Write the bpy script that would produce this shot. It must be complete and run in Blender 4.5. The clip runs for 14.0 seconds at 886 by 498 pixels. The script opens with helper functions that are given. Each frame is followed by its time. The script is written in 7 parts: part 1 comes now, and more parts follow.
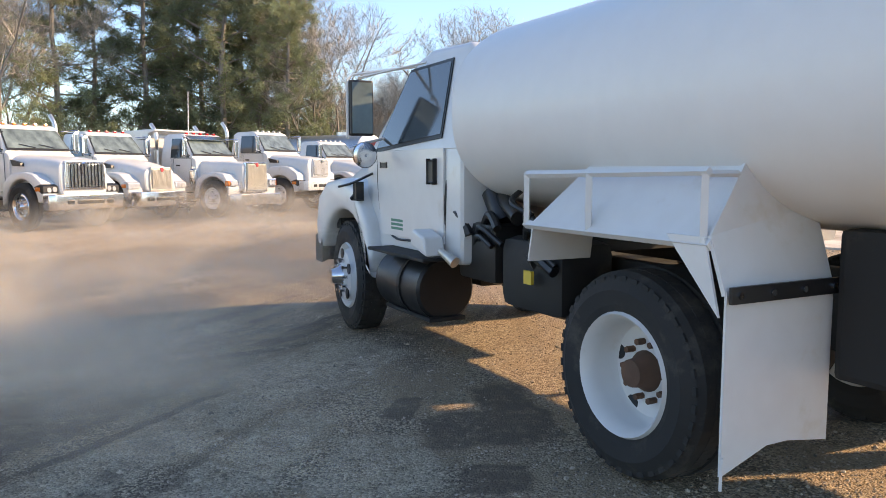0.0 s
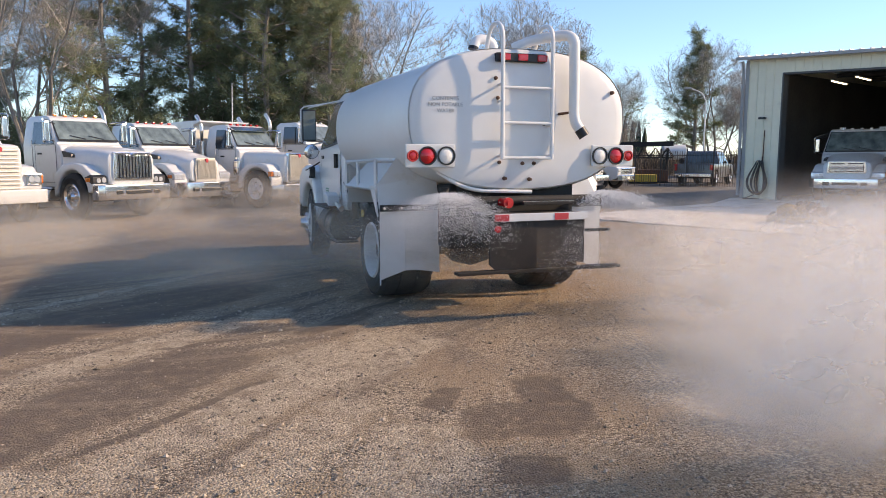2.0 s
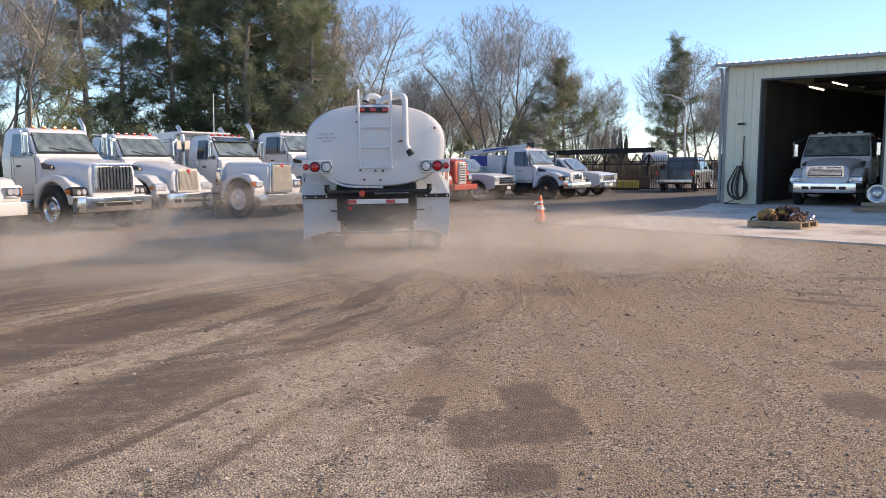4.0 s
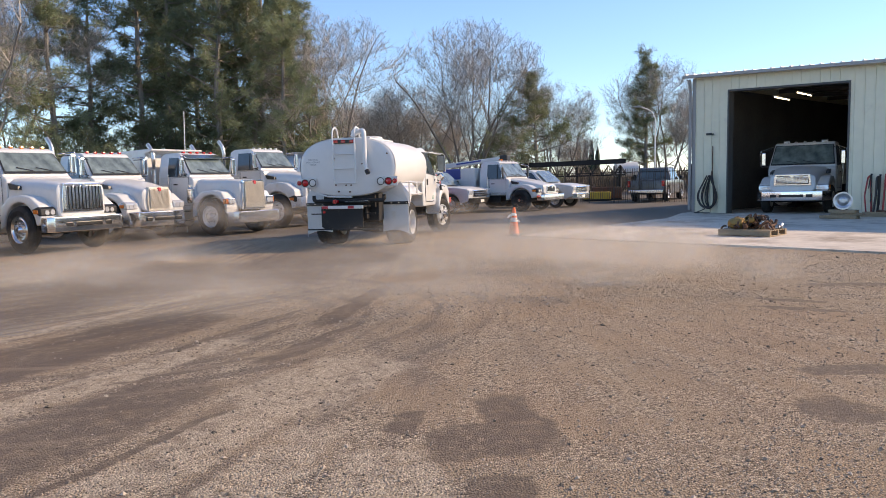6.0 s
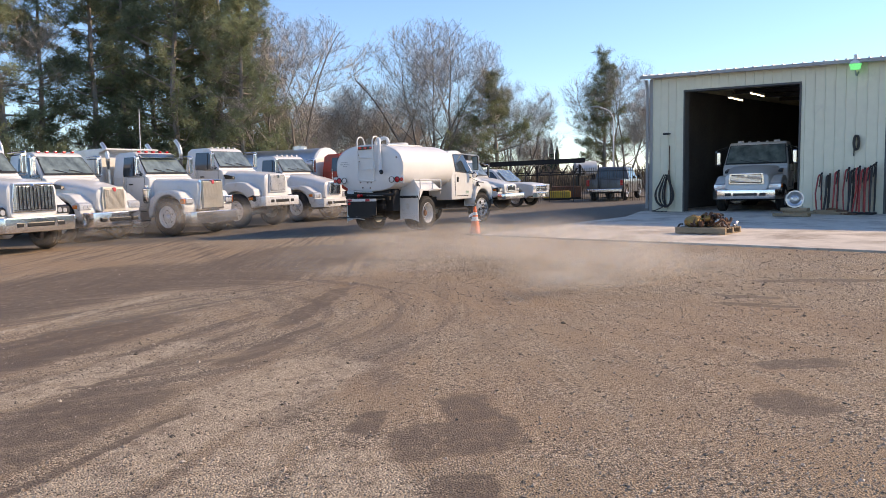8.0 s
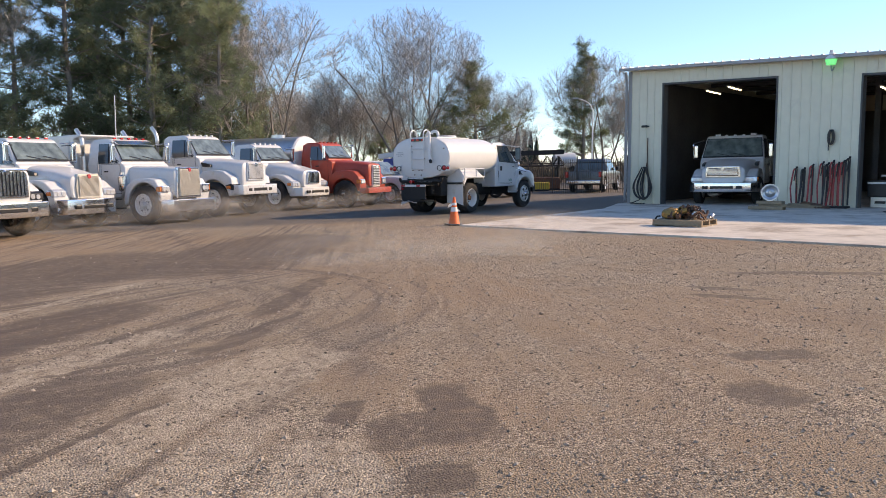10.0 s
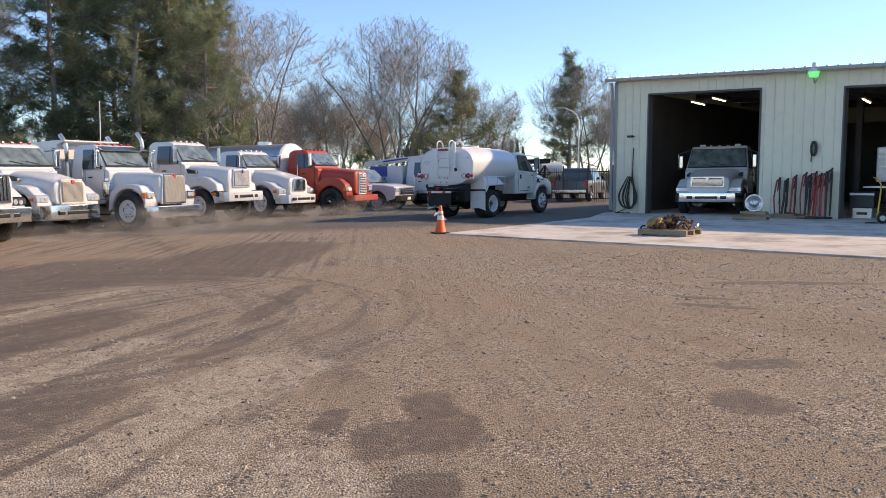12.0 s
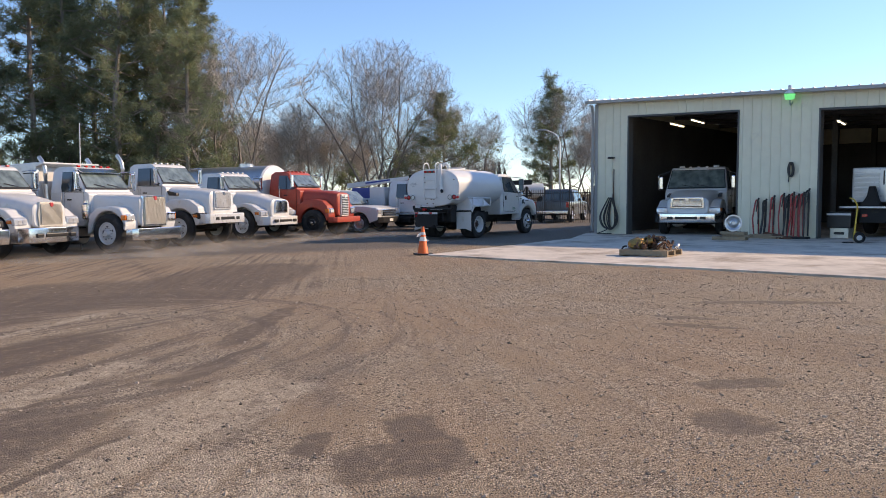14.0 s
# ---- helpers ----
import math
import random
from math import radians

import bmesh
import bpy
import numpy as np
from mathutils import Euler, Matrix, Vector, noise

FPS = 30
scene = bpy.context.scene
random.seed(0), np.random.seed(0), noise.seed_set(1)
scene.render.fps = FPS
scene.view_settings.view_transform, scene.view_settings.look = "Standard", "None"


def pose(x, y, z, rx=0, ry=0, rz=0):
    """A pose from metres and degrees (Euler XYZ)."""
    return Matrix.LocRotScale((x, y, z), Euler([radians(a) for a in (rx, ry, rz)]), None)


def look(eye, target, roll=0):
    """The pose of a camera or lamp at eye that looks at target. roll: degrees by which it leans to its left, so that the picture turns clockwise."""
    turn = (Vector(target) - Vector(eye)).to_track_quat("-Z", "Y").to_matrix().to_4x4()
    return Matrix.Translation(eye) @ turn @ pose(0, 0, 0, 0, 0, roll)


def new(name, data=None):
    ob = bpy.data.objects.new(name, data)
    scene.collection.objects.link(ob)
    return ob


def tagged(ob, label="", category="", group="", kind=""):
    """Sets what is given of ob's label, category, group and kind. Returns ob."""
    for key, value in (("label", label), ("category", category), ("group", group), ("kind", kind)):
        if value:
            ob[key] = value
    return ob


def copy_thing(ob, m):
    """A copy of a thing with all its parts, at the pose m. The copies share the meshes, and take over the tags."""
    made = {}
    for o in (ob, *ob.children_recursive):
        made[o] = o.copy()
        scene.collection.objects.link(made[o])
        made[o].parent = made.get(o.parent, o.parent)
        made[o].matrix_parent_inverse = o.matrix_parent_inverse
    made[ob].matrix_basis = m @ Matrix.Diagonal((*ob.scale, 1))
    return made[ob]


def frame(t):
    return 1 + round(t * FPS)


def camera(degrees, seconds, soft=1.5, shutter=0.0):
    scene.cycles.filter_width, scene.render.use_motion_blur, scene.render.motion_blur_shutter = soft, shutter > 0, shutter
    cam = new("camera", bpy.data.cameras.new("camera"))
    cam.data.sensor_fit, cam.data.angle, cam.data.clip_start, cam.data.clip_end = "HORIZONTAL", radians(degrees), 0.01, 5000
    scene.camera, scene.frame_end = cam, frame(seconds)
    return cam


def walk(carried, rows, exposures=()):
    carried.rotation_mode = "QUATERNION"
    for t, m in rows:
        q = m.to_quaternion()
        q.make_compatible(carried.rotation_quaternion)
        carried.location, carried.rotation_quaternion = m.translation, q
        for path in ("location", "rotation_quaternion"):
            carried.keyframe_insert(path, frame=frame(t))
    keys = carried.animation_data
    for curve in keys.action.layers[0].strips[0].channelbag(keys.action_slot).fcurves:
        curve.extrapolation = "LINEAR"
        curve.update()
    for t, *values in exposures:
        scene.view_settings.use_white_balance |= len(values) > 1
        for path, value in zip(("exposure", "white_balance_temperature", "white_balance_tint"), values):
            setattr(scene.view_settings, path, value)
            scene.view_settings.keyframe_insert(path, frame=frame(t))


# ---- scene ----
EYE = 1.46
cam = camera(60.1, 14.0, soft=0.9)
PATH = [(0.0, 0.11, -5.81, -0.70), (0.5, 0.62, -5.57, -1.02), (1.0, 0.95, -5.72, -1.21), (1.5, 1.84, -6.29, -0.88), (2.0, 3.13, -6.55, -0.64), (4.5, 1.08, -5.65, 0.12), (5.0, 0.26, -5.35, 0.28), (5.5, 0.13, -5.04, 0.57), (6.0, -0.10, -4.91, 0.81), (6.5, -0.46, -4.98, 0.97), (7.0, -0.64, -5.10, 0.98), (7.5, -1.34, -4.93, 0.90), (8.0, -3.01, -5.00, 0.91), (8.5, -4.29, -5.30, 0.79), (11.0, -4.53, -5.77, 0.29), (11.5, -4.65, -5.69, 0.20), (12.0, -5.55, -5.13, -0.06), (12.5, -6.68, -4.50, -0.31), (13.0, -7.14, -3.91, -0.17), (13.5, -7.10, -3.60, -0.00), (14.0, -6.87, -3.54, 0.09)]
walk(cam, [(t, pose(0, 0, EYE, 90 + p, r, y)) for t, y, p, r in PATH],
     [(0.0, 1.54, 9900, 17), (0.5, 1.32, 9500, 17), (1.0, 1.06, 8900, 17), (1.8, 0.99, 8600, 17), (3.0, 0.98, 8350, 17), (11.5, 0.96, 8500, 17), (14.0, 0.84, 8350, 17)])

# ---- world, sun, exposure ----
SUN_AZ, SUN_EL = 8.0, 30.0      # degrees from +x towards +y, and above the horizon
world = bpy.data.worlds.new("sky")
scene.world = world
world.use_nodes = True
wn = world.node_tree.nodes
sky = wn.new("ShaderNodeTexSky")
sky.sky_type = "NISHITA"
sky.sun_disc = False
sky.sun_elevation = radians(SUN_EL)
sky.sun_rotation = radians(90.0 - SUN_AZ)
sky.air_density, sky.dust_density, sky.ozone_density = 0.95, 0.05, 8.5
wn["Background"].inputs["Strength"].default_value = 0.145
world.node_tree.links.new(sky.outputs[0], wn["Background"].inputs["Color"])
sun = new("sun", bpy.data.lights.new("sun", "SUN"))
sun.data.energy, sun.data.angle, sun.data.color = 2.7, radians(1.5), (1.0, 0.86, 0.69)
a, e = radians(SUN_AZ), radians(SUN_EL)
sun.matrix_world = look((40 * math.cos(a) * math.cos(e), 40 * math.sin(a) * math.cos(e), 40 * math.sin(e)), (0, 0, 0))


# ---- materials ----
def mat(name, color, rough=0.6, metal=0.0, var=0.12, scale=6.0, bump=0.0, bscale=40.0, second=None, amount=0.0,
        coat=0.0, obj_var=0.0, glow=None):
    """A surface with two scales of colour variation, optional stain colour and fine relief."""
    m = bpy.data.materials.new(name)
    m.use_nodes = True
    nt = m.node_tree
    n, lk = nt.nodes, nt.links
    b = n["Principled BSDF"]
    tc = n.new("ShaderNodeTexCoord")
    big, fine = n.new("ShaderNodeTexNoise"), n.new("ShaderNodeTexNoise")
    big.inputs["Scale"].default_value, fine.inputs["Scale"].default_value = scale * 0.18, scale * 2.2
    big.inputs["Detail"].default_value, fine.inputs["Detail"].default_value = 5, 6
    for t in (big, fine):
        lk.new(tc.outputs["Object"], t.inputs["Vector"])
    add = n.new("ShaderNodeMath")
    add.operation = "ADD"
    lk.new(big.outputs["Fac"], add.inputs[0])
    lk.new(fine.outputs["Fac"], add.inputs[1])
    ramp = n.new("ShaderNodeMapRange")
    ramp.inputs["From Min"].default_value, ramp.inputs["From Max"].default_value = 0.6, 1.4
    ramp.inputs["To Min"].default_value, ramp.inputs["To Max"].default_value = 1 - var, 1 + var
    lk.new(add.outputs[0], ramp.inputs["Value"])
    mul = n.new("ShaderNodeVectorMath")
    mul.operation = "MULTIPLY"
    mul.inputs[0].default_value = color[:3]
    lk.new(ramp.outputs[0], mul.inputs[1])
    out = mul.outputs[0]
    if second:
        st = n.new("ShaderNodeTexNoise")
        st.inputs["Scale"].default_value, st.inputs["Detail"].default_value = scale * 0.5, 8
        st.inputs["Roughness"].default_value = 0.65
        lk.new(tc.outputs["Object"], st.inputs["Vector"])
        r2 = n.new("ShaderNodeMapRange")
        r2.inputs["From Min"].default_value, r2.inputs["From Max"].default_value = 0.62 - amount * 0.3, 0.75 - amount * 0.2
        lk.new(st.outputs["Fac"], r2.inputs["Value"])
        mx = n.new("ShaderNodeMix")
        mx.data_type = "RGBA"
        mx.inputs["B"].default_value = (*second, 1)
        lk.new(r2.outputs[0], mx.inputs["Factor"])
        lk.new(out, mx.inputs["A"])
        out = mx.outputs["Result"]
    if obj_var:
        oi = n.new("ShaderNodeObjectInfo")
        r3 = n.new("ShaderNodeMapRange")
        r3.inputs["To Min"].default_value, r3.inputs["To Max"].default_value = 1 - obj_var, 1 + obj_var
        lk.new(oi.outputs["Random"], r3.inputs["Value"])
        m3 = n.new("ShaderNodeVectorMath")
        m3.operation = "MULTIPLY"
        lk.new(out, m3.inputs[0])
        lk.new(r3.outputs[0], m3.inputs[1])
        out = m3.outputs[0]
    lk.new(out, b.inputs["Base Color"])
    rr = n.new("ShaderNodeMapRange")
    rr.inputs["To Min"].default_value, rr.inputs["To Max"].default_value = max(0.02, rough - 0.1), min(1, rough + 0.1)
    lk.new(fine.outputs["Fac"], rr.inputs["Value"])
    lk.new(rr.outputs[0], b.inputs["Roughness"])
    b.inputs["Metallic"].default_value = metal
    b.inputs["Coat Weight"].default_value = coat
    b.inputs["Coat Roughness"].default_value = 0.08
    if glow:
        b.inputs["Emission Color"].default_value, b.inputs["Emission Strength"].default_value = (*glow[0], 1), glow[1]
    if bump:
        bn, bt = n.new("ShaderNodeBump"), n.new("ShaderNodeTexNoise")
        bt.inputs["Scale"].default_value, bt.inputs["Detail"].default_value = bscale, 6
        lk.new(tc.outputs["Object"], bt.inputs["Vector"])
        bn.inputs["Strength"].default_value, bn.inputs["Distance"].default_value = min(1, bump * 10), bump
        lk.new(bt.outputs["Fac"], bn.inputs["Height"])
        lk.new(bn.outputs[0], b.inputs["Normal"])
    return m


WHITE = mat("white_paint", (0.63, 0.63, 0.615), 0.34, var=0.05, scale=4, coat=0.35, second=(0.55, 0.5, 0.42), amount=0.05)
TANKW = mat("tank_paint", (0.69, 0.685, 0.665), 0.42, var=0.04, scale=3, coat=0.15, second=(0.72, 0.69, 0.64), amount=0.03)
SILVER = mat("silver_paint", (0.62, 0.62, 0.62), 0.3, metal=0.25, var=0.05, coat=0.4)
RED = mat("red_paint", (0.42, 0.055, 0.03), 0.5, var=0.18, scale=5, second=(0.3, 0.09, 0.06), amount=0.25)
CHROME = mat("chrome", (0.75, 0.75, 0.76), 0.16, metal=1.0, var=0.08)
STEEL = mat("brushed_steel", (0.6, 0.6, 0.6), 0.34, metal=0.9, var=0.15, scale=3)
BEIGE = mat("grille_nickel", (0.58, 0.54, 0.47), 0.42, metal=0.6, var=0.15, scale=20)
BLACK = mat("black_plastic", (0.010, 0.010, 0.011), 0.42, var=0.3, bump=0.001)
FRAME = mat("chassis_black", (0.012, 0.011, 0.0105), 0.7, var=0.4, scale=5, second=(0.045, 0.036, 0.028), amount=0.15, bump=0.002)
RUBBER = mat("tyre_rubber", (0.02, 0.0195, 0.019), 0.85, var=0.3, scale=8, second=(0.075, 0.065, 0.055), amount=0.3, bump=0.003, bscale=60)
GLASS = mat("vehicle_glass", (0.035, 0.045, 0.05), 0.06, var=0.1, coat=0.6)
GLASSB = mat("windscreen_glass", (0.15, 0.19, 0.18), 0.05, var=0.8, scale=1.6, coat=0.8)
LENSR = mat("red_lens", (0.55, 0.012, 0.015), 0.2, var=0.1, coat=0.5)
LENSA = mat("amber_lens", (0.75, 0.18, 0.02), 0.25, var=0.1, coat=0.5)
LENSC = mat("clear_lens", (0.66, 0.68, 0.7), 0.12, metal=0.4, var=0.25, scale=20, coat=0.5)
RUST = mat("rusty_iron", (0.14, 0.075, 0.05), 0.8, metal=0.3, var=0.35, second=(0.25, 0.11, 0.05), amount=0.3, bump=0.004)
SIDING = mat("painted_steel_siding", (0.74, 0.70, 0.53), 0.5, var=0.07, scale=1.6, second=(0.60, 0.55, 0.44), amount=0.1)
TRIM = mat("galvanised_trim", (0.34, 0.34, 0.33), 0.55, metal=0.2, var=0.12)
ROOFM = mat("roof_sheet", (0.42, 0.44, 0.44), 0.45, metal=0.4, var=0.1)
# dark base colour that carries the shade within the open bays
INSIDE_SHADE = mat("shop_interior", (0.09, 0.085, 0.08), 0.85, var=0.3)
CONCRETE = mat("worn_concrete", (0.62, 0.55, 0.46), 0.85, var=0.22, scale=1.6, second=(0.32, 0.26, 0.2), amount=0.42, bump=0.003, bscale=30)
WOOD = mat("weathered_wood", (0.30, 0.22, 0.14), 0.8, var=0.3, scale=9, bump=0.004, obj_var=0.15)
BRASS = mat("dull_brass", (0.36, 0.22, 0.07), 0.5, metal=0.6, var=0.3, scale=12, second=(0.12, 0.09, 0.06), amount=0.3)
HOSER = mat("red_hose", (0.46, 0.06, 0.05), 0.65, var=0.25, scale=9, second=(0.12, 0.03, 0.03), amount=0.3)
HOSEK = mat("dark_hose", (0.05, 0.043, 0.038), 0.7, var=0.3)
ORANGE = mat("cone_orange", (0.85, 0.13, 0.02), 0.55, var=0.12, scale=9, second=(0.45, 0.2, 0.1), amount=0.12)
CONEW = mat("reflective_white", (0.72, 0.7, 0.66), 0.5, var=0.12, scale=14)
YELLOW = mat("yellow_paint", (0.65, 0.42, 0.05), 0.5, var=0.15)
GREENL = mat("green_lamp_glass", (0.1, 0.6, 0.25), 0.3, glow=((0.1, 0.75, 0.25), 0.5))
TUBE = mat("fluorescent_tube", (0.9, 0.9, 0.8), 0.4, glow=((1.0, 0.93, 0.7), 3.0))
BARK = mat("grey_bark", (0.25, 0.22, 0.19), 0.9, var=0.35, scale=5, bump=0.006, bscale=20)
TWIG = mat("twig_bark", (0.38, 0.34, 0.295), 0.9, var=0.3)
NEEDLE = mat("pine_needles", (0.23, 0.265, 0.155), 0.7, var=0.45, scale=2.5, obj_var=0.25, second=(0.20, 0.16, 0.10), amount=0.2)

def leafy(m, share):
    """Lets some of the light through a thin leaf."""
    n, lk = m.node_tree.nodes, m.node_tree.links
    b = n["Principled BSDF"]
    tl, mx = n.new("ShaderNodeBsdfTranslucent"), n.new("ShaderNodeMixShader")
    mx.inputs[0].default_value = share
    lk.new(b.inputs["Base Color"].links[0].from_socket, tl.inputs["Color"])
    lk.new(b.outputs[0], mx.inputs[1])
    lk.new(tl.outputs[0], mx.inputs[2])
    lk.new(mx.outputs[0], n["Material Output"].inputs["Surface"])


leafy(NEEDLE, 0.52)
SHRUB = mat("dry_scrub", (0.17, 0.13, 0.09), 0.9, var=0.4, scale=1.5)
CYPRESS = mat("cypress_green", (0.025, 0.04, 0.02), 0.8, var=0.4)
DARKP = mat("dark_grey_paint", (0.10, 0.10, 0.105), 0.3, metal=0.3, var=0.1, coat=0.5)
DOORJ = mat("dark_jamb", (0.075, 0.075, 0.072), 0.6, var=0.2)
FENCEM = mat("fence_steel", (0.085, 0.07, 0.058), 0.6, metal=0.3, var=0.3)
DECALB = mat("decal_grey", (0.25, 0.26, 0.27), 0.6)
DECALG = mat("decal_green", (0.05, 0.22, 0.15), 0.6)
DECALBL = mat("decal_blue", (0.05, 0.08, 0.28), 0.6)
DECALR = mat("decal_red", (0.5, 0.04, 0.05), 0.6)

SX, SY = 0.0131, 0.0031         # the yard falls slightly


def gz(x, y):
    return SX * max(-60, min(60, x)) + SY * max(-60, min(90, y))


def on_ground(x, y, yaw=0.0, lift=0.0):
    """A pose on the sloping yard, facing +y turned by yaw degrees."""
    up = Vector((-SX, -SY, 1)).normalized()
    f = Vector((-math.sin(radians(yaw)), math.cos(radians(yaw)), 0))
    f = (f - up * f.dot(up)).normalized()
    r = f.cross(up)
    m = Matrix((r, f, up)).transposed().to_4x4()
    m.translation = Vector((x, y, gz(x, y))) + up * lift
    return m


def upright(x, y, yaw=0.0, lift=0.0):
    return pose(x, y, gz(x, y) + lift, 0, 0, yaw)


# ---- mesh tools ----
def part(name, bm, material, parent=None, label="", smooth=False):
    me = bpy.data.meshes.new(name)
    bm.normal_update()
    bm.to_mesh(me)
    bm.free()
    me.materials.append(material)
    if smooth:
        me.shade_smooth()
        me.set_sharp_from_angle(angle=radians(35))
    ob = new(name, me)
    if parent:
        ob.parent = parent
    if label:
        tagged(ob, label)
    return ob


def thing(name, m, label, category, group="", kind=""):
    ob = new(name)
    ob.empty_display_size = 0.2
    ob.matrix_world = m
    return tagged(ob, label, category, group, kind)


def B():
    return bmesh.new()


def box(bm, x0, x1, y0, y1, z0, z1, bev=0.0, m=None):
    r = bmesh.ops.create_cube(bm, size=1)["verts"]
    for v in r:
        v.co = Vector((x0 + (v.co.x + 0.5) * (x1 - x0), y0 + (v.co.y + 0.5) * (y1 - y0), z0 + (v.co.z + 0.5) * (z1 - z0)))
    if bev:
        ed = list({e for v in r for e in v.link_edges})
        r = [v for f in bmesh.ops.bevel(bm, geom=ed, offset=bev, segments=2, affect="EDGES", profile=0.6)["faces"] for v in f.verts]
        r = list(set(r))
    if m:
        bmesh.ops.transform(bm, matrix=m, verts=r)
    return bm


def cyl(bm, p0, p1, r0, r1=None, seg=16, caps=True):
    p0, p1 = Vector(p0), Vector(p1)
    d = p1 - p0
    m = Matrix.Translation((p0 + p1) / 2) @ d.to_track_quat("Z", "Y").to_matrix().to_4x4()
    bmesh.ops.create_cone(bm, cap_ends=caps, cap_tris=False, segments=seg, radius1=r0, radius2=r0 if r1 is None else r1,
                          depth=d.length, matrix=m)
    return bm


def tube(bm, pts, r, seg=8):
    """A round bar bent along points."""
    pts = [Vector(p) for p in pts]
    rings = []
    for i, p in enumerate(pts):
        d = (pts[min(i + 1, len(pts) - 1)] - pts[max(i - 1, 0)]).normalized()
        q = d.to_track_quat("Z", "Y")
        rings.append([bm.verts.new(p + q @ Vector((r * math.cos(k * math.tau / seg), r * math.sin(k * math.tau / seg), 0))) for k in range(seg)])
    for a_, b_ in zip(rings, rings[1:]):
        for k in range(seg):
            bm.faces.new((a_[k], a_[(k + 1) % seg], b_[(k + 1) % seg], b_[k]))
    bm.faces.new(rings[0][::-1])
    bm.faces.new(rings[-1])
    return bm


def bend(pts, r, n=5):
    """Rounds the inner corners of a line of points."""
    pts = [Vector(p) for p in pts]
    out = [pts[0]]
    for p, q, s in zip(pts, pts[1:], pts[2:]):
        a_, b_ = q + (p - q).normalized() * min(r, (p - q).length / 2), q + (s - q).normalized() * min(r, (s - q).length / 2)
        out += [a_.lerp(q, k / n).lerp(q.lerp(b_, k / n), k / n) for k in range(n + 1)]
    return out + [pts[-1]]


def prism(bm, prof, x0, x1, bev=0.0, axis="x", width=None):
    """A side outline (pairs) drawn out from x0 to x1. width(u, v): how far each side reaches, in place of x0 and x1."""
    def at(u, v, s):
        k = (x1 if s else x0) if width is None else (width(u, v) if s else -width(u, v))
        return {"x": (k, u, v), "y": (u, k, v), "z": (u, v, k)}[axis]
    a_ = [bm.verts.new(at(u, v, 0)) for u, v in prof]
    b_ = [bm.verts.new(at(u, v, 1)) for u, v in prof]
    fs = [bm.faces.new(a_), bm.faces.new(b_[::-1])]
    n = len(prof)
    for i in range(n):
        fs.append(bm.faces.new((a_[(i + 1) % n], a_[i], b_[i], b_[(i + 1) % n])))
    bmesh.ops.recalc_face_normals(bm, faces=fs)
    if bev:
        ed = list({e for f in fs for e in f.edges})
        bmesh.ops.bevel(bm, geom=ed, offset=bev, segments=3, affect="EDGES", profile=0.6)
    return bm


def loft(bm, secs, seg=32, power=2.6, cap=True):
    """Rounded-box sections along y: (y, half width, z low, z high[, power])."""
    rings = []
    for s in secs:
        y, w, lo, hi = s[:4]
        p = s[4] if len(s) > 4 else power
        ring = []
        for k in range(seg):
            t = k * math.tau / seg
            c, n = math.cos(t), math.sin(t)
            ring.append(bm.verts.new((w * math.copysign(abs(c) ** (2 / p), c), y, (lo + hi) / 2 + (hi - lo) / 2 * math.copysign(abs(n) ** (2 / p), n))))
        rings.append(ring)
    fs = []
    for a_, b_ in zip(rings, rings[1:]):
        for k in range(seg):
            fs.append(bm.faces.new((a_[k], a_[(k + 1) % seg], b_[(k + 1) % seg], b_[k])))
    if cap:
        fs += [bm.faces.new(rings[0]), bm.faces.new(rings[-1])]
    bmesh.ops.recalc_face_normals(bm, faces=fs)
    return bm


def lathe(bm, prof, seg=32, axis="x"):
    """Turns pairs (along, radius) round the axis."""
    rings = []
    for u, r in prof:
        ring = []
        for k in range(seg):
            c, n = r * math.cos(k * math.tau / seg), r * math.sin(k * math.tau / seg)
            ring.append(bm.verts.new({"x": (u, c, n), "y": (c, u, n), "z": (c, n, u)}[axis]))
        rings.append(ring)
    fs = []
    for a_, b_ in zip(rings, rings[1:]):
        for k in range(seg):
            fs.append(bm.faces.new((a_[k], a_[(k + 1) % seg], b_[(k + 1) % seg], b_[k])))
    bmesh.ops.recalc_face_normals(bm, faces=fs)
    return bm


def pane(bm, pts, thick):
    """A flat plate over a polygon of 3D points, thickened along its normal."""
    pts = [Vector(p) for p in pts]
    n = (pts[1] - pts[0]).cross(pts[2] - pts[0]).normalized() * thick
    a_ = [bm.verts.new(p) for p in pts]
    b_ = [bm.verts.new(p + n) for p in pts]
    k = len(pts)
    fs = [bm.faces.new(a_[::-1]), bm.faces.new(b_)]
    fs += [bm.faces.new((a_[i], a_[(i + 1) % k], b_[(i + 1) % k], b_[i])) for i in range(k)]
    bmesh.ops.recalc_face_normals(bm, faces=fs)
    return bm


def wheel_arch(yc, zc, r, a0=0.0, a1=180.0, n=14):
    return [(yc + r * math.cos(radians(a0 + (a1 - a0) * k / n)), zc + r * math.sin(radians(a0 + (a1 - a0) * k / n))) for k in range(n + 1)]


def lettering(body, size, material, parent, m, name="lettering"):
    cu = bpy.data.curves.new(name, "FONT")
    cu.body, cu.size, cu.align_x, cu.align_y, cu.extrude, cu.space_line = body, size, "CENTER", "CENTER", 0.001, 1.15
    tmp = bpy.data.objects.new(name, cu)
    me = bpy.data.meshes.new_from_object(tmp)
    bpy.data.objects.remove(tmp)
    me.materials.append(material)
    ob = new(name, me)
    ob.parent = parent
    ob.matrix_basis = m
    return ob


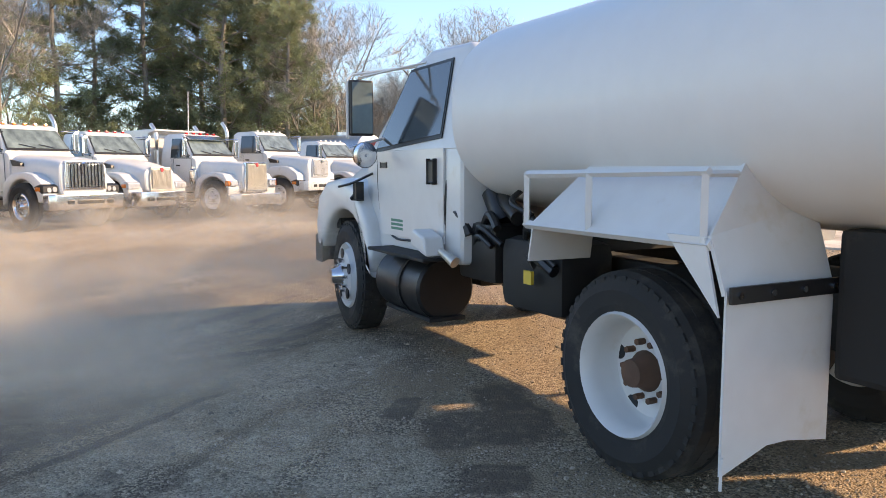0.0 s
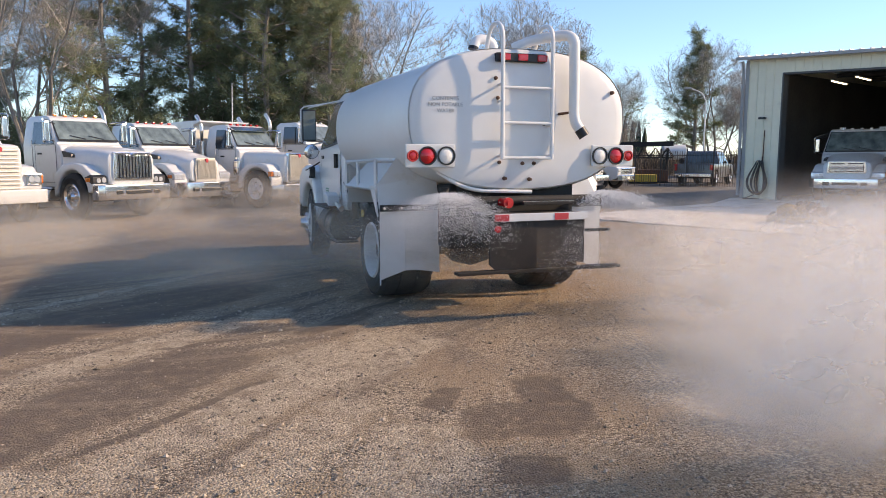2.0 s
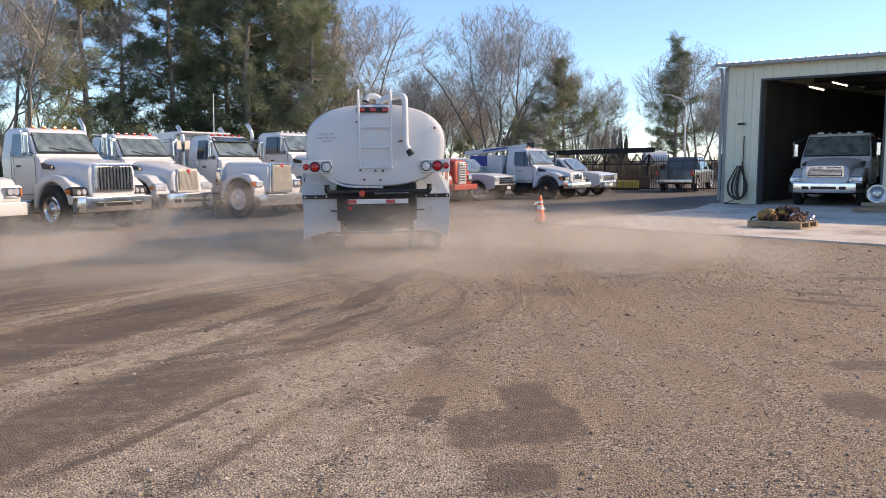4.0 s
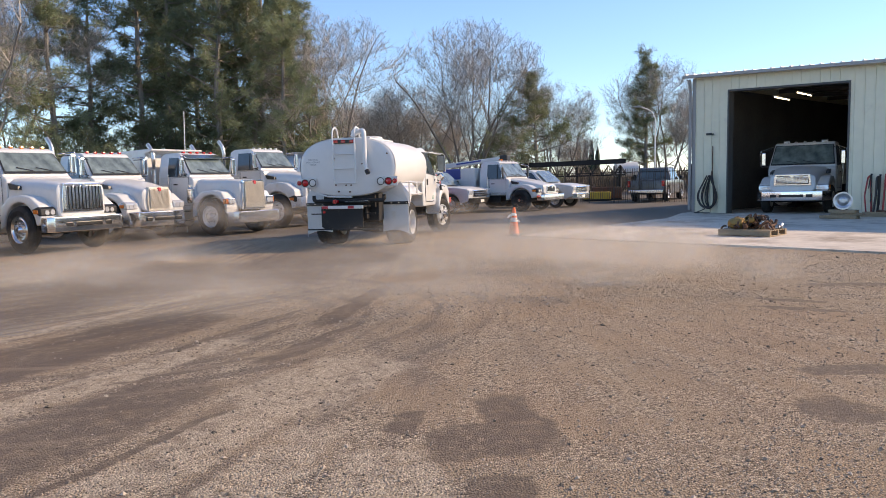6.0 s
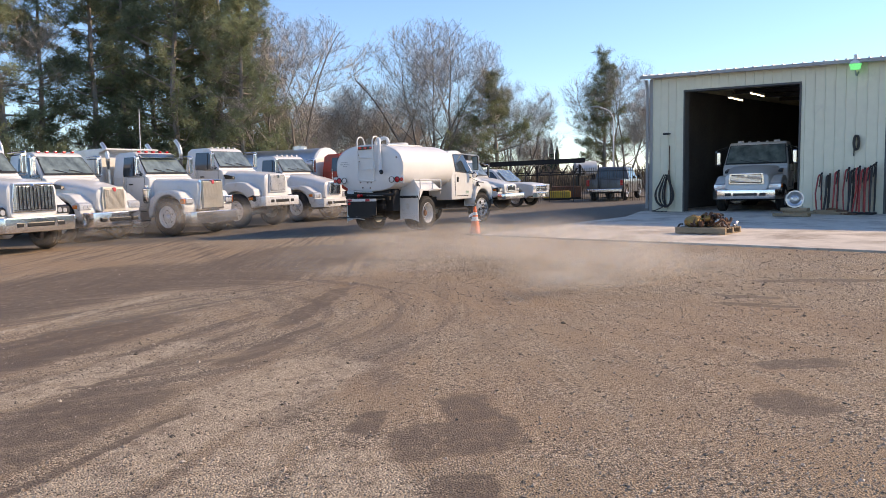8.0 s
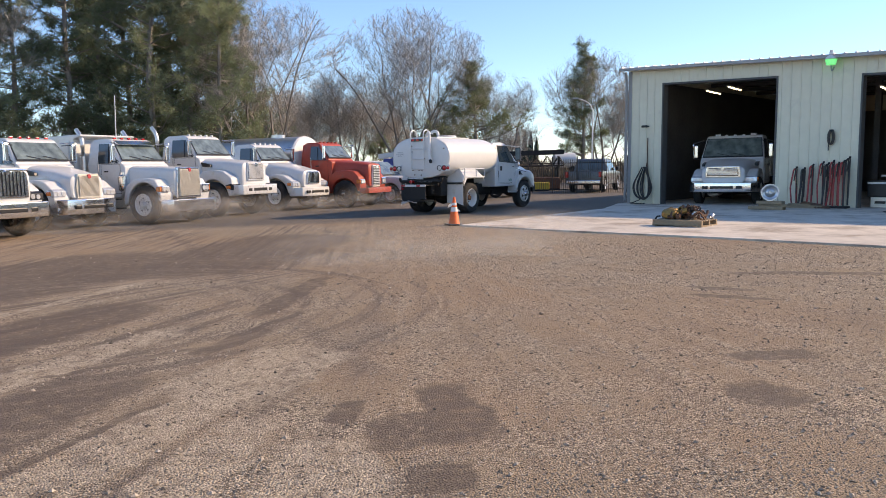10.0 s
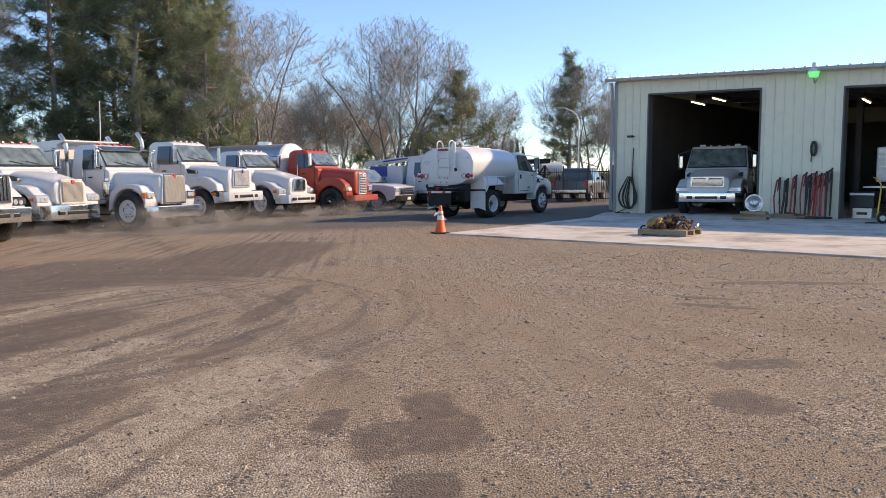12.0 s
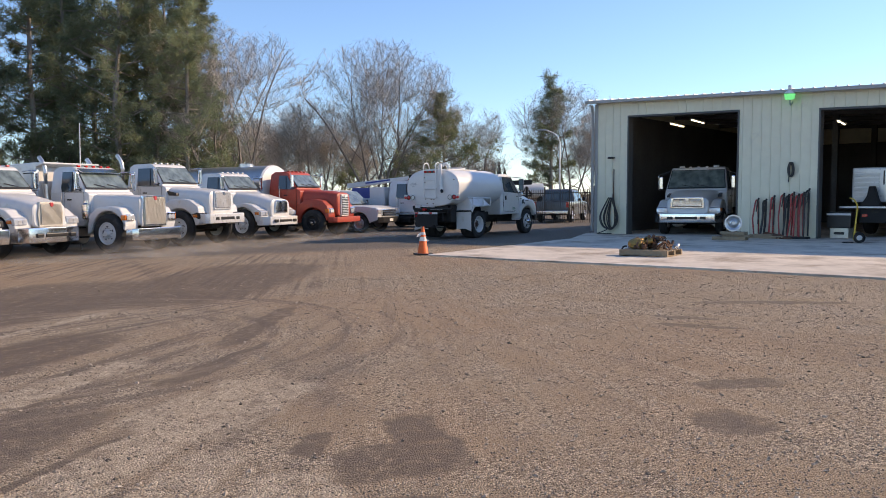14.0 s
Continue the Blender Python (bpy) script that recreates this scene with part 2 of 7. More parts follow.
# ---- ground ----
def ground_material():
    m = bpy.data.materials.new("gravel_yard")
    m.use_nodes = True
    nt = m.node_tree
    n, lk = nt.nodes, nt.links
    b = n["Principled BSDF"]
    tc = n.new("ShaderNodeTexCoord")

    def noise_tex(scale, detail=6, rough=0.6):
        t = n.new("ShaderNodeTexNoise")
        t.inputs["Scale"].default_value, t.inputs["Detail"].default_value, t.inputs["Roughness"].default_value = scale, detail, rough
        lk.new(tc.outputs["Object"], t.inputs["Vector"])
        return t.outputs["Fac"]

    def rng(v, a0, a1, b0=0.0, b1=1.0):
        r = n.new("ShaderNodeMapRange")
        r.interpolation_type = "SMOOTHSTEP"
        for k, val in zip(("From Min", "From Max", "To Min", "To Max"), (a0, a1, b0, b1)):
            r.inputs[k].default_value = val
        lk.new(v, r.inputs["Value"])
        return r.outputs[0]

    def op(kind, p, q):
        o = n.new("ShaderNodeMath")
        o.operation = kind
        for i, v in enumerate((p, q)):
            if isinstance(v, (int, float)):
                o.inputs[i].default_value = v
            else:
                lk.new(v, o.inputs[i])
        return o.outputs[0]

    def mix(f, p, q):
        x = n.new("ShaderNodeMix")
        x.data_type = "RGBA"
        if isinstance(f, (int, float)):
            x.inputs["Factor"].default_value = f
        else:
            lk.new(f, x.inputs["Factor"])
        for k, v in (("A", p), ("B", q)):
            if isinstance(v, tuple):
                x.inputs[k].default_value = (*v, 1)
            else:
                lk.new(v, x.inputs[k])
        return x.outputs["Result"]

    vor = n.new("ShaderNodeTexVoronoi")
    vor.inputs["Scale"].default_value = 80
    lk.new(tc.outputs["Object"], vor.inputs["Vector"])
    sep = n.new("ShaderNodeSeparateColor")
    lk.new(vor.outputs["Color"], sep.inputs[0])
    fine = noise_tex(90, 6, 0.7)
    mid = noise_tex(1.1, 7, 0.62)
    big = noise_tex(0.16, 4, 0.55)
    # lines of wheel wear, bent along the turning way of the trucks
    pos = n.new("ShaderNodeSeparateXYZ")
    lk.new(tc.outputs["Object"], pos.inputs[0])
    # the wheel lines run together ahead of the turning place
    across = op("DIVIDE", op("MULTIPLY", op("SUBTRACT", pos.outputs["X"], 0.75), 10.0), op("MAXIMUM", op("SUBTRACT", 14.0, pos.outputs["Y"]), 2.5))

    def bent(su, sv, scale, detail=6):
        cb = n.new("ShaderNodeCombineXYZ")
        lk.new(op("MULTIPLY", across, su), cb.inputs[0])
        lk.new(op("MULTIPLY", pos.outputs["Y"], sv), cb.inputs[1])
        t = n.new("ShaderNodeTexNoise")
        t.inputs["Scale"].default_value, t.inputs["Detail"].default_value, t.inputs["Roughness"].default_value = scale, detail, 0.62
        lk.new(cb.outputs[0], t.inputs["Vector"])
        return t.outputs["Fac"]
    streak = bent(1.9, 0.26, 1.0)
    streak_f = bent(5.5, 0.5, 1.0, 4)
    # rings left by a truck turning on the spot
    rx, ry = op("SUBTRACT", pos.outputs["X"], -3.4), op("SUBTRACT", pos.outputs["Y"], 8.5)
    ring = op("SQRT", op("ADD", op("MULTIPLY", rx, rx), op("MULTIPLY", ry, ry)), 0.0)
    rc = n.new("ShaderNodeCombineXYZ")
    lk.new(op("MULTIPLY", ring, 2.6), rc.inputs[0])
    lk.new(op("MULTIPLY", op("ARCTAN2", ry, rx), 0.7), rc.inputs[1])
    rt = n.new("ShaderNodeTexNoise")
    rt.inputs["Scale"].default_value, rt.inputs["Detail"].default_value, rt.inputs["Roughness"].default_value = 1.3, 5, 0.6
    lk.new(rc.outputs[0], rt.inputs["Vector"])
    near_ring = op("MULTIPLY", rng(ring, 1.0, 2.0), rng(ring, 3.6, 5.2, 1.0, 0.0))
    ring_dark = op("MULTIPLY", near_ring, rng(rt.outputs["Fac"], 0.5, 0.62, 0.0, 0.55))
    ring_light = op("MULTIPLY", near_ring, rng(rt.outputs["Fac"], 0.36, 0.46, 0.4, 0.0))
    # one clear tyre print
    print_x = op("ABSOLUTE", op("ADD", op("SUBTRACT", pos.outputs["X"], -0.62), op("MULTIPLY", op("SUBTRACT", pos.outputs["Y"], 6.9), 0.37)), 0.0)
    tread = n.new("ShaderNodeTexWave")
    tread.inputs["Scale"].default_value, tread.inputs["Distortion"].default_value = 4.0, 2.5
    tread.bands_direction = "Y"
    lk.new(tc.outputs["Object"], tread.inputs["Vector"])
    tyre = op("MULTIPLY", rng(print_x, 0.10, 0.16, 1.0, 0.0), rng(tread.outputs["Fac"], 0.3, 0.7, 0.25, 0.8))
    tyre = op("MULTIPLY", tyre, rng(pos.outputs["Y"], 4.8, 6.0))
    base = mix(rng(fine, 0.3, 0.7), (0.20, 0.137, 0.08), (0.56, 0.42, 0.27))
    stone = mix(rng(sep.outputs[0], 0.15, 0.9), (0.13, 0.095, 0.065), (0.78, 0.62, 0.43))
    stone = mix(rng(vor.outputs["Distance"], 0.4, 0.8, 0.0, 0.5), stone, (0.12, 0.09, 0.062))
    col = mix(rng(mid, 0.40, 0.60, 0.2, 0.95), base, stone)
    col = mix(rng(big, 0.42, 0.62, 0.0, 0.5), col, (0.42, 0.26, 0.14))
    worn = op("MULTIPLY", rng(pos.outputs["X"], -2.0, 1.5, 1.1, 0.3), rng(noise_tex(0.35, 5, 0.6), 0.36, 0.6, 0.3, 1.1))
    col = mix(op("MULTIPLY", rng(streak, 0.47, 0.62, 0.0, 0.75), worn), col, (0.15, 0.112, 0.085))
    col = mix(op("MULTIPLY", rng(streak_f, 0.50, 0.64, 0.0, 0.35), worn), col, (0.17, 0.125, 0.092))
    col = mix(rng(op("SUBTRACT", 1.0, streak), 0.52, 0.62, 0.0, 0.5), col, stone)
    col = mix(op("MULTIPLY", tyre, 0.5), col, (0.13, 0.1, 0.078))
    col = mix(ring_dark, col, (0.145, 0.11, 0.085))
    # damp hollows: centre, half sizes, turn
    warp = n.new("ShaderNodeTexNoise")
    warp.inputs["Scale"].default_value, warp.inputs["Detail"].default_value = 2.4, 9
    lk.new(tc.outputs["Object"], warp.inputs["Vector"])
    wv = n.new("ShaderNodeVectorMath")
    wv.operation = "MULTIPLY_ADD"
    lk.new(warp.outputs["Color"], wv.inputs[0])
    wv.inputs[1].default_value = (0.34, 0.34, 0)
    lk.new(tc.outputs["Object"], wv.inputs[2])

    def patches(rows):
        """How far a point lies within any of the warped, rounded oblongs."""
        out = None
        for cx, cy, hx, hy, turn in rows:
            mp = n.new("ShaderNodeMapping")
            mp.vector_type = "TEXTURE"
            mp.inputs["Location"].default_value = (cx + 0.17, cy + 0.17, 0)
            mp.inputs["Rotation"].default_value = (0, 0, radians(turn))
            mp.inputs["Scale"].default_value = (hx, hy, 1e4)
            lk.new(wv.outputs[0], mp.inputs["Vector"])
            ln, ab, sp3 = n.new("ShaderNodeVectorMath"), n.new("ShaderNodeVectorMath"), n.new("ShaderNodeSeparateXYZ")
            ln.operation, ab.operation = "LENGTH", "ABSOLUTE"
            lk.new(mp.outputs[0], ln.inputs[0])
            lk.new(mp.outputs[0], ab.inputs[0])
            lk.new(ab.outputs[0], sp3.inputs[0])
            square = op("MAXIMUM", sp3.outputs["X"], sp3.outputs["Y"])
            d = rng(op("ADD", op("MULTIPLY", square, 0.6), op("MULTIPLY", ln.outputs["Value"], 0.4)), 0.82, 1.1, 1.0, 0.0)
            out = d if out is None else op("MAXIMUM", out, d)
        return out
    pale = mix(sep.outputs[1], (0.30, 0.23, 0.16), (0.80, 0.65, 0.46))
    col = mix(op("MULTIPLY", patches(LANES), rng(noise_tex(6, 7, 0.7), 0.36, 0.56, 0.1, 0.8)), col, pale)
    damp = patches(DAMP)
    damp = op("MULTIPLY", damp, rng(noise_tex(9, 8, 0.7), 0.32, 0.56, 0.4, 1.0))
    wet = mix(fine, (0.088, 0.059, 0.036), (0.17, 0.118, 0.076))
    col = mix(op("MULTIPLY", damp, 0.88), col, wet)
    col = mix(ring_light, col, (0.36, 0.27, 0.18))
    # old asphalt beyond the gravel
    xyz = n.new("ShaderNodeSeparateXYZ")
    lk.new(wv.outputs[0], xyz.inputs[0])
    line = op("ADD", xyz.outputs["Y"], op("MULTIPLY", xyz.outputs["X"], -0.25))
    asph = rng(line, 21.3, 23.3)
    col = mix(op("MULTIPLY", asph, 0.85), col, mix(mid, (0.095, 0.088, 0.078), (0.19, 0.17, 0.145)))
    col = mix(0.14, col, (0.03, 0.02, 0.013))
    lk.new(col, b.inputs["Base Color"])
    lk.new(rng(damp, 0.3, 1.0, 0.92, 0.8), b.inputs["Roughness"])
    bump = n.new("ShaderNodeBump")
    bump.inputs["Strength"].default_value, bump.inputs["Distance"].default_value = 0.8, 0.02
    h = op("ADD", op("MULTIPLY", vor.outputs["Distance"], -1.0), op("MULTIPLY", fine, 0.6))
    h = op("MULTIPLY", h, op("SUBTRACT", 1.0, op("MULTIPLY", damp, 0.55)))
    lk.new(h, bump.inputs["Height"])
    lk.new(bump.outputs[0], b.inputs["Normal"])
    return m


# damp hollows and muddy wheel tracks: centre, half sizes, turn
DAMP = [(-2.33, 4.38, 0.40, 1.42, -20), (0.22, 4.2, 0.36, 0.30, 8), (0.42, 4.55, 0.2, 0.58, 8), (0.27, 3.5, 0.19, 0.16, 0), (-0.24, 4.6, 0.11, 0.2, -10),
        (-3.45, 7.1, 0.62, 2.0, -22), (-5.5, 10.6, 1.75, 4.6, -22), (-2.4, 14.6, 1.5, 3.6, -12), (2.98, 5.5, 0.38, 0.14, 5), (2.4, 4.6, 0.22, 0.3, 16),
        (3.8, 8.0, 0.45, 0.10, -35), (3.9, 8.65, 0.4, 0.09, -35), (-1.3, 6.7, 0.13, 0.55, -25), (-1.05, 9.2, 0.16, 1.5, -10), (-1.74, 4.2, 0.05, 0.85, -24),
        (-1.95, 6.15, 0.05, 0.8, -50), (-1.15, 7.3, 0.06, 0.85, -24), (5.6, 9.6, 1.1, 0.13, -14)]
# lanes of pale washed gravel between them
LANES = [(-2.5, 6.1, 0.24, 1.5, -24), (-1.42, 4.2, 0.26, 1.3, -22), (-0.95, 3.7, 0.24, 0.9, -14), (-4.0, 8.5, 0.10, 2.6, -20), (-0.9, 5.6, 0.5, 0.8, -25), (-0.3, 3.6, 0.3, 0.5, 0), (-2.2, 3.0, 0.5, 0.35, -20)]
bm = B()
xs = [-900, -300, -60, -20, -8, -3, 0, 3, 8, 20, 60, 300, 900]
ys = [-900, -300, -60, -10, 0, 4, 8, 14, 22, 40, 90, 300, 1500]
grid = [[bm.verts.new((x, y, gz(x, y))) for x in xs] for y in ys]
for j in range(len(ys) - 1):
    for i in range(len(xs) - 1):
        bm.faces.new((grid[j][i], grid[j][i + 1], grid[j + 1][i + 1], grid[j + 1][i]))
ground = tagged(part("ground", bm, ground_material()), "brown gravel yard with damp dark patches", "ground", kind="structure")

# concrete apron before the workshop
WA, WANG = Vector((9.26, 28.32)), -49.5
WD = Vector((math.cos(radians(WANG)), math.sin(radians(WANG))))
WN = Vector((WD.y, -WD.x))      # out of the front wall, towards the yard
if WN.dot(WA) > 0:
    WN = -WN


def wp(s, out=0.0):
    """A plan point s metres along the front wall and out metres before it."""
    return WA + WD * s + WN * out


apron = [(1.95, 19.35), (3.69, 17.3), (6.5, 14.4), (8.85, 11.65), (14.0, 5.6), (24.0, 6.0), tuple(wp(24, -14)), tuple(wp(0.0, -14)), tuple(wp(-0.3, 0.2)), (7.4, 25.2)]
bm = B()
for h in (0.035,):
    vs = [bm.verts.new((x, y, gz(x, y) + h)) for x, y in apron]
    f = bm.faces.new(vs)
    ex = bmesh.ops.extrude_face_region(bm, geom=[f])["geom"]
    bmesh.ops.translate(bm, verts=[v for v in ex if isinstance(v, bmesh.types.BMVert)], vec=(0, 0, -0.25))
    bmesh.ops.recalc_face_normals(bm, faces=bm.faces)
tagged(part("pavement", bm, CONCRETE), "worn pale concrete apron with dust and stains", "pavement", kind="structure")

# ---- workshop building ----
BZ = gz(11, 25) + 0.03
BM = Matrix.Translation((WA.x, WA.y, BZ)) @ Matrix.Rotation(radians(WANG), 4, "Z")   # x along the front, -y outwards
if (BM.to_3x3() @ Vector((0, -1, 0))).xy.dot(WN) < 0:
    raise ValueError("wall side")
LEN, DEP = 22.0, 15.0


def eave(s):
    return 4.92 - 0.04 * s


D1, D2 = (1.34, 5.44, 4.34, 4.22), (7.92, 12.1, 4.07, 3.92)   # from, to, heights of the heads
building = thing("workshop", BM, "pale green ribbed steel workshop with two open bays", "building")


def wall_piece(name, s0, s1, lo, hi, y0=0.0, y1=0.12):
    """A stretch of ribbed sheet wall; lo and hi give its edges along the front."""
    bm = B()
    prism(bm, [(s0, lo(s0)), (s1, lo(s1)), (s1, hi(s1)), (s0, hi(s0))], y0, y1, axis="y")
    ribs = B()
    s = s0 + 0.1
    while s < s1 - 0.05:
        prism(ribs, [(s - 0.02, lo(s) + 0.01), (s + 0.02, lo(s) + 0.01), (s + 0.02, hi(s) - 0.01), (s - 0.02, hi(s) - 0.01)], y0 - 0.022, y0 + 0.01, axis="y", bev=0.006)
        s += 0.305
    ob = part(name, bm, SIDING, building)
    tagged(part("sheet_ribs", ribs, SIDING, ob), kind="stuff")
    return ob


def flat(z):
    return lambda s: z


def head(d):
    return lambda s: d[2] + (d[3] - d[2]) * (s - d[0]) / (d[1] - d[0])


wall_piece("wall", 0, D1[0], flat(0), eave)
wall_piece("wall", D1[1], D2[0], flat(0), eave)
wall_piece("wall", D2[1], LEN, flat(0), eave)
wall_piece("wall", D1[0], D1[1], head(D1), eave)
wall_piece("wall", D2[0], D2[1], head(D2), eave)
side = part("wall", box(B(), -0.02, 0.1, 0.12, DEP, 0, 4.88), SIDING, building)
bm = B()
for k in range(45):
    box(bm, -0.045, -0.015, 0.3 + k * 0.32, 0.34 + k * 0.32, 0.02, 4.86)
tagged(part("sheet_ribs", bm, SIDING, side), kind="stuff")
part("wall", box(B(), LEN - 0.1, LEN, 0.12, DEP, 0, 3.98), SIDING, building)
part("wall", prism(B(), [(0, 0), (LEN, 0), (LEN, eave(LEN) - 0.02), (0, eave(0) - 0.02)], DEP, DEP + 0.12, axis="y"), SIDING, building)
bm = B()
prism(bm, [(-0.25, eave(-0.25)), (LEN + 0.2, eave(LEN)), (LEN + 0.2, eave(LEN) + 0.06), (-0.25, eave(-0.25) + 0.06)], -0.28, DEP + 0.3, axis="y")
part("roof", bm, ROOFM, building)
bm = B()
s = -0.2
while s < LEN:
    prism(bm, [(s - 0.035, eave(s) + 0.05), (s + 0.035, eave(s) + 0.05), (s + 0.018, eave(s) + 0.1), (s - 0.018, eave(s) + 0.1)], -0.27, DEP, axis="y")
    s += 0.32
part("roof_rib", bm, ROOFM, building)
bm = B()
prism(bm, [(-0.27, eave(0) - 0.05), (LEN, eave(LEN) - 0.05), (LEN, eave(LEN) + 0.05), (-0.27, eave(0) + 0.055)], -0.37, -0.275, axis="y", bev=0.015)
part("gutter", bm, TRIM, building, "grey metal gutter along the eave")
part("downpipe", box(tube(B(), [(-0.08, -0.2, eave(0) - 0.1), (-0.08, -0.1, eave(0) - 0.4), (-0.08, -0.1, 0.1)], 0.055), -0.03, 0.1, -0.04, 0.0, 0, 4.85), TRIM, building)
for d in (D1, D2):
    bm = B()
    box(bm, d[0] - 0.004, d[0] + 0.05, -0.03, 0.3, 0, d[2])
    box(bm, d[1] - 0.05, d[1] + 0.004, -0.03, 0.3, 0, d[3])
    prism(bm, [(d[0], d[2] - 0.06), (d[1], d[3] - 0.06), (d[1], d[3] + 0.004), (d[0], d[2] + 0.004)], -0.032, 0.3, axis="y")
    part("door_frame", bm, DOORJ, building)
    bm = cyl(B(), (d[0] - 0.05, 0.5, d[2] + 0.2), (d[1] + 0.05, 0.5, d[3] + 0.2), 0.22, seg=14)
    part("rolled_door", bm, TRIM, building)
# dark inner sheets, purlins and posts; the bays' shade is put into their colour
part("lining", box(B(), 0.14, 0.2, 0.3, DEP - 0.1, 0.02, 4.6), INSIDE_SHADE, building)
part("lining", box(B(), 0.2, LEN - 0.2, DEP - 0.2, DEP - 0.12, 0.02, 3.95), INSIDE_SHADE, building)
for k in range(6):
    part("purlin", prism(B(), [(0.2, eave(0) - 0.2), (LEN - 0.2, eave(LEN) - 0.2), (LEN - 0.2, eave(LEN) - 0.05), (0.2, eave(0) - 0.05)], 1.5 + 2.3 * k, 1.62 + 2.3 * k, axis="y"), INSIDE_SHADE, building)
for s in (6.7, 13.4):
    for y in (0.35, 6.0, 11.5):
        part("post", box(B(), s - 0.1, s + 0.1, y, y + 0.2, 0.02, eave(s) - 0.2), INSIDE_SHADE, building)
for s, y, z, turn in ((2.3, 2.0, 4.06, 97), (3.1, 2.0, 4.14, 97), (8.0, 2.0, 3.75, 97), (10.4, 2.5, 3.75, 97)):
    lt = thing("ceiling_light", BM @ pose(s, y, z, 0, 0, turn), "fluorescent tube fitting hanging in the workshop", "lamp", "workshop lights")
    part("housing", box(B(), -0.75, 0.75, -0.06, 0.06, 0.03, 0.07, 0.01), TRIM, lt)
    part("tube", cyl(B(), (-0.72, 0, 0.01), (0.72, 0, 0.01), 0.02), TUBE, lt, "glowing white tube")

# things on the front wall
yl = thing("yard_light", BM @ pose(7.12, -0.3, eave(7) - 0.16), "green glass yard light on a bracket at the eave", "lamp")
part("bracket", tube(B(), bend([(0, 0.28, -0.15), (0, 0.1, -0.3), (0, 0, -0.1)], 0.1), 0.025), TRIM, yl)
part("lens", lathe(B(), [(-0.12, 0.02), (-0.1, 0.13), (0.06, 0.17), (0.07, 0.02)], 20, "z"), GREENL, yl, smooth=True)
part("cap", lathe(B(), [(0.07, 0.18), (0.12, 0.15), (0.2, 0.06), (0.34, 0.05), (0.34, 0.0)], 20, "z"), CONEW, yl, smooth=True)
ph = thing("coiled_hose_reel", BM @ pose(7.14, -0.02, 2.2), "small dark coiled hose hanging on the steel wall", "hose")
bm = B()
for k in range(4):
    tube(bm, [(0.07 * math.cos(t * math.tau / 16) + 0.02 * k - 0.03, -0.04 - 0.015 * k, 0.22 * math.sin(t * math.tau / 16)) for t in range(17)], 0.02, 6)
tube(bm, [(-0.06, -0.05, -0.1), (-0.07, -0.05, -0.4)], 0.018, 6)
part("coil", bm, HOSEK, ph)
part("hook", box(B(), -0.05, 0.05, -0.1, 0.02, 0.18, 0.24, 0.01), BLACK, ph)
sc = thing("security_camera", BM @ pose(0.8, -0.02, 2.83), "small dark wall camera on a bracket", "camera")
part("mount", cyl(B(), (0, 0.02, 0), (0, -0.14, -0.02), 0.025), BLACK, sc)
part("housing", box(B(), -0.17, 0.05, -0.2, -0.12, -0.05, 0.03, 0.015), BLACK, sc)
hc = thing("hanging_hose", BM @ pose(0.75, -0.02, 0), "long dark hose looped over a hook on the wall", "hose")
random.seed(5)
bm = B()
for k in range(7):
    w, lo = 0.12 + 0.045 * k, 0.12 + 0.05 * random.random()
    x0 = random.uniform(-0.05, 0.05)
    bm = B()
    pts = [(x0 - 0.04, -0.06 - 0.02 * k, 1.35)] + [(x0 + w * math.cos(radians(a_)), -0.07 - 0.025 * k, lo + 0.45 + 0.42 * math.sin(radians(a_))) for a_ in range(150, 395, 20)] + [(x0 + 0.04, -0.06 - 0.02 * k, 1.35)]
    part("hose_loop", tube(bm, bend(pts, 0.1, 3), 0.02, 6), HOSEK, hc)
bm = B()
tube(bm, bend([(-0.1, -0.2, 0.16), (-0.35, -0.35, 0.03), (-0.5, -0.3, 0.02), (-0.3, -0.5, 0.02), (0.2, -0.4, 0.02)], 0.15, 4), 0.02, 6)
part("hose", bm, HOSEK, hc)
part("pole", cyl(cyl(B(), (0.06, -0.05, 1.2), (0.06, -0.03, 2.4), 0.018), (0.06, -0.06, 1.15), (0.06, -0.06, 1.5), 0.03), RUST, hc, "rusty upright pole")


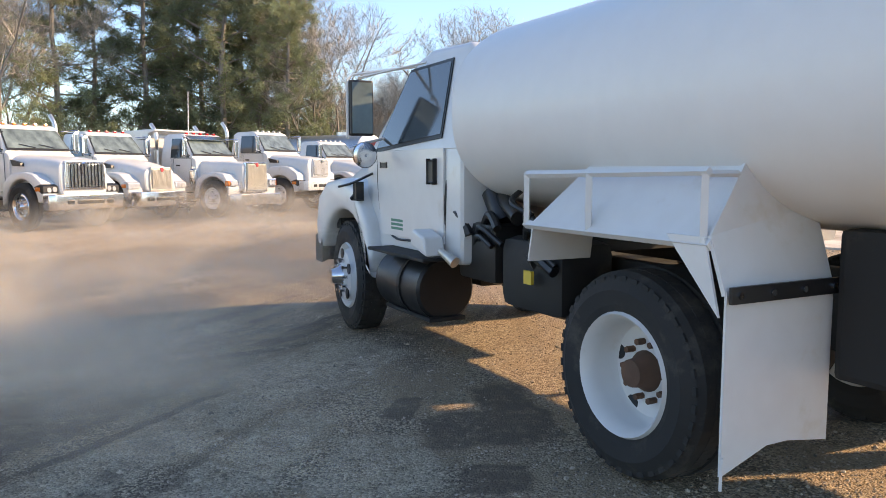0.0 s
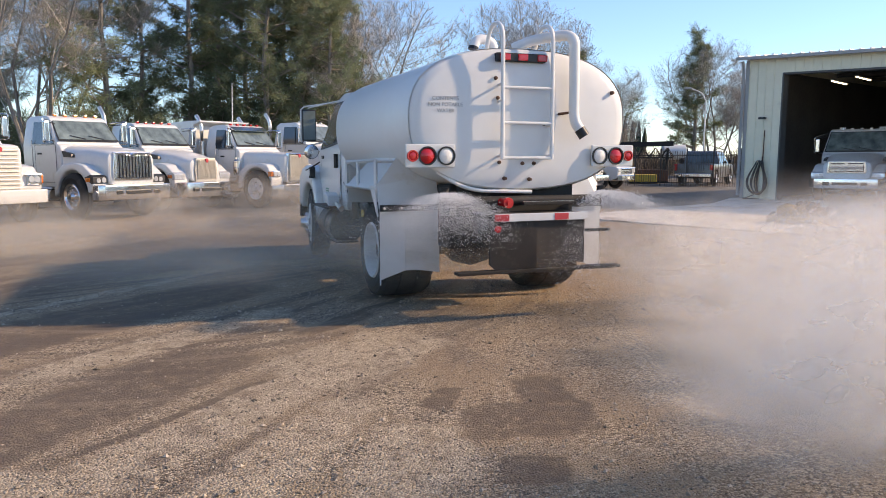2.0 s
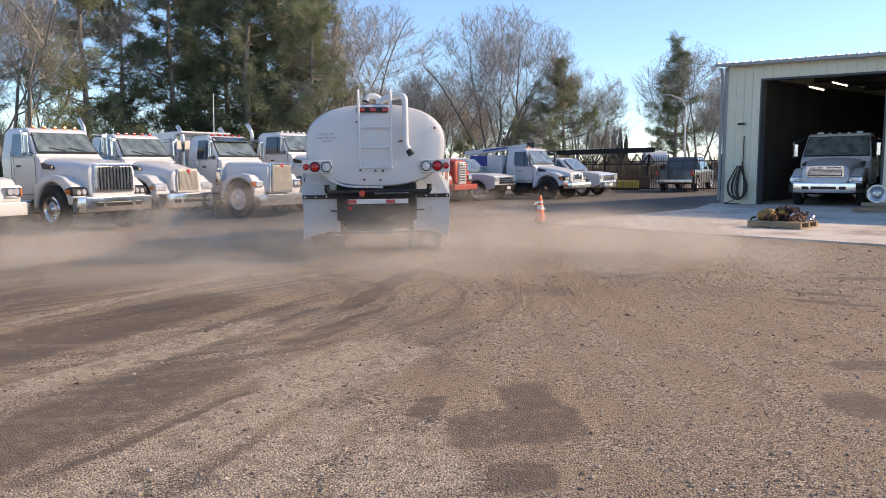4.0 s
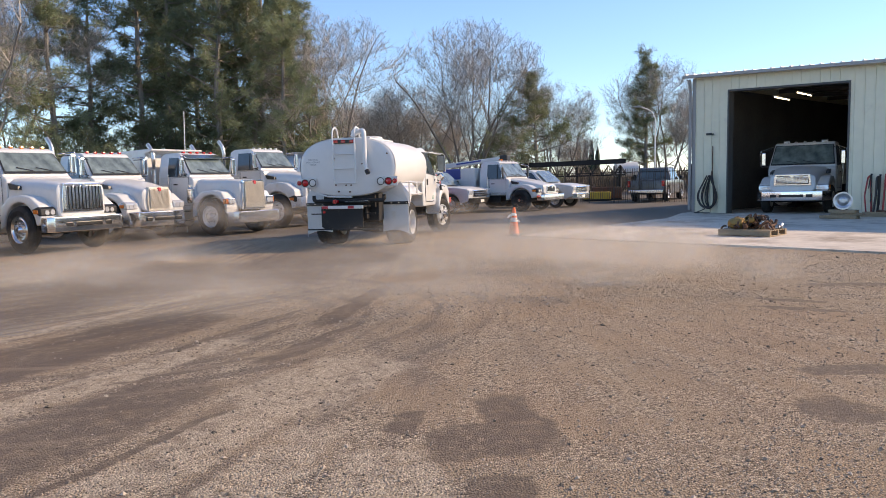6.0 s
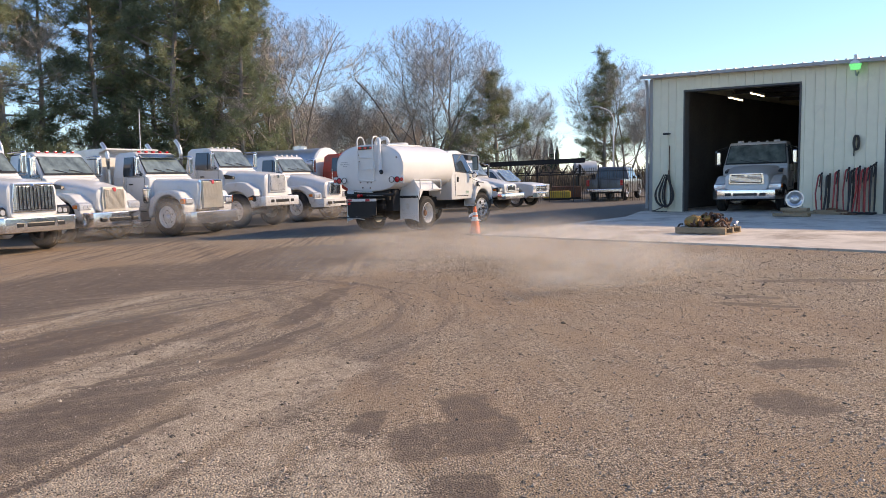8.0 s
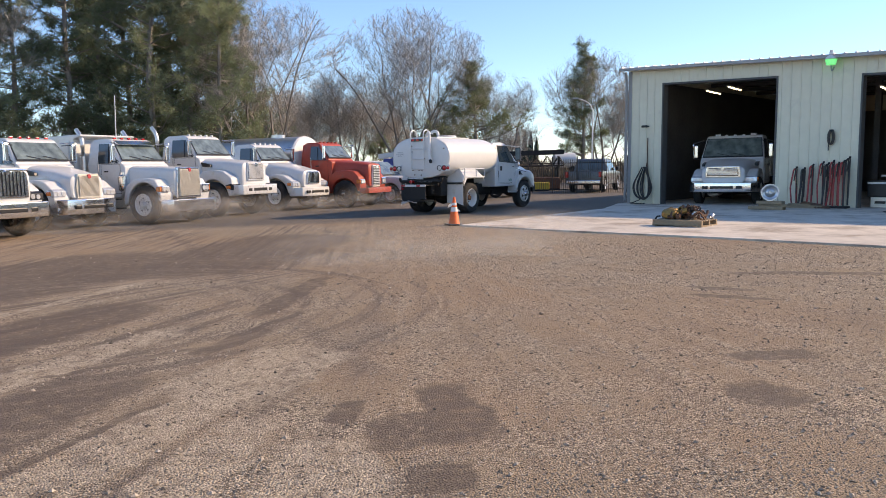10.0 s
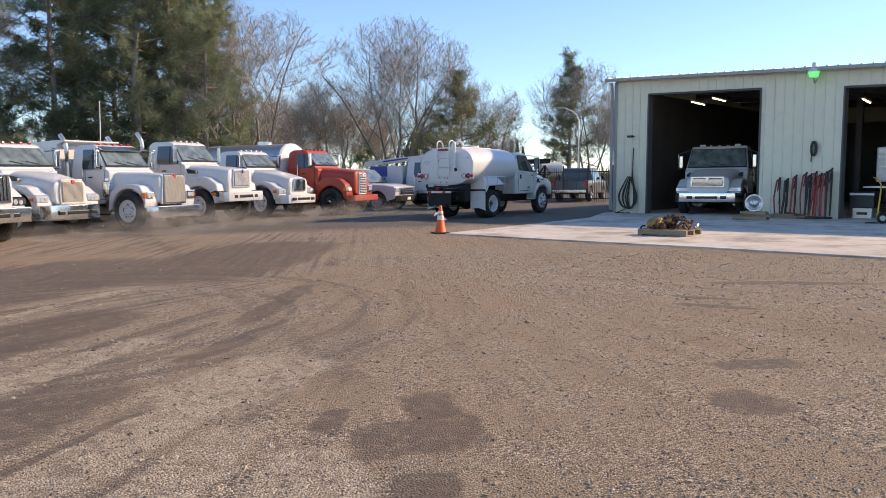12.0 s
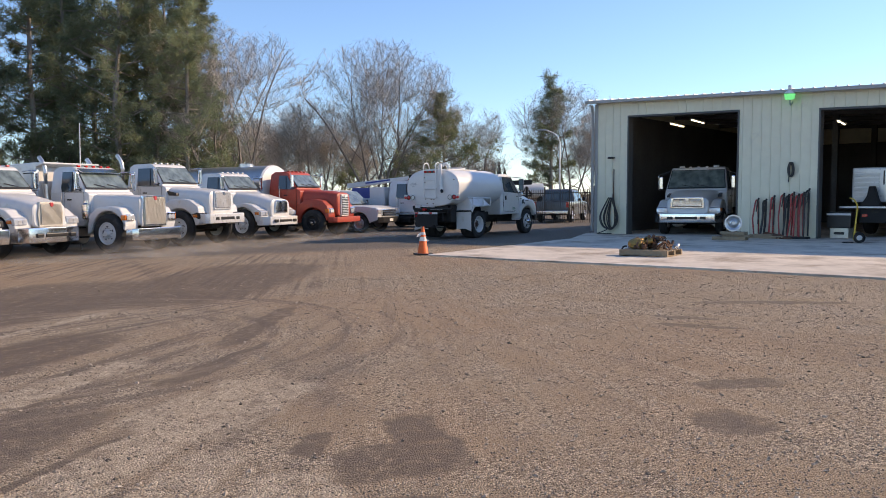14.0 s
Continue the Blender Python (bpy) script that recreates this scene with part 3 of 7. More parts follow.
# ---- wheels ----
def make_wheel(name, r, w, rim_mat, dish, parent, m, holes=5, hubcol=None, lugs=False, nuts=10, rimr=0.58, nutcol=None, hole=0.135):
    """A wheel about the local x axis; its outer face looks to +x. dish: how deep the disc sits inside the rim."""
    wh = new(name)
    wh.parent = parent
    wh.matrix_basis = m
    rr = r * rimr
    prof = [(-w / 2 + 0.02, rr - 0.02), (-w / 2, rr + 0.03), (-w / 2 - 0.012, (rr + r) / 2), (-w / 2 + 0.02, r - 0.035), (-w / 2 + 0.05, r - 0.012), (-w * 0.2, r - 0.004),
            (-w * 0.19, r - 0.02), (-w * 0.15, r - 0.02), (-w * 0.14, r), (w * 0.14, r), (w * 0.15, r - 0.02), (w * 0.19, r - 0.02), (w * 0.2, r - 0.004), (w / 2 - 0.05, r - 0.012),
            (w / 2 - 0.02, r - 0.035), (w / 2 + 0.012, (rr + r) / 2), (w / 2, rr + 0.03), (w / 2 - 0.02, rr - 0.02)]
    part("tyre", lathe(B(), prof, 44), RUBBER, wh, "black tyre with dusty tread")
    if lugs:
        bm = B()
        for k in range(38):
            q = Matrix.Rotation(k * math.tau / 38, 4, "X")
            for sx in (-1, 1):
                box(bm, sx * w * 0.24 - 0.5 * 0.085, sx * w * 0.24 + 0.5 * 0.085, -0.032, 0.032, r - 0.04, r - 0.0075, m=q)
                box(bm, sx * (w / 2 - 0.03) - 0.02, sx * (w / 2 - 0.03) + 0.02, -0.02, 0.02, r - 0.06, r - 0.0335, m=q)
        tagged(part("tread", bm, RUBBER, wh), kind="stuff")
    o = w / 2
    barrel = [(o - 0.09, rr - 0.045), (o - dish + 0.03, rr - 0.055), (o - dish + 0.005, rr - 0.075), (o - dish, rr - 0.10)] if dish > 0.12 else [(o - 0.05, rr - 0.05), (o - dish * 0.7, rr - 0.075), (o - dish, rr - 0.12)]
    rim = [(o - 0.015, rr), (o + 0.005, rr - 0.012), (o - 0.02, rr - 0.035)] + barrel + [(o - dish, rr * 0.42), (o - dish + 0.02, rr * 0.34), (o - dish + 0.02, 0.01)]
    part("rim", lathe(B(), rim + [(o - dish - 0.02, 0.01), (-o, rr - 0.02)], 36), rim_mat, wh, smooth=True)
    if holes:
        for k in range(holes):
            bm = B()
            t = k * math.tau / holes + 0.4
            c, n_ = math.cos(t) * rr * (0.73 if dish > 0.12 else 0.66), math.sin(t) * rr * (0.73 if dish > 0.12 else 0.66)
            cyl(bm, (o - dish - 0.004, c, n_), (o - dish + 0.004, c, n_), rr * hole, seg=14)
            part("hand_hole", bm, BLACK, wh)
    hub = lathe(B(), [(o - dish, rr * 0.34), (o - dish + 0.03, rr * 0.33), (o - dish + 0.07, rr * 0.24), (o - dish + 0.12, rr * 0.22), (o - dish + 0.125, 0.0)], 20)
    part("hub", hub, hubcol or rim_mat, wh, smooth=True)
    if nuts:
        for k in range(nuts):
            bm = B()
            t = k * math.tau / nuts
            c, n_ = math.cos(t) * rr * 0.47, math.sin(t) * rr * 0.47
            cyl(bm, (o - dish, c, n_), (o - dish + 0.05, c, n_), 0.016, seg=6)
            part("wheel_nut", bm, nutcol or CHROME, wh)
    return wh


def copy_part(ob, parent, m):
    """A copy of a part and its pieces under another parent."""
    c = copy_thing(ob, m)
    c.parent = parent
    c.matrix_basis = m
    return c


FLIP = Matrix.Rotation(math.pi, 4, "Z")


# ---- conventional trucks ----
def truck(name, m, label, spec):
    """A bonneted truck facing +y, the origin on the ground under the front axle."""
    P = dict(paint=WHITE, wr=0.49, track=0.98, cab_back=-2.15, cowl=-0.72, cab_w=1.02, floor=0.72, roof=2.52, belt=1.62, nose=0.85, hood_w=0.62, hood_top=1.62, hood_front=1.38,
             nose_low=0.72, grille=("v", 0.48, 0.80, 1.36, CHROME), bumper=("box", CHROME, 1.12, 0.42, 0.70), rim=WHITE, fender=0.30, wheelbase=4.6, rear="frame", stack=None, lights="round",
             roof_lights=LENSA, visor=False, mirror=CHROME, fuel=STEEL)
    P.update(spec)
    paint = P["paint"]
    tk = thing(name, m, label, "truck", P.get("group", "parked trucks"))
    part("chassis", box(box(B(), -0.45, -0.36, -P["wheelbase"] - 1.2, P["nose"] - 0.1, 0.55, 0.80, 0.01), 0.36, 0.45, -P["wheelbase"] - 1.2, P["nose"] - 0.1, 0.55, 0.80, 0.01), FRAME, tk)
    part("axle", cyl(box(B(), -0.3, 0.3, -0.9, 0.6, 0.5, 1.0, 0.05), (-0.85, 0, 0.46), (0.85, 0, 0.46), 0.07), FRAME, tk)
    # cab
    cb, cw, rf, fl, bl, w0 = P["cab_back"], P["cowl"], P["roof"], P["floor"], P["belt"], P["cab_w"]
    rs = cw - 0.42           # front edge of the roof

    def wid(u, v):
        return w0 if v < bl + 0.02 else w0 - 0.13 * (v - bl) / (rf - bl)
    prof = [(cb, fl), (cb, bl), (cb + 0.04, rf - 0.1), (cb + 0.2, rf - 0.01), (rs - 0.15, rf), (rs, rf - 0.06), (cw, bl + 0.03), (cw + 0.14, bl - 0.08), (cw + 0.14, fl + 0.25), (cw - 0.1, fl)]
    low = [(cb, fl), (cb, bl), (cw + 0.04, bl), (cw + 0.14, bl - 0.08), (cw + 0.14, fl + 0.25), (cw - 0.1, fl)]
    top = [(cb, bl - 0.05)] + prof[2:7] + [(cw + 0.02, bl - 0.05)]
    bm = prism(B(), low, -w0, w0, 0.045)
    prism(bm, top, 0, 0, 0.045, width=lambda u, v: w0 - 0.13 * (v - bl) / (rf - bl))
    part("cab", bm, paint, tk, smooth=True)
    # windscreen in two halves, with a rubber frame
    a0, a1 = Vector((0, cw - 0.02, bl + 0.1)), Vector((0, rs + 0.035, rf - 0.13))
    up = (a1 - a0).normalized()
    out = Vector((0, -up.z, up.y)) * -1
    out = Vector((0, up.z, -up.y))
    xa, xb = w0 - 0.09, wid(0, rf) - 0.05
    off = out * 0.02
    bm = pane(B(), [a0 + off + Vector((-xa, 0, 0)), a0 + off + Vector((xa, 0, 0)), a1 + off + Vector((xb, 0, 0)), a1 + off + Vector((-xb, 0, 0))], 0.012)
    part("windscreen", bm, GLASSB, tk)
    bm = pane(B(), [a0 + out * 0.012 - up * 0.045 + Vector((-xa - 0.035, 0, 0)), a0 + out * 0.012 - up * 0.045 + Vector((xa + 0.035, 0, 0)), a1 + out * 0.012 + up * 0.03 + Vector((xb + 0.03, 0, 0)), a1 + out * 0.012 + up * 0.03 + Vector((-xb - 0.03, 0, 0))], 0.012)
    part("windscreen_seal", bm, BLACK, tk)
    for x in (-0.45, 0.1):
        part("wiper", tube(B(), [a0 + off * 1.9 + Vector((x, 0, 0)), a0 + off * 1.9 + up * 0.1 + Vector((x + 0.42, 0, 0))], 0.01, 5), BLACK, tk)
    if P["visor"]:
        part("visor", prism(B(), [(rs - 0.02, rf - 0.05), (rs + 0.2, rf - 0.16), (rs + 0.2, rf - 0.18), (rs - 0.02, rf - 0.1)], -xb, xb), CHROME, tk)
    for sx in (-1, 1):
        d = Vector((sx * 0.012, 0, 0))

        def sp(u, v):
            return Vector((sx * (wid(u, v) + 0.004), u, v))
        door = [sp(cb + 0.55, fl + 0.12), sp(cw - 0.02, fl + 0.12), sp(cw - 0.02, bl - 0.02), sp(cb + 0.55, bl - 0.02)]
        dr = part("door", pane(B(), door if sx > 0 else door[::-1], 0.012), paint, tk)
        part("handle", box(B(), sx * (w0 + 0.01), sx * (w0 + 0.035), cb + 0.66, cb + 0.82, bl - 0.24, bl - 0.2, 0.005), BLACK, dr)
        loop = [q + d * 1.05 for q in door]
        part("door_seam", tube(B(), loop + loop[:1], 0.007, 4), BLACK, dr)
        part("grab_rail", tube(B(), [(sx * (w0 + 0.05), cb + 0.48, fl + 0.35), (sx * (w0 + 0.05), cb + 0.48, bl + 0.1)], 0.013, 6), CHROME, tk)
        win = [sp(cb + 0.42, bl + 0.0), sp(cw - 0.1, bl + 0.0), sp(rs - 0.04, rf - 0.15), sp(cb + 0.42, rf - 0.15)]
        part("side_window", pane(B(), win if sx > 0 else win[::-1], 0.012), GLASS, tk)
        part("window_post", tube(B(), [sp(cw - 0.46, bl + 0.02) + d * 1.5, sp(cw - 0.5, rf - 0.2) + d * 1.5], 0.014, 6), BLACK, tk)
        # mirror on an arm
        mr = part("mirror", box(B(), sx * (w0 + 0.2) - 0.07, sx * (w0 + 0.2) + 0.07, cw - 0.12, cw - 0.05, bl + 0.06, bl + 0.52, 0.025), P["mirror"], tk)
        part("mirror_arm", tube(B(), [(sx * (w0 - 0.05), cw - 0.1, bl + 0.05), (sx * (w0 + 0.2), cw - 0.08, bl + 0.12)], 0.013, 6), BLACK, mr)
        part("mirror_frame", tube(B(), bend([(sx * (w0 + 0.02), cw - 0.16, bl + 0.02), (sx * (w0 + 0.3), cw - 0.08, bl + 0.02), (sx * (w0 + 0.3), cw - 0.08, bl + 0.58), (sx * (w0 - 0.08), cw - 0.3, rf - 0.14)], 0.06, 4), 0.012, 6), CHROME, mr)
        part("mirror_arm", tube(B(), [(sx * (w0 - 0.12), cw - 0.2, rf - 0.2), (sx * (w0 + 0.2), cw - 0.08, bl + 0.5)], 0.013, 6), BLACK, mr)
        # steps and tank
        tkp = lathe(B(), [(cb + 0.25, 0.0), (cb + 0.25, 0.27), (cb + 0.27, 0.29), (cw - 0.35, 0.29), (cw - 0.33, 0.27), (cw - 0.33, 0.0)], 20, "y")
        bmesh.ops.translate(tkp, verts=tkp.verts, vec=(sx * 0.72, 0, 0.52))
        part("fuel_tank", tkp, P["fuel"], tk, smooth=True)
        part("step", box(B(), sx * 0.72, sx * 1.02, cb + 0.6, cw - 0.1, 0.40, 0.44, 0.01), BLACK, tk)
        part("step", box(B(), sx * 0.75, sx * 1.0, cb + 0.7, cw - 0.2, 0.66, 0.69, 0.01), BLACK, tk)
    for x in (-0.6, -0.3, 0, 0.3, 0.6):
        part("marker_light", box(B(), x - 0.045, x + 0.045, rs - 0.16, rs - 0.08, rf - 0.015, rf + 0.035, 0.012), P["roof_lights"], tk)
    # bonnet
    ns, hw, ht, hf, lo = P["nose"], P["hood_w"], P["hood_top"], P["hood_front"], P["nose_low"]
    k = P.get("hood_power", 5.0)
    secs = [(cw + 0.05, min(0.95, hw + 0.22), fl + 0.1, ht, k), (cw + 0.5, hw + 0.12, fl + 0.05, ht - 0.02 - 0.3 * (ht - hf) * 0.4, k), ((cw + ns) / 2 + 0.2, hw + 0.04, lo, (ht + hf * 1.2) / 2.2, k),
            (ns - 0.14, hw, lo, hf, k), (ns - 0.03, hw - 0.02, lo + 0.01, hf - 0.03, k), (ns, hw - 0.06, lo + 0.03, hf - 0.08, k)]
    part("bonnet", loft(B(), secs, 36), paint, tk, smooth=True)
    # wings with a wheel arch
    fw, wr = P["fender"], P["wr"]
    ar = wr + 0.07
    ftop = max(P.get("fender_top", 1.16), 2 * wr + 0.17)
    fr_end = P.get("fender_front", ns - 0.12)
    for sx in (-1, 1):
        prof = [(fr_end, 0.66), (fr_end + 0.03, 0.8), (fr_end - 0.04, ftop - 0.22), (0.42, ftop - 0.02), (0.1, ftop + 0.03), (-0.35, ftop), (-0.66, ftop - 0.2), (-0.74, 0.7), (-0.74, 0.5)] + \
            [q for q in wheel_arch(0, wr, ar, 175, 8)] 
        x0, x1 = sorted((sx * (hw - 0.06), sx * (1.08 if fw else 1.0)))
        part("wing", prism(B(), prof, x0, x1, 0.05), paint, tk, smooth=True)
        if P.get("vent"):
            part("air_intake", prism(B(), [(cw + 0.12, ht - 0.12), (cw + 0.5, ht - 0.2), (cw + 0.52, ht - 0.28), (cw + 0.2, ht - 0.27)], sx * (hw + 0.10), sx * (hw + 0.215), 0.01), BLACK, tk)
        # headlights
        if P["lights"] == "round":
            lb = part("headlight", box(B(), sx * 0.72, sx * 1.02, fr_end - 0.1, fr_end + 0.06, 0.86, 1.04, 0.03), CHROME, tk)
            part("lens", cyl(cyl(B(), (sx * 0.8, fr_end + 0.05, 0.95), (sx * 0.8, fr_end + 0.075, 0.95), 0.07), (sx * 0.94, fr_end + 0.05, 0.95), (sx * 0.94, fr_end + 0.075, 0.95), 0.07), LENSC, lb)
            part("indicator", box(B(), sx * 1.02, sx * 1.09, fr_end - 0.12, fr_end + 0.03, 0.88, 1.02, 0.02), LENSA, lb)
        else:
            lens = prism(B(), [(fr_end - 0.3, 0.96), (fr_end - 0.02, 0.82), (fr_end + 0.055, 0.84), (fr_end + 0.045, 0.98), (fr_end - 0.05, 1.03)], sx * 0.68, sx * 1.09, 0.02)
            lb = part("headlight", lens, LENSC if P["lights"] == "clear" else BLACK, tk)
            part("lens", cyl(cyl(B(), (sx * 0.78, fr_end + 0.04, 0.91), (sx * 0.78, fr_end + 0.065, 0.91), 0.06), (sx * 0.93, fr_end + 0.04, 0.9), (sx * 0.93, fr_end + 0.065, 0.9), 0.055), LENSC, lb)
            part("indicator", box(B(), sx * 1.03, sx * 1.105, fr_end - 0.22, fr_end - 0.05, 0.87, 0.96, 0.015), LENSA, lb)
    # grille
    kind, gw, g0, g1, gm = P["grille"]
    gt = P.get("grille_taper", 0.0)
    surround = [(-gw, g0), (gw, g0), (gw + gt, (g0 + g1) / 2), (gw - 0.04, g1), (-gw + 0.04, g1), (-gw - gt, (g0 + g1) / 2)]
    gy = ns + 0.0
    gr = part("grille", prism(B(), surround, gy - 0.06, gy + 0.05, 0.015, axis="y"), P.get("grille_frame", gm), tk)
    inner = [(x * 0.88, g0 + 0.05 + (z - g0) * (g1 - g0 - 0.1) / (g1 - g0)) for x, z in surround]
    part("mesh", prism(B(), inner, gy + 0.03, gy + 0.056, axis="y"), P.get("grille_back", BLACK), gr)
    bm = B()
    if kind == "v":
        nb = P.get("bars", 13)
        tb = min(P.get("bar", 0.014), 0.3 * gw * 1.68 / nb)
        for i in range(nb):
            x = -gw * 0.84 + 2 * gw * 0.84 * i / (nb - 1)
            box(bm, x - tb, x + tb, gy + 0.04, gy + 0.085, g0 + 0.06, g1 - 0.06, 0.003)
    else:
        nb = P.get("bars", 9)
        for i in range(nb):
            z = g0 + 0.09 + (g1 - g0 - 0.18) * i / (nb - 1)
            box(bm, -gw * 0.85, gw * 0.85, gy + 0.04, gy + 0.08, z - 0.014, z + 0.014, 0.004)
    tagged(part("grille_bar", bm, gm, gr), kind="stuff")
    part("badge", cyl(B(), (0, gy + 0.05, g1 - 0.07), (0, gy + 0.1, g1 - 0.07), 0.055), P.get("badge", CHROME), gr)
    # bumper
    bk, bmt, bw, b0, b1 = P["bumper"]
    by = P.get("bumper_y", ns + 0.16)
    if bk == "box":
        prof = [(-bw, by - 0.28), (-bw, by - 0.05), (-bw + 0.12, by + 0.06), (bw - 0.12, by + 0.06), (bw, by - 0.05), (bw, by - 0.28), (bw - 0.1, by - 0.08), (-bw + 0.1, by - 0.08)]
    else:
        prof = [(-bw, by - 0.45), (-bw + 0.03, by - 0.2), (-bw + 0.22, by), (-0.3, by + 0.09), (0.3, by + 0.09), (bw - 0.22, by), (bw - 0.03, by - 0.2), (bw, by - 0.45), (bw - 0.15, by - 0.15), (-bw + 0.15, by - 0.15)]
    bp = part("bumper", prism(B(), prof, b0, b1, 0.02, axis="z"), bmt, tk, P.get("bumper_label", ""), smooth=True)
    if P.get("slots", True):
        bm = B()
        c = (b0 + b1) / 2
        for x0, x1 in ((-0.38, 0.38), (-0.66, -0.46), (0.46, 0.66)):
            box(bm, x0, x1, by + 0.03, by + 0.066 + (0.028 if bk != "box" else 0), c - 0.05, c + 0.05, 0.02)
        part("bumper_slot", bm, BLACK, bp)
    # wheels
    wm = make_wheel("wheel", wr, 0.27, P["rim"], 0.05, tk, pose(P["track"], 0, wr), holes=0 if P["rim"] is CHROME else 5, hubcol=CHROME if P["rim"] is not WHITE else WHITE)
    copy_part(wm, tk, pose(-P["track"], 0, wr) @ FLIP)
    rw = make_wheel("rear_wheel", wr, 0.56, P["rim"], 0.16, tk, pose(0.9, -P["wheelbase"], wr), hubcol=RUST)
    copy_part(rw, tk, pose(-0.9, -P["wheelbase"], wr) @ FLIP)
    if P.get("canister"):
        part("air_cleaner", lathe(B(), [(0.92, 0.0), (0.92, 0.11), (0.95, 0.13), (1.08, 0.13), (1.09, 0.14), (1.12, 0.14), (1.13, 0.13), (1.27, 0.13), (1.28, 0.14), (1.31, 0.14), (1.32, 0.12), (1.36, 0.08), (1.42, 0.08), (1.42, 0.0)], 20, "z"), CHROME, tk, "chrome air cleaner beside the bonnet", smooth=True).matrix_basis = pose(0.93, cw + 0.02, 0)
    # exhaust stack
    if P["stack"]:
        for x, top in P["stack"]:
            y = cb - 0.16
            part("exhaust_stack", tube(B(), bend([(x, y, 0.7), (x, y, top - 0.25), (x - 0.12 * (1 if x > 0 else -1) * 0, y - 0.22, top)], 0.2, 5), 0.065, 12), STEEL, tk, "chrome exhaust stack with a curved tip", smooth=True)
            part("heat_shield", cyl(B(), (x, y, 1.1), (x, y, 1.9), 0.095, seg=16), STEEL, tk, smooth=True)
    wb = P["wheelbase"]
    if P["rear"] == "dump":
        prof = [(cb - 0.35, 1.1), (cb - 0.35, 2.38), (cb - 0.05, 2.46), (cb - 0.05, 2.51), (cb - 0.45, 2.51), (-wb - 1.5, 2.38), (-wb - 1.5, 1.1)]
        bed = part("dump_bed", prism(B(), prof, -1.12, 1.12, 0.03), paint, tk)
        for i in range(6):
            y = cb - 0.55 - i * 0.72
            part("bed_rib", box(B(), 1.11, 1.17, y - 0.05, y + 0.05, 1.2, 2.33, 0.01), paint, bed)
    elif P["rear"] == "box":
        part("service_body", box(B(), -1.1, 1.1, -wb - 1.3, cb - 0.25, 0.95, 1.9, 0.04), paint, tk)
    elif P["rear"] == "tank":
        bm = loft(B(), [(-wb - 1.9, 0.5, 1.45, 2.25, 2), (-wb - 1.85, 1.0, 1.05, 2.62, 2.2), (-wb - 1.8, 1.08, 0.98, 2.7, 2.2), (cb - 0.35, 1.08, 0.98, 2.7, 2.2), (cb - 0.3, 1.02, 1.05, 2.64, 2.2), (cb - 0.2, 0.5, 1.45, 2.25, 2)], 40)
        tn = part("tank", bm, STEEL, tk, "dull steel oval water tank", smooth=True)
        part("tank_end", loft(B(), [(cb - 0.36, 1.09, 0.97, 2.71, 2.2), (cb - 0.28, 1.04, 1.03, 2.66, 2.2), (cb - 0.18, 0.6, 1.4, 2.3, 2)], 40), TANKW, tn, "white front end of the tank", smooth=True)
        part("hatch", cyl(B(), (0, -3.6, 2.66), (0, -3.6, 2.8), 0.3), STEEL, tn)
    return tk


def at_wheel(px, py, heading, side, track=1.1):
    """The pose of a truck whose front wheel on one side (+1 right) stands outermost at a plan point. heading: degrees from +x."""
    h = radians(heading)
    right = Vector((math.sin(h), -math.cos(h)))
    o = Vector((px, py)) - right * track * side
    return on_ground(o.x, o.y, heading - 90)


HEAD = -30


def row_truck(name, x, y, label, spec):
    """A truck of the parked row; these are tall, heavy ones."""
    spec = dict(dict(wr=0.53, cab_w=0.95), **spec)
    tk = truck(name, at_wheel(x, y, HEAD + spec.get("turn", 0), 1, 1.03), label, spec)
    tk.scale = (0.93, 1.08, 1.08)
    return tk


row_truck("dump_truck", -6.98, 23.1, "white dump truck with a tall square nickel grille",
          dict(grille=("v", 0.50, 0.70, 1.53, BEIGE), grille_frame=CHROME, grille_back=BEIGE, bars=26, hood_top=1.60, hood_front=1.53, nose=0.72, hood_w=0.58, hood_power=8, bumper=("box", CHROME, 1.04, 0.34, 0.66),
               slots=False, rear="dump", stack=[(0.95, 2.66), (-0.95, 2.66)], badge=DECALR, roof=2.37, belt=1.67, lights="round", fender_top=1.16, cowl=-0.9, cab_back=-2.2, roof_lights=LENSR, canister=True, visor=True))
row_truck("flatbed_truck", -9.45, 21.6, "white truck with a sloping bonnet and a beige grille",
          dict(grille=("v", 0.40, 0.78, 1.40, BEIGE), grille_back=BEIGE, bars=22, grille_taper=0.03, hood_top=1.65, hood_front=1.41, nose=0.86, hood_w=0.58, hood_power=4, bumper=("round", CHROME, 1.06, 0.38, 0.76),
               lights="clear", vent=True, rear="box", stack=[(0.95, 2.82)], roof=2.37, belt=1.69, fender_top=1.24, badge=DECALR, roof_lights=LENSR))
row_truck("tractor_truck", -10.0, 18.1, "white truck with a wide chrome slatted grille",
          dict(grille=("v", 0.58, 0.90, 1.52, CHROME), bar=0.034, bars=11, hood_top=1.69, hood_front=1.57, nose=0.88, hood_w=0.70, bumper=("box", CHROME, 1.08, 0.47, 0.80), lights="dark", vent=True, rear="frame",
               roof=2.39, belt=1.72, stack=None, fender_top=1.26, rim=CHROME))
row_truck("work_truck", -11.9, 15.9, "white truck with a tall slatted grille and worn bumper",
          dict(grille=("h", 0.50, 0.68, 1.64, BEIGE), grille_frame=WHITE, grille_back=BEIGE, bars=10, hood_top=1.72, hood_front=1.68, nose=0.78, hood_w=0.58, hood_power=8, bumper=("box", WHITE, 1.08, 0.46, 0.74), slots=False,
               rear="frame", lights="round", badge=DECALR, fender_top=1.14, rim=CHROME, belt=1.8))
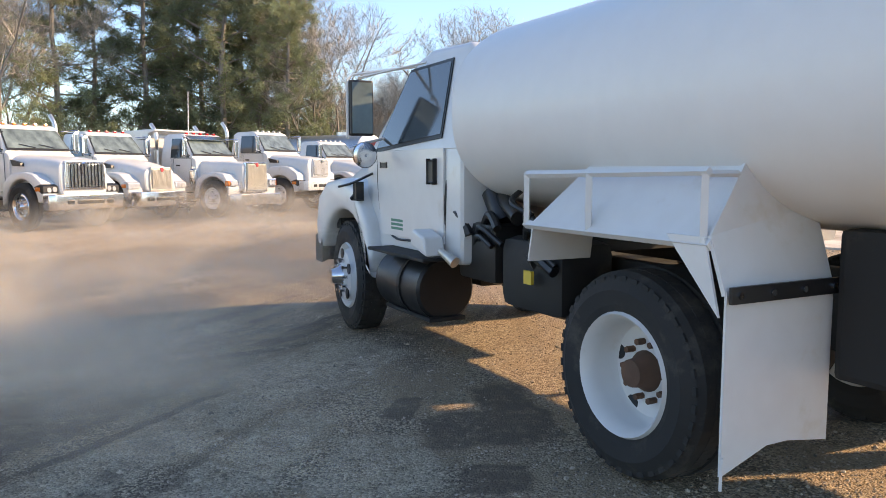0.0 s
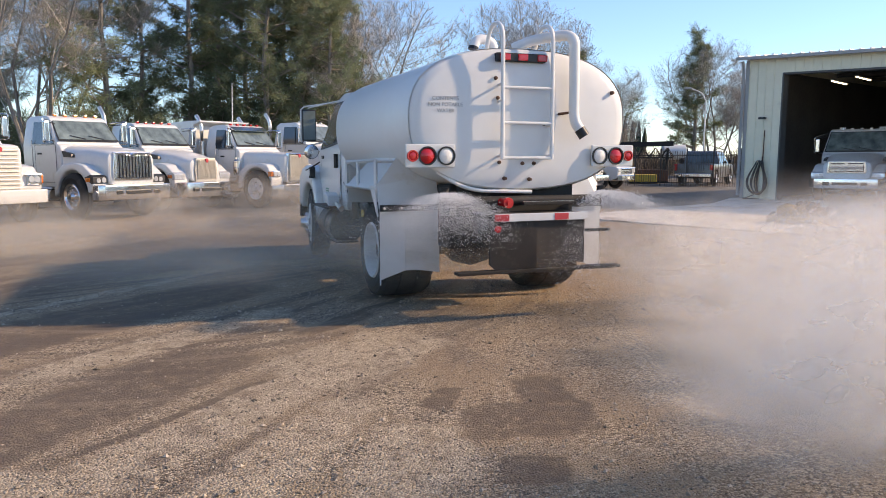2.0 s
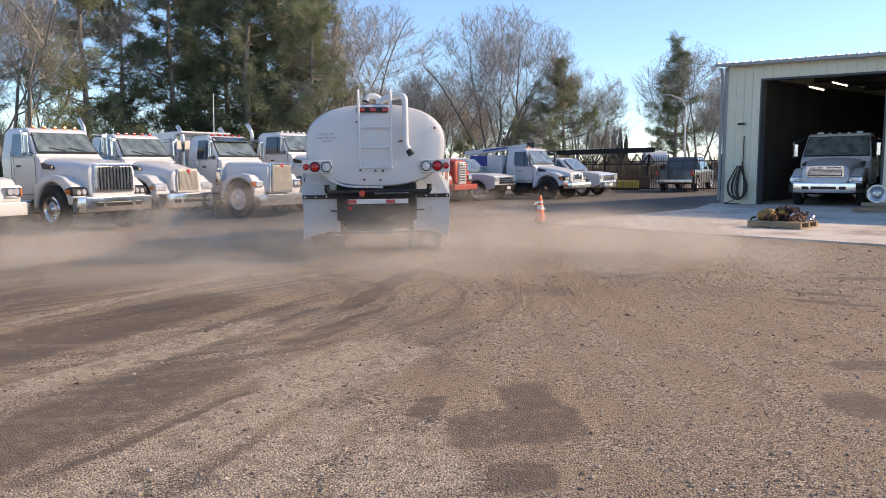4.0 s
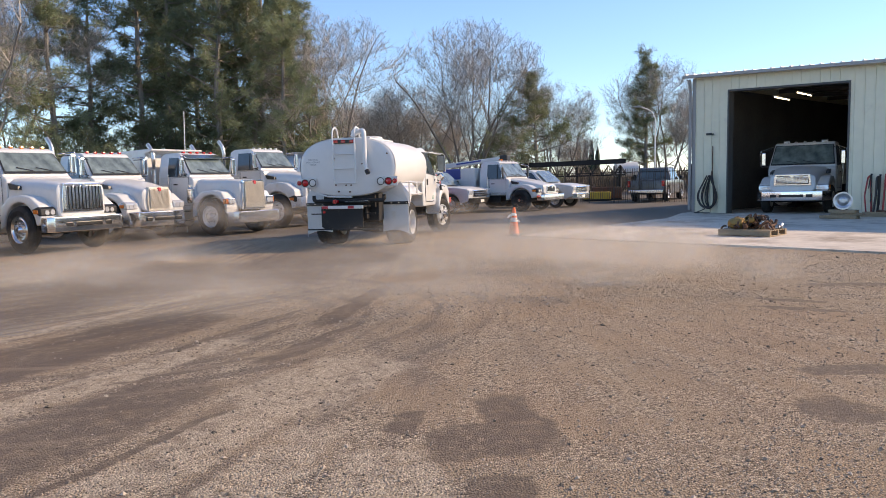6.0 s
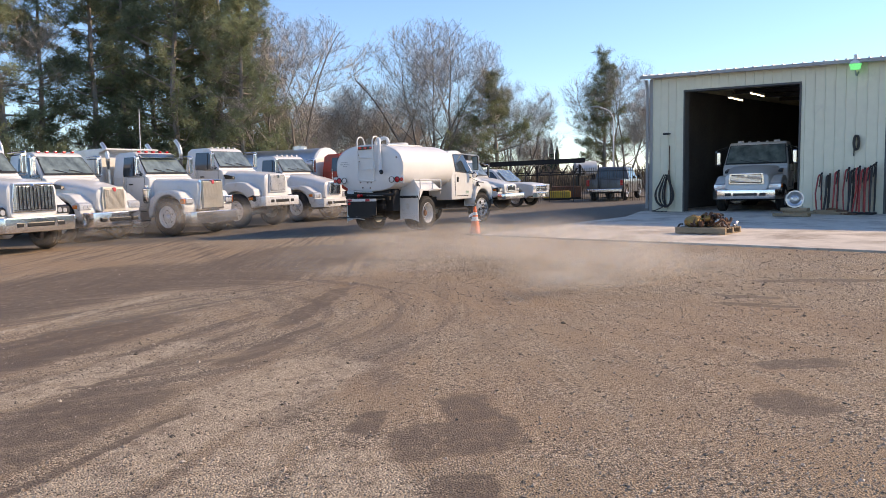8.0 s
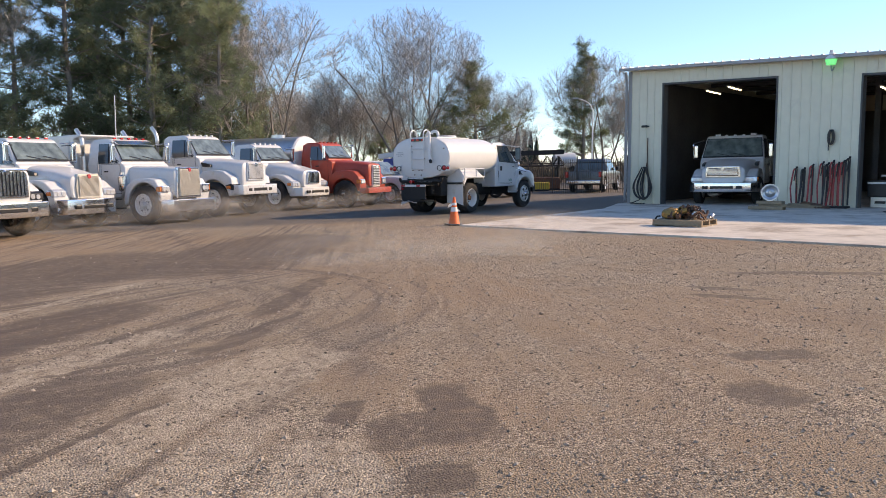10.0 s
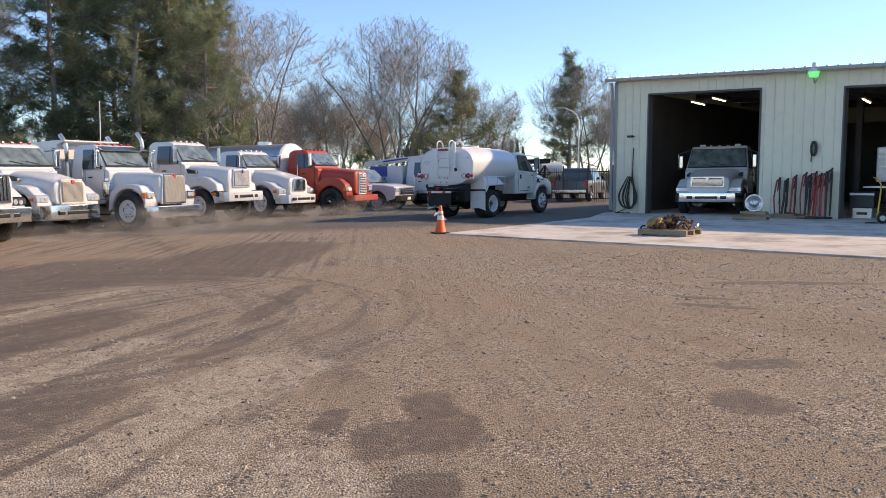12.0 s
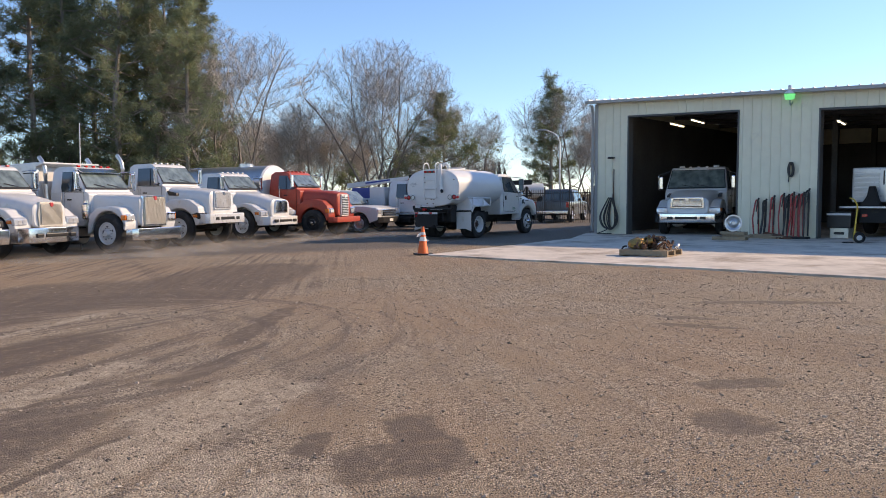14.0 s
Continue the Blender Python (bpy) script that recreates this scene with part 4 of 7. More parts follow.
row_truck("crew_truck", -5.62, 26.1, "white truck with a dark grille on big tyres",
          dict(grille=("v", 0.46, 1.1, 1.66, SILVER), grille_back=FRAME, bars=16, hood_top=1.82, hood_front=1.70, nose=0.88, hood_w=0.68, bumper=("box", SILVER, 1.06, 0.68, 0.98), lights="dark", vent=True, rear="box",
               roof=2.56, belt=1.86, stack=[(0.95, 2.85)], fender_top=1.42, wr=0.54, roof_lights=WHITE))
row_truck("sloped_nose_truck", -4.05, 29.4, "white truck with a rounded sloping bonnet and rusty wheels",
          dict(turn=-5, grille=("v", 0.36, 0.92, 1.36, CHROME), bars=9, hood_top=1.70, hood_front=1.42, nose=0.94, hood_w=0.60, hood_power=4, bumper=("round", WHITE, 1.06, 0.50, 0.80), lights="clear", rear="box", roof=2.36, belt=1.70,
               fender_top=1.24, roof_lights=WHITE))
row_truck("tank_truck", -1.5, 30.6, "old red truck carrying a dull steel oval tank",
          dict(paint=RED, grille=("h", 0.30, 0.74, 1.54, SILVER), grille_frame=CONEW, bars=11, hood_top=1.74, hood_front=1.62, nose=0.78, cab_back=-1.95, hood_w=0.56, hood_power=5, bumper=("box", RED, 1.08, 0.52, 0.72), slots=False,
               lights="round", rear="tank", roof=2.42, belt=1.76, fender_top=1.34, rim=FRAME, wr=0.5, roof_lights=RED, wheelbase=4.2))


# ---- the water truck ----
tanker = thing("water_truck", on_ground(1.84, 4.03, 27.8), "white water truck with an oval tank and rear ladder", "truck")
WBASE = 3.80


def tank_ring(y, k=1.0, d=0.0):
    return (y, 1.12 * k - d, 1.83 - 0.66 * k + d, 1.83 + 0.65 * k - d, 2.5)


TK = part("tank", loft(B(), [tank_ring(-1.40, 0.30), tank_ring(-1.392, 0.7), tank_ring(-1.375, 0.90), tank_ring(-1.355, 0.975), tank_ring(-1.33, 0.997), tank_ring(-1.30), tank_ring(1.60), tank_ring(1.64, 0.99), tank_ring(1.67, 0.93), tank_ring(1.69, 0.6)], 64),
          TANKW, tanker, "large white oval steel water tank", smooth=True)
part("tank_rim", loft(B(), [tank_ring(-1.335, 1.006), tank_ring(-1.30, 1.012), tank_ring(-1.27, 1.006)], 64, cap=False), TANKW, TK, smooth=True)
part("hatch", lathe(B(), [(2.44, 0.30), (2.54, 0.30), (2.56, 0.27), (2.57, 0.0)], 24, "z"), TANKW, TK, smooth=True).matrix_basis = pose(0.1, 0.1, 0)
part("walkway", box(B(), -0.28, 0.45, -1.0, 0.9, 2.455, 2.49, 0.01), TANKW, TK)
part("marker_lamp", lathe(B(), [(0.0, 0.05), (0.03, 0.045), (0.045, 0.0)], 12, "z"), BLACK, TK, smooth=True).matrix_basis = pose(-0.62, 1.5, 2.365, 0, -24, 0)
lad = part("ladder", tube(tube(B(), bend([(-0.27, -1.5, 1.46), (-0.27, -1.5, 2.68), (-0.27, -1.22, 2.72), (-0.27, -1.1, 2.42)], 0.16, 6), 0.02, 10), bend([(0.24, -1.5, 1.46), (0.24, -1.5, 2.68), (0.24, -1.22, 2.72), (0.24, -1.1, 2.42)], 0.16, 6), 0.02, 10), TANKW, tanker, "white tubular ladder on the tank's end", smooth=True)
for z in (1.47, 1.79, 2.11):
    part("rung", cyl(B(), (-0.27, -1.5, z), (0.24, -1.5, z), 0.015, seg=10), TANKW, lad, smooth=True)
for x, z in ((-0.27, 2.15), (-0.27, 2.0), (0.24, 1.78), (-0.27, 1.5), (0.24, 1.5)):
    part("standoff", cyl(B(), (x, -1.5, z), (x, -1.36, z - 0.02), 0.012, seg=8), TANKW, lad)
fp = part("fill_pipe", tube(B(), bend([(0.05, -1.05, 2.53), (0.2, -1.2, 2.6), (0.47, -1.5, 2.62), (0.47, -1.5, 1.82), (0.53, -1.54, 1.72)], 0.12, 6), 0.05, 14), TANKW, tanker, "white fill pipe bent down the tank's end", smooth=True)
part("pipe_tip", cyl(B(), (0.515, -1.535, 1.74), (0.555, -1.56, 1.67), 0.053, seg=14), BLACK, fp, smooth=True)
part("strap", tube(B(), [(0.47, -1.5, 1.9), (0.33, -1.38, 1.88)], 0.014, 6), RUST, fp)
vp = part("vent_pipe", tube(B(), bend([(0.1, -0.4, 2.42), (0.1, -0.4, 2.68), (-0.1, -0.42, 2.7), (-0.14, -0.43, 2.6)], 0.1, 5), 0.05, 12), TANKW, tanker, smooth=True)
part("pipe_tip", cyl(B(), (-0.138, -0.43, 2.61), (-0.146, -0.432, 2.58), 0.053, seg=12), BLACK, vp)
lb = part("light_bar", box(B(), -0.3, 0.2, -1.44, -1.36, 2.35, 2.43, 0.01), BLACK, tanker)
for x in (-0.22, -0.04, 0.16):
    part("marker_lens", box(B(), x - 0.05, x + 0.05, -1.455, -1.435, 2.36, 2.42, 0.008), LENSR, lb)
lettering("CONTENTS\nNON POTABLE\nWATER", 0.048, DECALB, tanker, pose(-0.79, -1.4012, 1.95, 89.0, 0, -3.1))
random.seed(11)
for x, z in ((-0.3, 2.2), (-0.28, 2.02), (0.2, 1.79), (-0.26, 1.43), (0.1, 1.42), (-0.2, 1.28), (0.06, 1.27), (-0.02, 1.42), (0.95, 2.1)):
    part("bolt", lathe(B(), [(-1.38, 0.02), (-1.412, 0.017), (-1.417, 0.0)], 8, "y"), RUST, TK).matrix_basis = pose(x, 0, z)
for sx in (-1, 1):
    pl = part("light_panel", box(B(), sx * 0.95 - 0.235, sx * 0.95 + 0.235, -1.44, -1.415, 1.385, 1.595, 0.012), WHITE, tanker)
    for x, r, mt in ((sx * 1.12, 0.052, LENSR), (sx * 0.98, 0.085, LENSR), (sx * 0.80, 0.085, CONEW)):
        bm = lathe(B(), [(-1.44, r), (-1.458, r), (-1.458, r - 0.012), (-1.445, r - 0.014)], 24, "y")
        part("lamp_ring", bm, BLACK if r > 0.06 else LENSR, pl, smooth=True).matrix_basis = pose(x, 0, 1.49)
        bm = lathe(B(), [(-1.442, r - 0.012), (-1.456, r * 0.6), (-1.46, 0.0)], 24, "y")
        part("lamp_lens", bm, mt, pl, "round red lamp" if mt is LENSR else "round clear lamp", smooth=True).matrix_basis = pose(x, 0, 1.49)
    part("panel_bracket", box(B(), sx * 0.98 - 0.05, sx * 0.98 + 0.05, -1.42, -1.25, 1.42, 1.45), WHITE, pl)
    # wheel guard: sloping panels, a rail box in front and a hanging flap behind
    gd = part("wheel_guard", pane(B(), [(sx * 0.62, -0.68, 0.98), (sx * 1.24, -0.68, 0.98), (sx * 1.24, -0.60, 1.2), (sx * 1.02, -0.56, 1.48), (sx * 0.62, -0.58, 1.3)], 0.02 * sx), WHITE, tanker, "white sheet steel wheel guard")
    part("side_plate", pane(B(), [(sx * 1.245, -0.68, 0.90), (sx * 1.245, -0.40, 1.2), (sx * 1.245, -0.6, 1.2)], 0.012 * sx), WHITE, gd)
    part("top_plate", pane(B(), [(sx * 1.24, 0.58, 1.17), (sx * 1.24, -0.60, 1.17), (sx * 1.0, -0.57, 1.47), (sx * 1.0, 0.40, 1.47)], 0.012), WHITE, gd)
    part("front_plate", pane(B(), [(sx * 1.24, 0.58, 1.17), (sx * 1.24, 0.62, 0.98), (sx * 0.85, 0.60, 0.98), (sx * 0.85, 0.57, 1.18)], 0.012), WHITE, gd)
    part("under_plate", pane(B(), [(sx * 1.24, 0.60, 1.15), (sx * 1.24, -0.60, 1.15), (sx * 0.6, -0.60, 1.13), (sx * 0.6, 0.60, 1.13)], 0.01), WHITE, gd)
    rl = part("rail", tube(tube(B(), [(sx * 1.24, 0.64, 1.43), (sx * 1.24, -0.60, 1.45)], 0.018, 4), [(sx * 1.24, 0.64, 1.17), (sx * 1.24, -0.62, 1.17)], 0.022, 4), WHITE, gd)
    for y in (0.63, 0.12, -0.58):
        part("rail_post", tube(B(), [(sx * 1.24, y, 1.17), (sx * 1.24, y, 1.44)], 0.02, 4), WHITE, rl)
    for y in (0.62, -0.58):
        part("rail_tie", tube(B(), [(sx * 1.24, y, 1.44), (sx * 1.06, y, 1.44)], 0.014, 4), WHITE, rl)
    fl = part("mud_flap", pane(B(), [(sx * 0.62, -0.70, 0.33), (sx * 0.86, -0.70, 0.365), (sx * 0.98, -0.70, 0.365), (sx * 1.235, -0.70, 0.28), (sx * 1.235, -0.70, 1.0), (sx * 0.62, -0.70, 1.0)], 0.012 * sx), WHITE, tanker, "white sheet mud flap")
    part("flap_edge", tube(B(), [(sx * 1.238, -0.705, 0.23 if sx < 0 else 0.27), (sx * 1.238, -0.705, 0.36)], 0.008, 4), WHITE, fl)
    st = part("flap_strap", box(B(), sx * 0.93 - 0.31, sx * 0.93 + 0.31, -0.73, -0.715, 0.955, 1.02), BLACK, fl)
    for x in (0.66, 0.84, 1.02, 1.2):
        part("strap_bolt", cyl(B(), (sx * x, -0.73, 0.987), (sx * x, -0.738, 0.987), 0.013, seg=8), CHROME, st)
# chassis, axle, pump gear, bumper, and a black filler under the tank
part("chassis", box(box(B(), -0.43, -0.35, -1.3, 4.5, 0.66, 0.92, 0.01), 0.35, 0.43, -1.3, 4.5, 0.66, 0.92, 0.01), FRAME, tanker)
part("rear_axle", lathe(B(), [(-0.8, 0.07), (-0.3, 0.08), (-0.2, 0.17), (0, 0.22), (0.2, 0.17), (0.3, 0.08), (0.8, 0.07)], 18), FRAME, tanker, smooth=True).matrix_basis = pose(0, 0, 0.5)
part("drop_plate", prism(B(), [(-0.5, 0.52), (-0.42, 0.45), (-0.2, 0.48), (-0.02, 0.42), (0.14, 0.42), (0.3, 0.52), (0.46, 0.5), (0.46, 0.925), (-0.5, 0.925)], -1.68, -1.65, axis="y"), FRAME, tanker, "black hanging rear plate")
part("rear_deck", box(B(), -0.5, 0.5, -1.68, -1.2, 0.93, 0.965, 0.008), FRAME, tanker)
tread = part("tread_step", box(B(), -0.05, 0.52, -1.44, -1.26, 1.03, 1.06, 0.006), FRAME, tanker, "black tread plate step")
for k in range(12):
    for j in range(4):
        part("tread_stud", box(B(), -0.012, 0.012, -0.004, 0.004, 0, 0.005), STEEL, tread).matrix_basis = pose(-0.02 + 0.046 * k, -1.42 + 0.045 * j, 1.06, 0, 0, 45 if (k + j) % 2 else -45)
# added black block, stands in for the darkness under the tank's rear
part("pump_housing", box(B(), -0.66, 0.66, -1.1, -0.74, 0.6, 1.22, 0.03), FRAME, tanker)
part("engine_block", box(box(B(), -0.36, 0.36, 2.6, 4.3, 0.5, 1.1, 0.05), -0.3, 0.3, 1.0, 2.6, 0.55, 0.85, 0.05), FRAME, tanker)
rb = part("rear_beam", box(B(), -0.46, 0.48, -1.71, -1.68, 0.905, 0.975, 0.006), WHITE, tanker)
for x in (-0.4, 0.2):
    part("reflector", box(B(), x - 0.07, x + 0.07, -1.716, -1.71, 0.91, 0.97), DECALR, rb)
part("red_marker", cyl(B(), (-0.43, -1.70, 0.84), (-0.43, -1.68, 0.84), 0.03), LENSR, tanker, smooth=True)
part("spray_bar", tube(B(), bend([(-0.8, -1.32, 1.2), (-0.8, -1.32, 1.07), (0.85, -1.32, 1.07), (0.85, -1.32, 1.2)], 0.07), 0.045, 12), FRAME, tanker, "dark spray bar under the tank", smooth=True)
part("rear_step", box(B(), -0.82, 0.83, -1.73, -1.62, 0.44, 0.468, 0.006), FRAME, tanker)
for x0, x1 in ((-0.74, -0.5), (0.5, 0.74)):
    part("side_tab", box(B(), x0, x1, -1.67, -1.62, 0.785, 0.81), FRAME, tanker)
part("tank_saddle", box(B(), -0.6, 0.6, -1.2, -1.1, 0.92, 1.22), FRAME, tanker)
part("tank_saddle", box(B(), -0.6, 0.6, 1.2, 1.3, 0.92, 1.22), FRAME, tanker)
part("pipe_loop", tube(B(), bend([(-0.85, -1.33, 1.34), (-0.55, -1.36, 1.17), (0.1, -1.37, 1.15)], 0.2, 6), 0.018, 8), TANKW, tanker, smooth=True)
part("red_nozzle", lathe(B(), [(-1.53, 0.0), (-1.53, 0.022), (-1.51, 0.022), (-1.51, 0.05), (-1.47, 0.052), (-1.46, 0.042), (-1.34, 0.042), (-1.33, 0.0)], 18, "y"), LENSR, tanker, smooth=True).matrix_basis = pose(-0.24, 0, 1.06)
part("side_box", box(B(), -0.90, -0.5, 0.78, 1.45, 0.58, 1.04, 0.09), FRAME, tanker, "black boxed pump gear", smooth=True)
random.seed(8)
for k in range(9):
    y0, z0 = random.uniform(0.8, 1.9), random.uniform(0.75, 1.2)
    p0 = Vector((-0.92, y0, z0))
    part("hose", tube(B(), bend([p0, p0 + Vector((random.uniform(-0.06, 0.04), random.uniform(0.1, 0.25), random.uniform(0.06, 0.2))), p0 + Vector((0.12, random.uniform(0.2, 0.5), random.uniform(-0.2, 0.15)))], 0.1, 5), random.uniform(0.014, 0.035), 8), BLACK, tanker, smooth=True)
part("valve_gear", cyl(cyl(box(B(), -0.9, -0.55, 1.5, 2.0, 0.7, 1.1, 0.05), (-0.75, 1.6, 1.1), (-0.75, 1.75, 1.3), 0.09), (-0.85, 1.3, 1.15), (-0.7, 1.8, 1.32), 0.05), BLACK, tanker, smooth=True)
part("yellow_tag", box(B(), -0.97, -0.95, 0.98, 1.06, 0.78, 0.86), YELLOW, tanker)
ft = lathe(B(), [(2.25, 0.0), (2.25, 0.22), (2.27, 0.24), (3.02, 0.24), (3.04, 0.22), (3.04, 0.0)], 22, "y")
bmesh.ops.translate(ft, verts=ft.verts, vec=(-0.86, 0, 0.57))
ft = part("fuel_tank", ft, BLACK, tanker, "black cylindrical fuel tank", smooth=True)
part("tank_strap", lathe(B(), [(2.55, 0.245), (2.55, 0.252), (2.6, 0.252), (2.6, 0.245)], 22, "y"), FRAME, ft).matrix_basis = pose(-0.86, 0, 0.57)
part("side_step", box(B(), -1.02, -0.72, 2.2, 3.0, 0.34, 0.37, 0.008), FRAME, tanker)
part("side_step", box(B(), -1.2, -0.74, 1.95, 2.95, 0.82, 0.845, 0.008), FRAME, tanker)
part("jug", prism(B(), [(1.95, 0.855), (2.2, 0.92), (2.17, 1.04), (1.99, 0.99)], -1.18, -1.02, 0.025), WHITE, tanker, "white plastic jug on the step")
part("spout", cyl(B(), (-1.08, 1.92, 0.90), (-1.04, 1.78, 0.83), 0.022, 0.04, seg=12), BEIGE, tanker, smooth=True)
# cab
CW = 0.98


def cabw(u, v):
    return CW if v < 1.62 else CW - 0.17 * (v - 1.62) / 0.7


bm = prism(B(), [(1.80, 0.80), (1.80, 1.62), (3.42, 1.62), (3.50, 1.55), (3.48, 0.95), (3.2, 0.80)], -CW, CW, 0.05)
prism(bm, [(1.80, 1.58), (1.86, 2.25), (2.0, 2.34), (2.58, 2.36), (2.82, 2.30), (3.36, 1.67), (3.42, 1.58)], 0, 0, 0.05, width=lambda u, v: CW - 0.17 * (v - 1.62) / 0.7)
part("cab", bm, WHITE, tanker, smooth=True)
bm = pane(B(), [(-0.86, 3.34, 1.73), (0.86, 3.34, 1.73), (0.72, 2.86, 2.28), (-0.72, 2.86, 2.28)], 0.012)
bmesh.ops.translate(bm, verts=bm.verts, vec=(0, 0.03, 0.03))
part("windscreen", bm, GLASS, tanker)
bonnet = part("bonnet", loft(B(), [(3.36, 0.94, 0.98, 1.63, 4.5), (3.8, 0.86, 0.95, 1.585, 4.5), (4.2, 0.80, 0.9, 1.54, 4.5), (4.5, 0.76, 0.86, 1.47, 4.5), (4.62, 0.72, 0.86, 1.40, 4.5), (4.68, 0.66, 0.9, 1.32, 4.5)], 36), WHITE, tanker, smooth=True)
gr = part("grille", prism(B(), [(-0.5, 0.9), (0.5, 0.9), (0.52, 1.28), (-0.52, 1.28)], 4.62, 4.71, 0.015, axis="y"), CHROME, tanker)
for z in (0.97, 1.06, 1.15, 1.23):
    part("grille_bar", box(B(), -0.46, 0.46, 4.69, 4.73, z - 0.015, z + 0.015), BLACK, gr)
part("front_bumper", prism(B(), [(-1.1, 4.35), (-1.08, 4.62), (-0.9, 4.78), (0.9, 4.78), (1.08, 4.62), (1.1, 4.35), (0.95, 4.6), (-0.95, 4.6)], 0.55, 0.82, 0.02, axis="z"), FRAME, tanker)
for sx in (-1, 1):
    prof = [(4.50, 0.72), (4.54, 0.92), (4.46, 1.20), (4.22, 1.34), (3.85, 1.38), (3.5, 1.30), (3.24, 1.02), (3.17, 0.72), (3.2, 0.58)] + wheel_arch(WBASE, 0.5, 0.60, 172, 20)
    x0, x1 = sorted((sx * 0.70, sx * 1.10))
    part("wing", prism(B(), prof, x0, x1, 0.055), WHITE, tanker, smooth=True)
    hl = part("headlight", prism(B(), [(4.40, 1.02), (4.66, 1.0), (4.68, 1.2), (4.44, 1.22)], sx * 0.54, sx * 0.93, 0.02), LENSC, tanker)

    def sp(u, v):
        v += 0.07 * max(0.0, min(1.0, (v - 1.6) / 0.5))
        return Vector((sx * (cabw(u, v) + 0.004), u - 0.17, v))
    q = [sp(2.2, 0.93), sp(3.30, 0.93), sp(3.36, 1.25), sp(3.38, 1.60), sp(2.2, 1.60)]
    door = part("door", pane(B(), q if sx > 0 else q[::-1], 0.014), WHITE, tanker)
    part("seam", tube(B(), bend([sp(2.19, 2.1), sp(2.19, 1.3), sp(2.22, 0.93), sp(3.05, 0.9), sp(3.32, 1.0), sp(3.39, 1.3), sp(3.40, 1.62)], 0.1), 0.01, 6), BLACK, door)
    part("handle", box(B(), sx * (CW + 0.012), sx * (CW + 0.04), 2.13, 2.23, 1.36, 1.52, 0.012), BLACK, door)
    part("badge", box(B(), sx * (CW + 0.012), sx * (CW + 0.024), 3.01, 3.13, 1.47, 1.51, 0.004), BLACK, door)
    for k in range(3):
        part("decal", box(B(), sx * (CW + 0.0185), sx * (CW + 0.0195), 2.71, 2.93, 0.98 + 0.032 * k, 1.0 + 0.032 * k), DECALG, door, "green lettering bars on the door")
    q = [sp(2.265, 1.665), sp(3.44, 1.595), sp(3.04, 2.165), sp(2.335, 2.175)]
    part("window_seal", pane(B(), q if sx > 0 else q[::-1], 0.008), BLACK, tanker)
    q = [sp(2.29, 1.69), sp(3.39, 1.62), sp(3.03, 2.14), sp(2.355, 2.15)]
    part("side_window", pane(B(), q if sx > 0 else q[::-1], 0.012), GLASS, tanker)
    mr = part("mirror", box(B(), sx * 1.19 - 0.10, sx * 1.19 + 0.10, 3.05, 3.11, 1.72, 2.16, 0.02), BLACK, tanker)
    part("mirror_glass", box(B(), sx * 1.19 - 0.085, sx * 1.19 + 0.085, 3.042, 3.052, 1.74, 2.14), GLASSB, mr)
    part("mirror_bar", tube(tube(tube(B(), [(sx * 0.8, 2.8, 2.26), (sx * 1.25, 3.09, 2.2), (sx * 1.30, 3.09, 2.16), (sx * 1.30, 3.09, 1.7)], 0.012, 6), [(sx * 0.9, 3.13, 1.72), (sx * 1.19, 3.09, 1.66)], 0.012, 6), [(sx * 0.85, 2.58, 2.26), (sx * 1.2, 3.07, 2.18)], 0.01, 6), CONEW, mr)
    part("round_mirror", lathe(B(), [(3.05, 0.105), (3.08, 0.1), (3.11, 0.05), (3.12, 0.0)], 20, "y"), CHROME, mr, smooth=True).matrix_basis = pose(sx * 1.17, 0, 1.57)
    part("round_mirror_face", lathe(B(), [(3.045, 0.0), (3.035, 0.06), (3.048, 0.1)], 20, "y"), CHROME, mr, smooth=True).matrix_basis = pose(sx * 1.17, 0, 1.57)
    part("bonnet_latch", box(tube(B(), [(sx * 1.06, 3.42, 1.30), (sx * 1.11, 3.52, 1.20)], 0.02, 6), sx * 1.07, sx * 1.12, 3.36, 3.43, 1.2, 1.34, 0.01), BLACK, tanker)
    part("wing_seam", tube(B(), bend([(sx * 1.005, 3.30, 1.42), (sx * 1.09, 3.55, 1.335), (sx * 1.105, 3.85, 1.30)], 0.1), 0.011, 6), BLACK, tanker)
    part("wing_support", box(B(), sx * 0.8, sx * 1.0, 4.1, 4.2, 0.9, 1.0), FRAME, tanker)
WHITE_RIM = WHITE
WR = 0.50
wheels = []
rlw = make_wheel("rear_wheel", WR, 0.56, WHITE_RIM, 0.19, tanker, pose(-0.86, 0, WR) @ FLIP, holes=5, hubcol=RUST, lugs=True, nuts=10, rimr=0.60, nutcol=RUST, hole=0.13)
rrw = copy_part(rlw, tanker, pose(0.86, 0, WR))
flw = make_wheel("front_wheel", WR, 0.26, WHITE_RIM, -0.03, tanker, pose(-0.93, WBASE, WR) @ FLIP, holes=5, hubcol=CHROME, lugs=True, nuts=10, rimr=0.60, hole=0.16)
frw = copy_part(flw, tanker, pose(0.93, WBASE, WR))
for ob in tanker.children:
    if ob.name.split(".")[0] in ("ladder", "fill_pipe", "light_bar", "lettering", "light_panel", "pipe_loop"):
        ob.location.y += 0.07
    if ob is TK:
        ob.location.y += 0.06
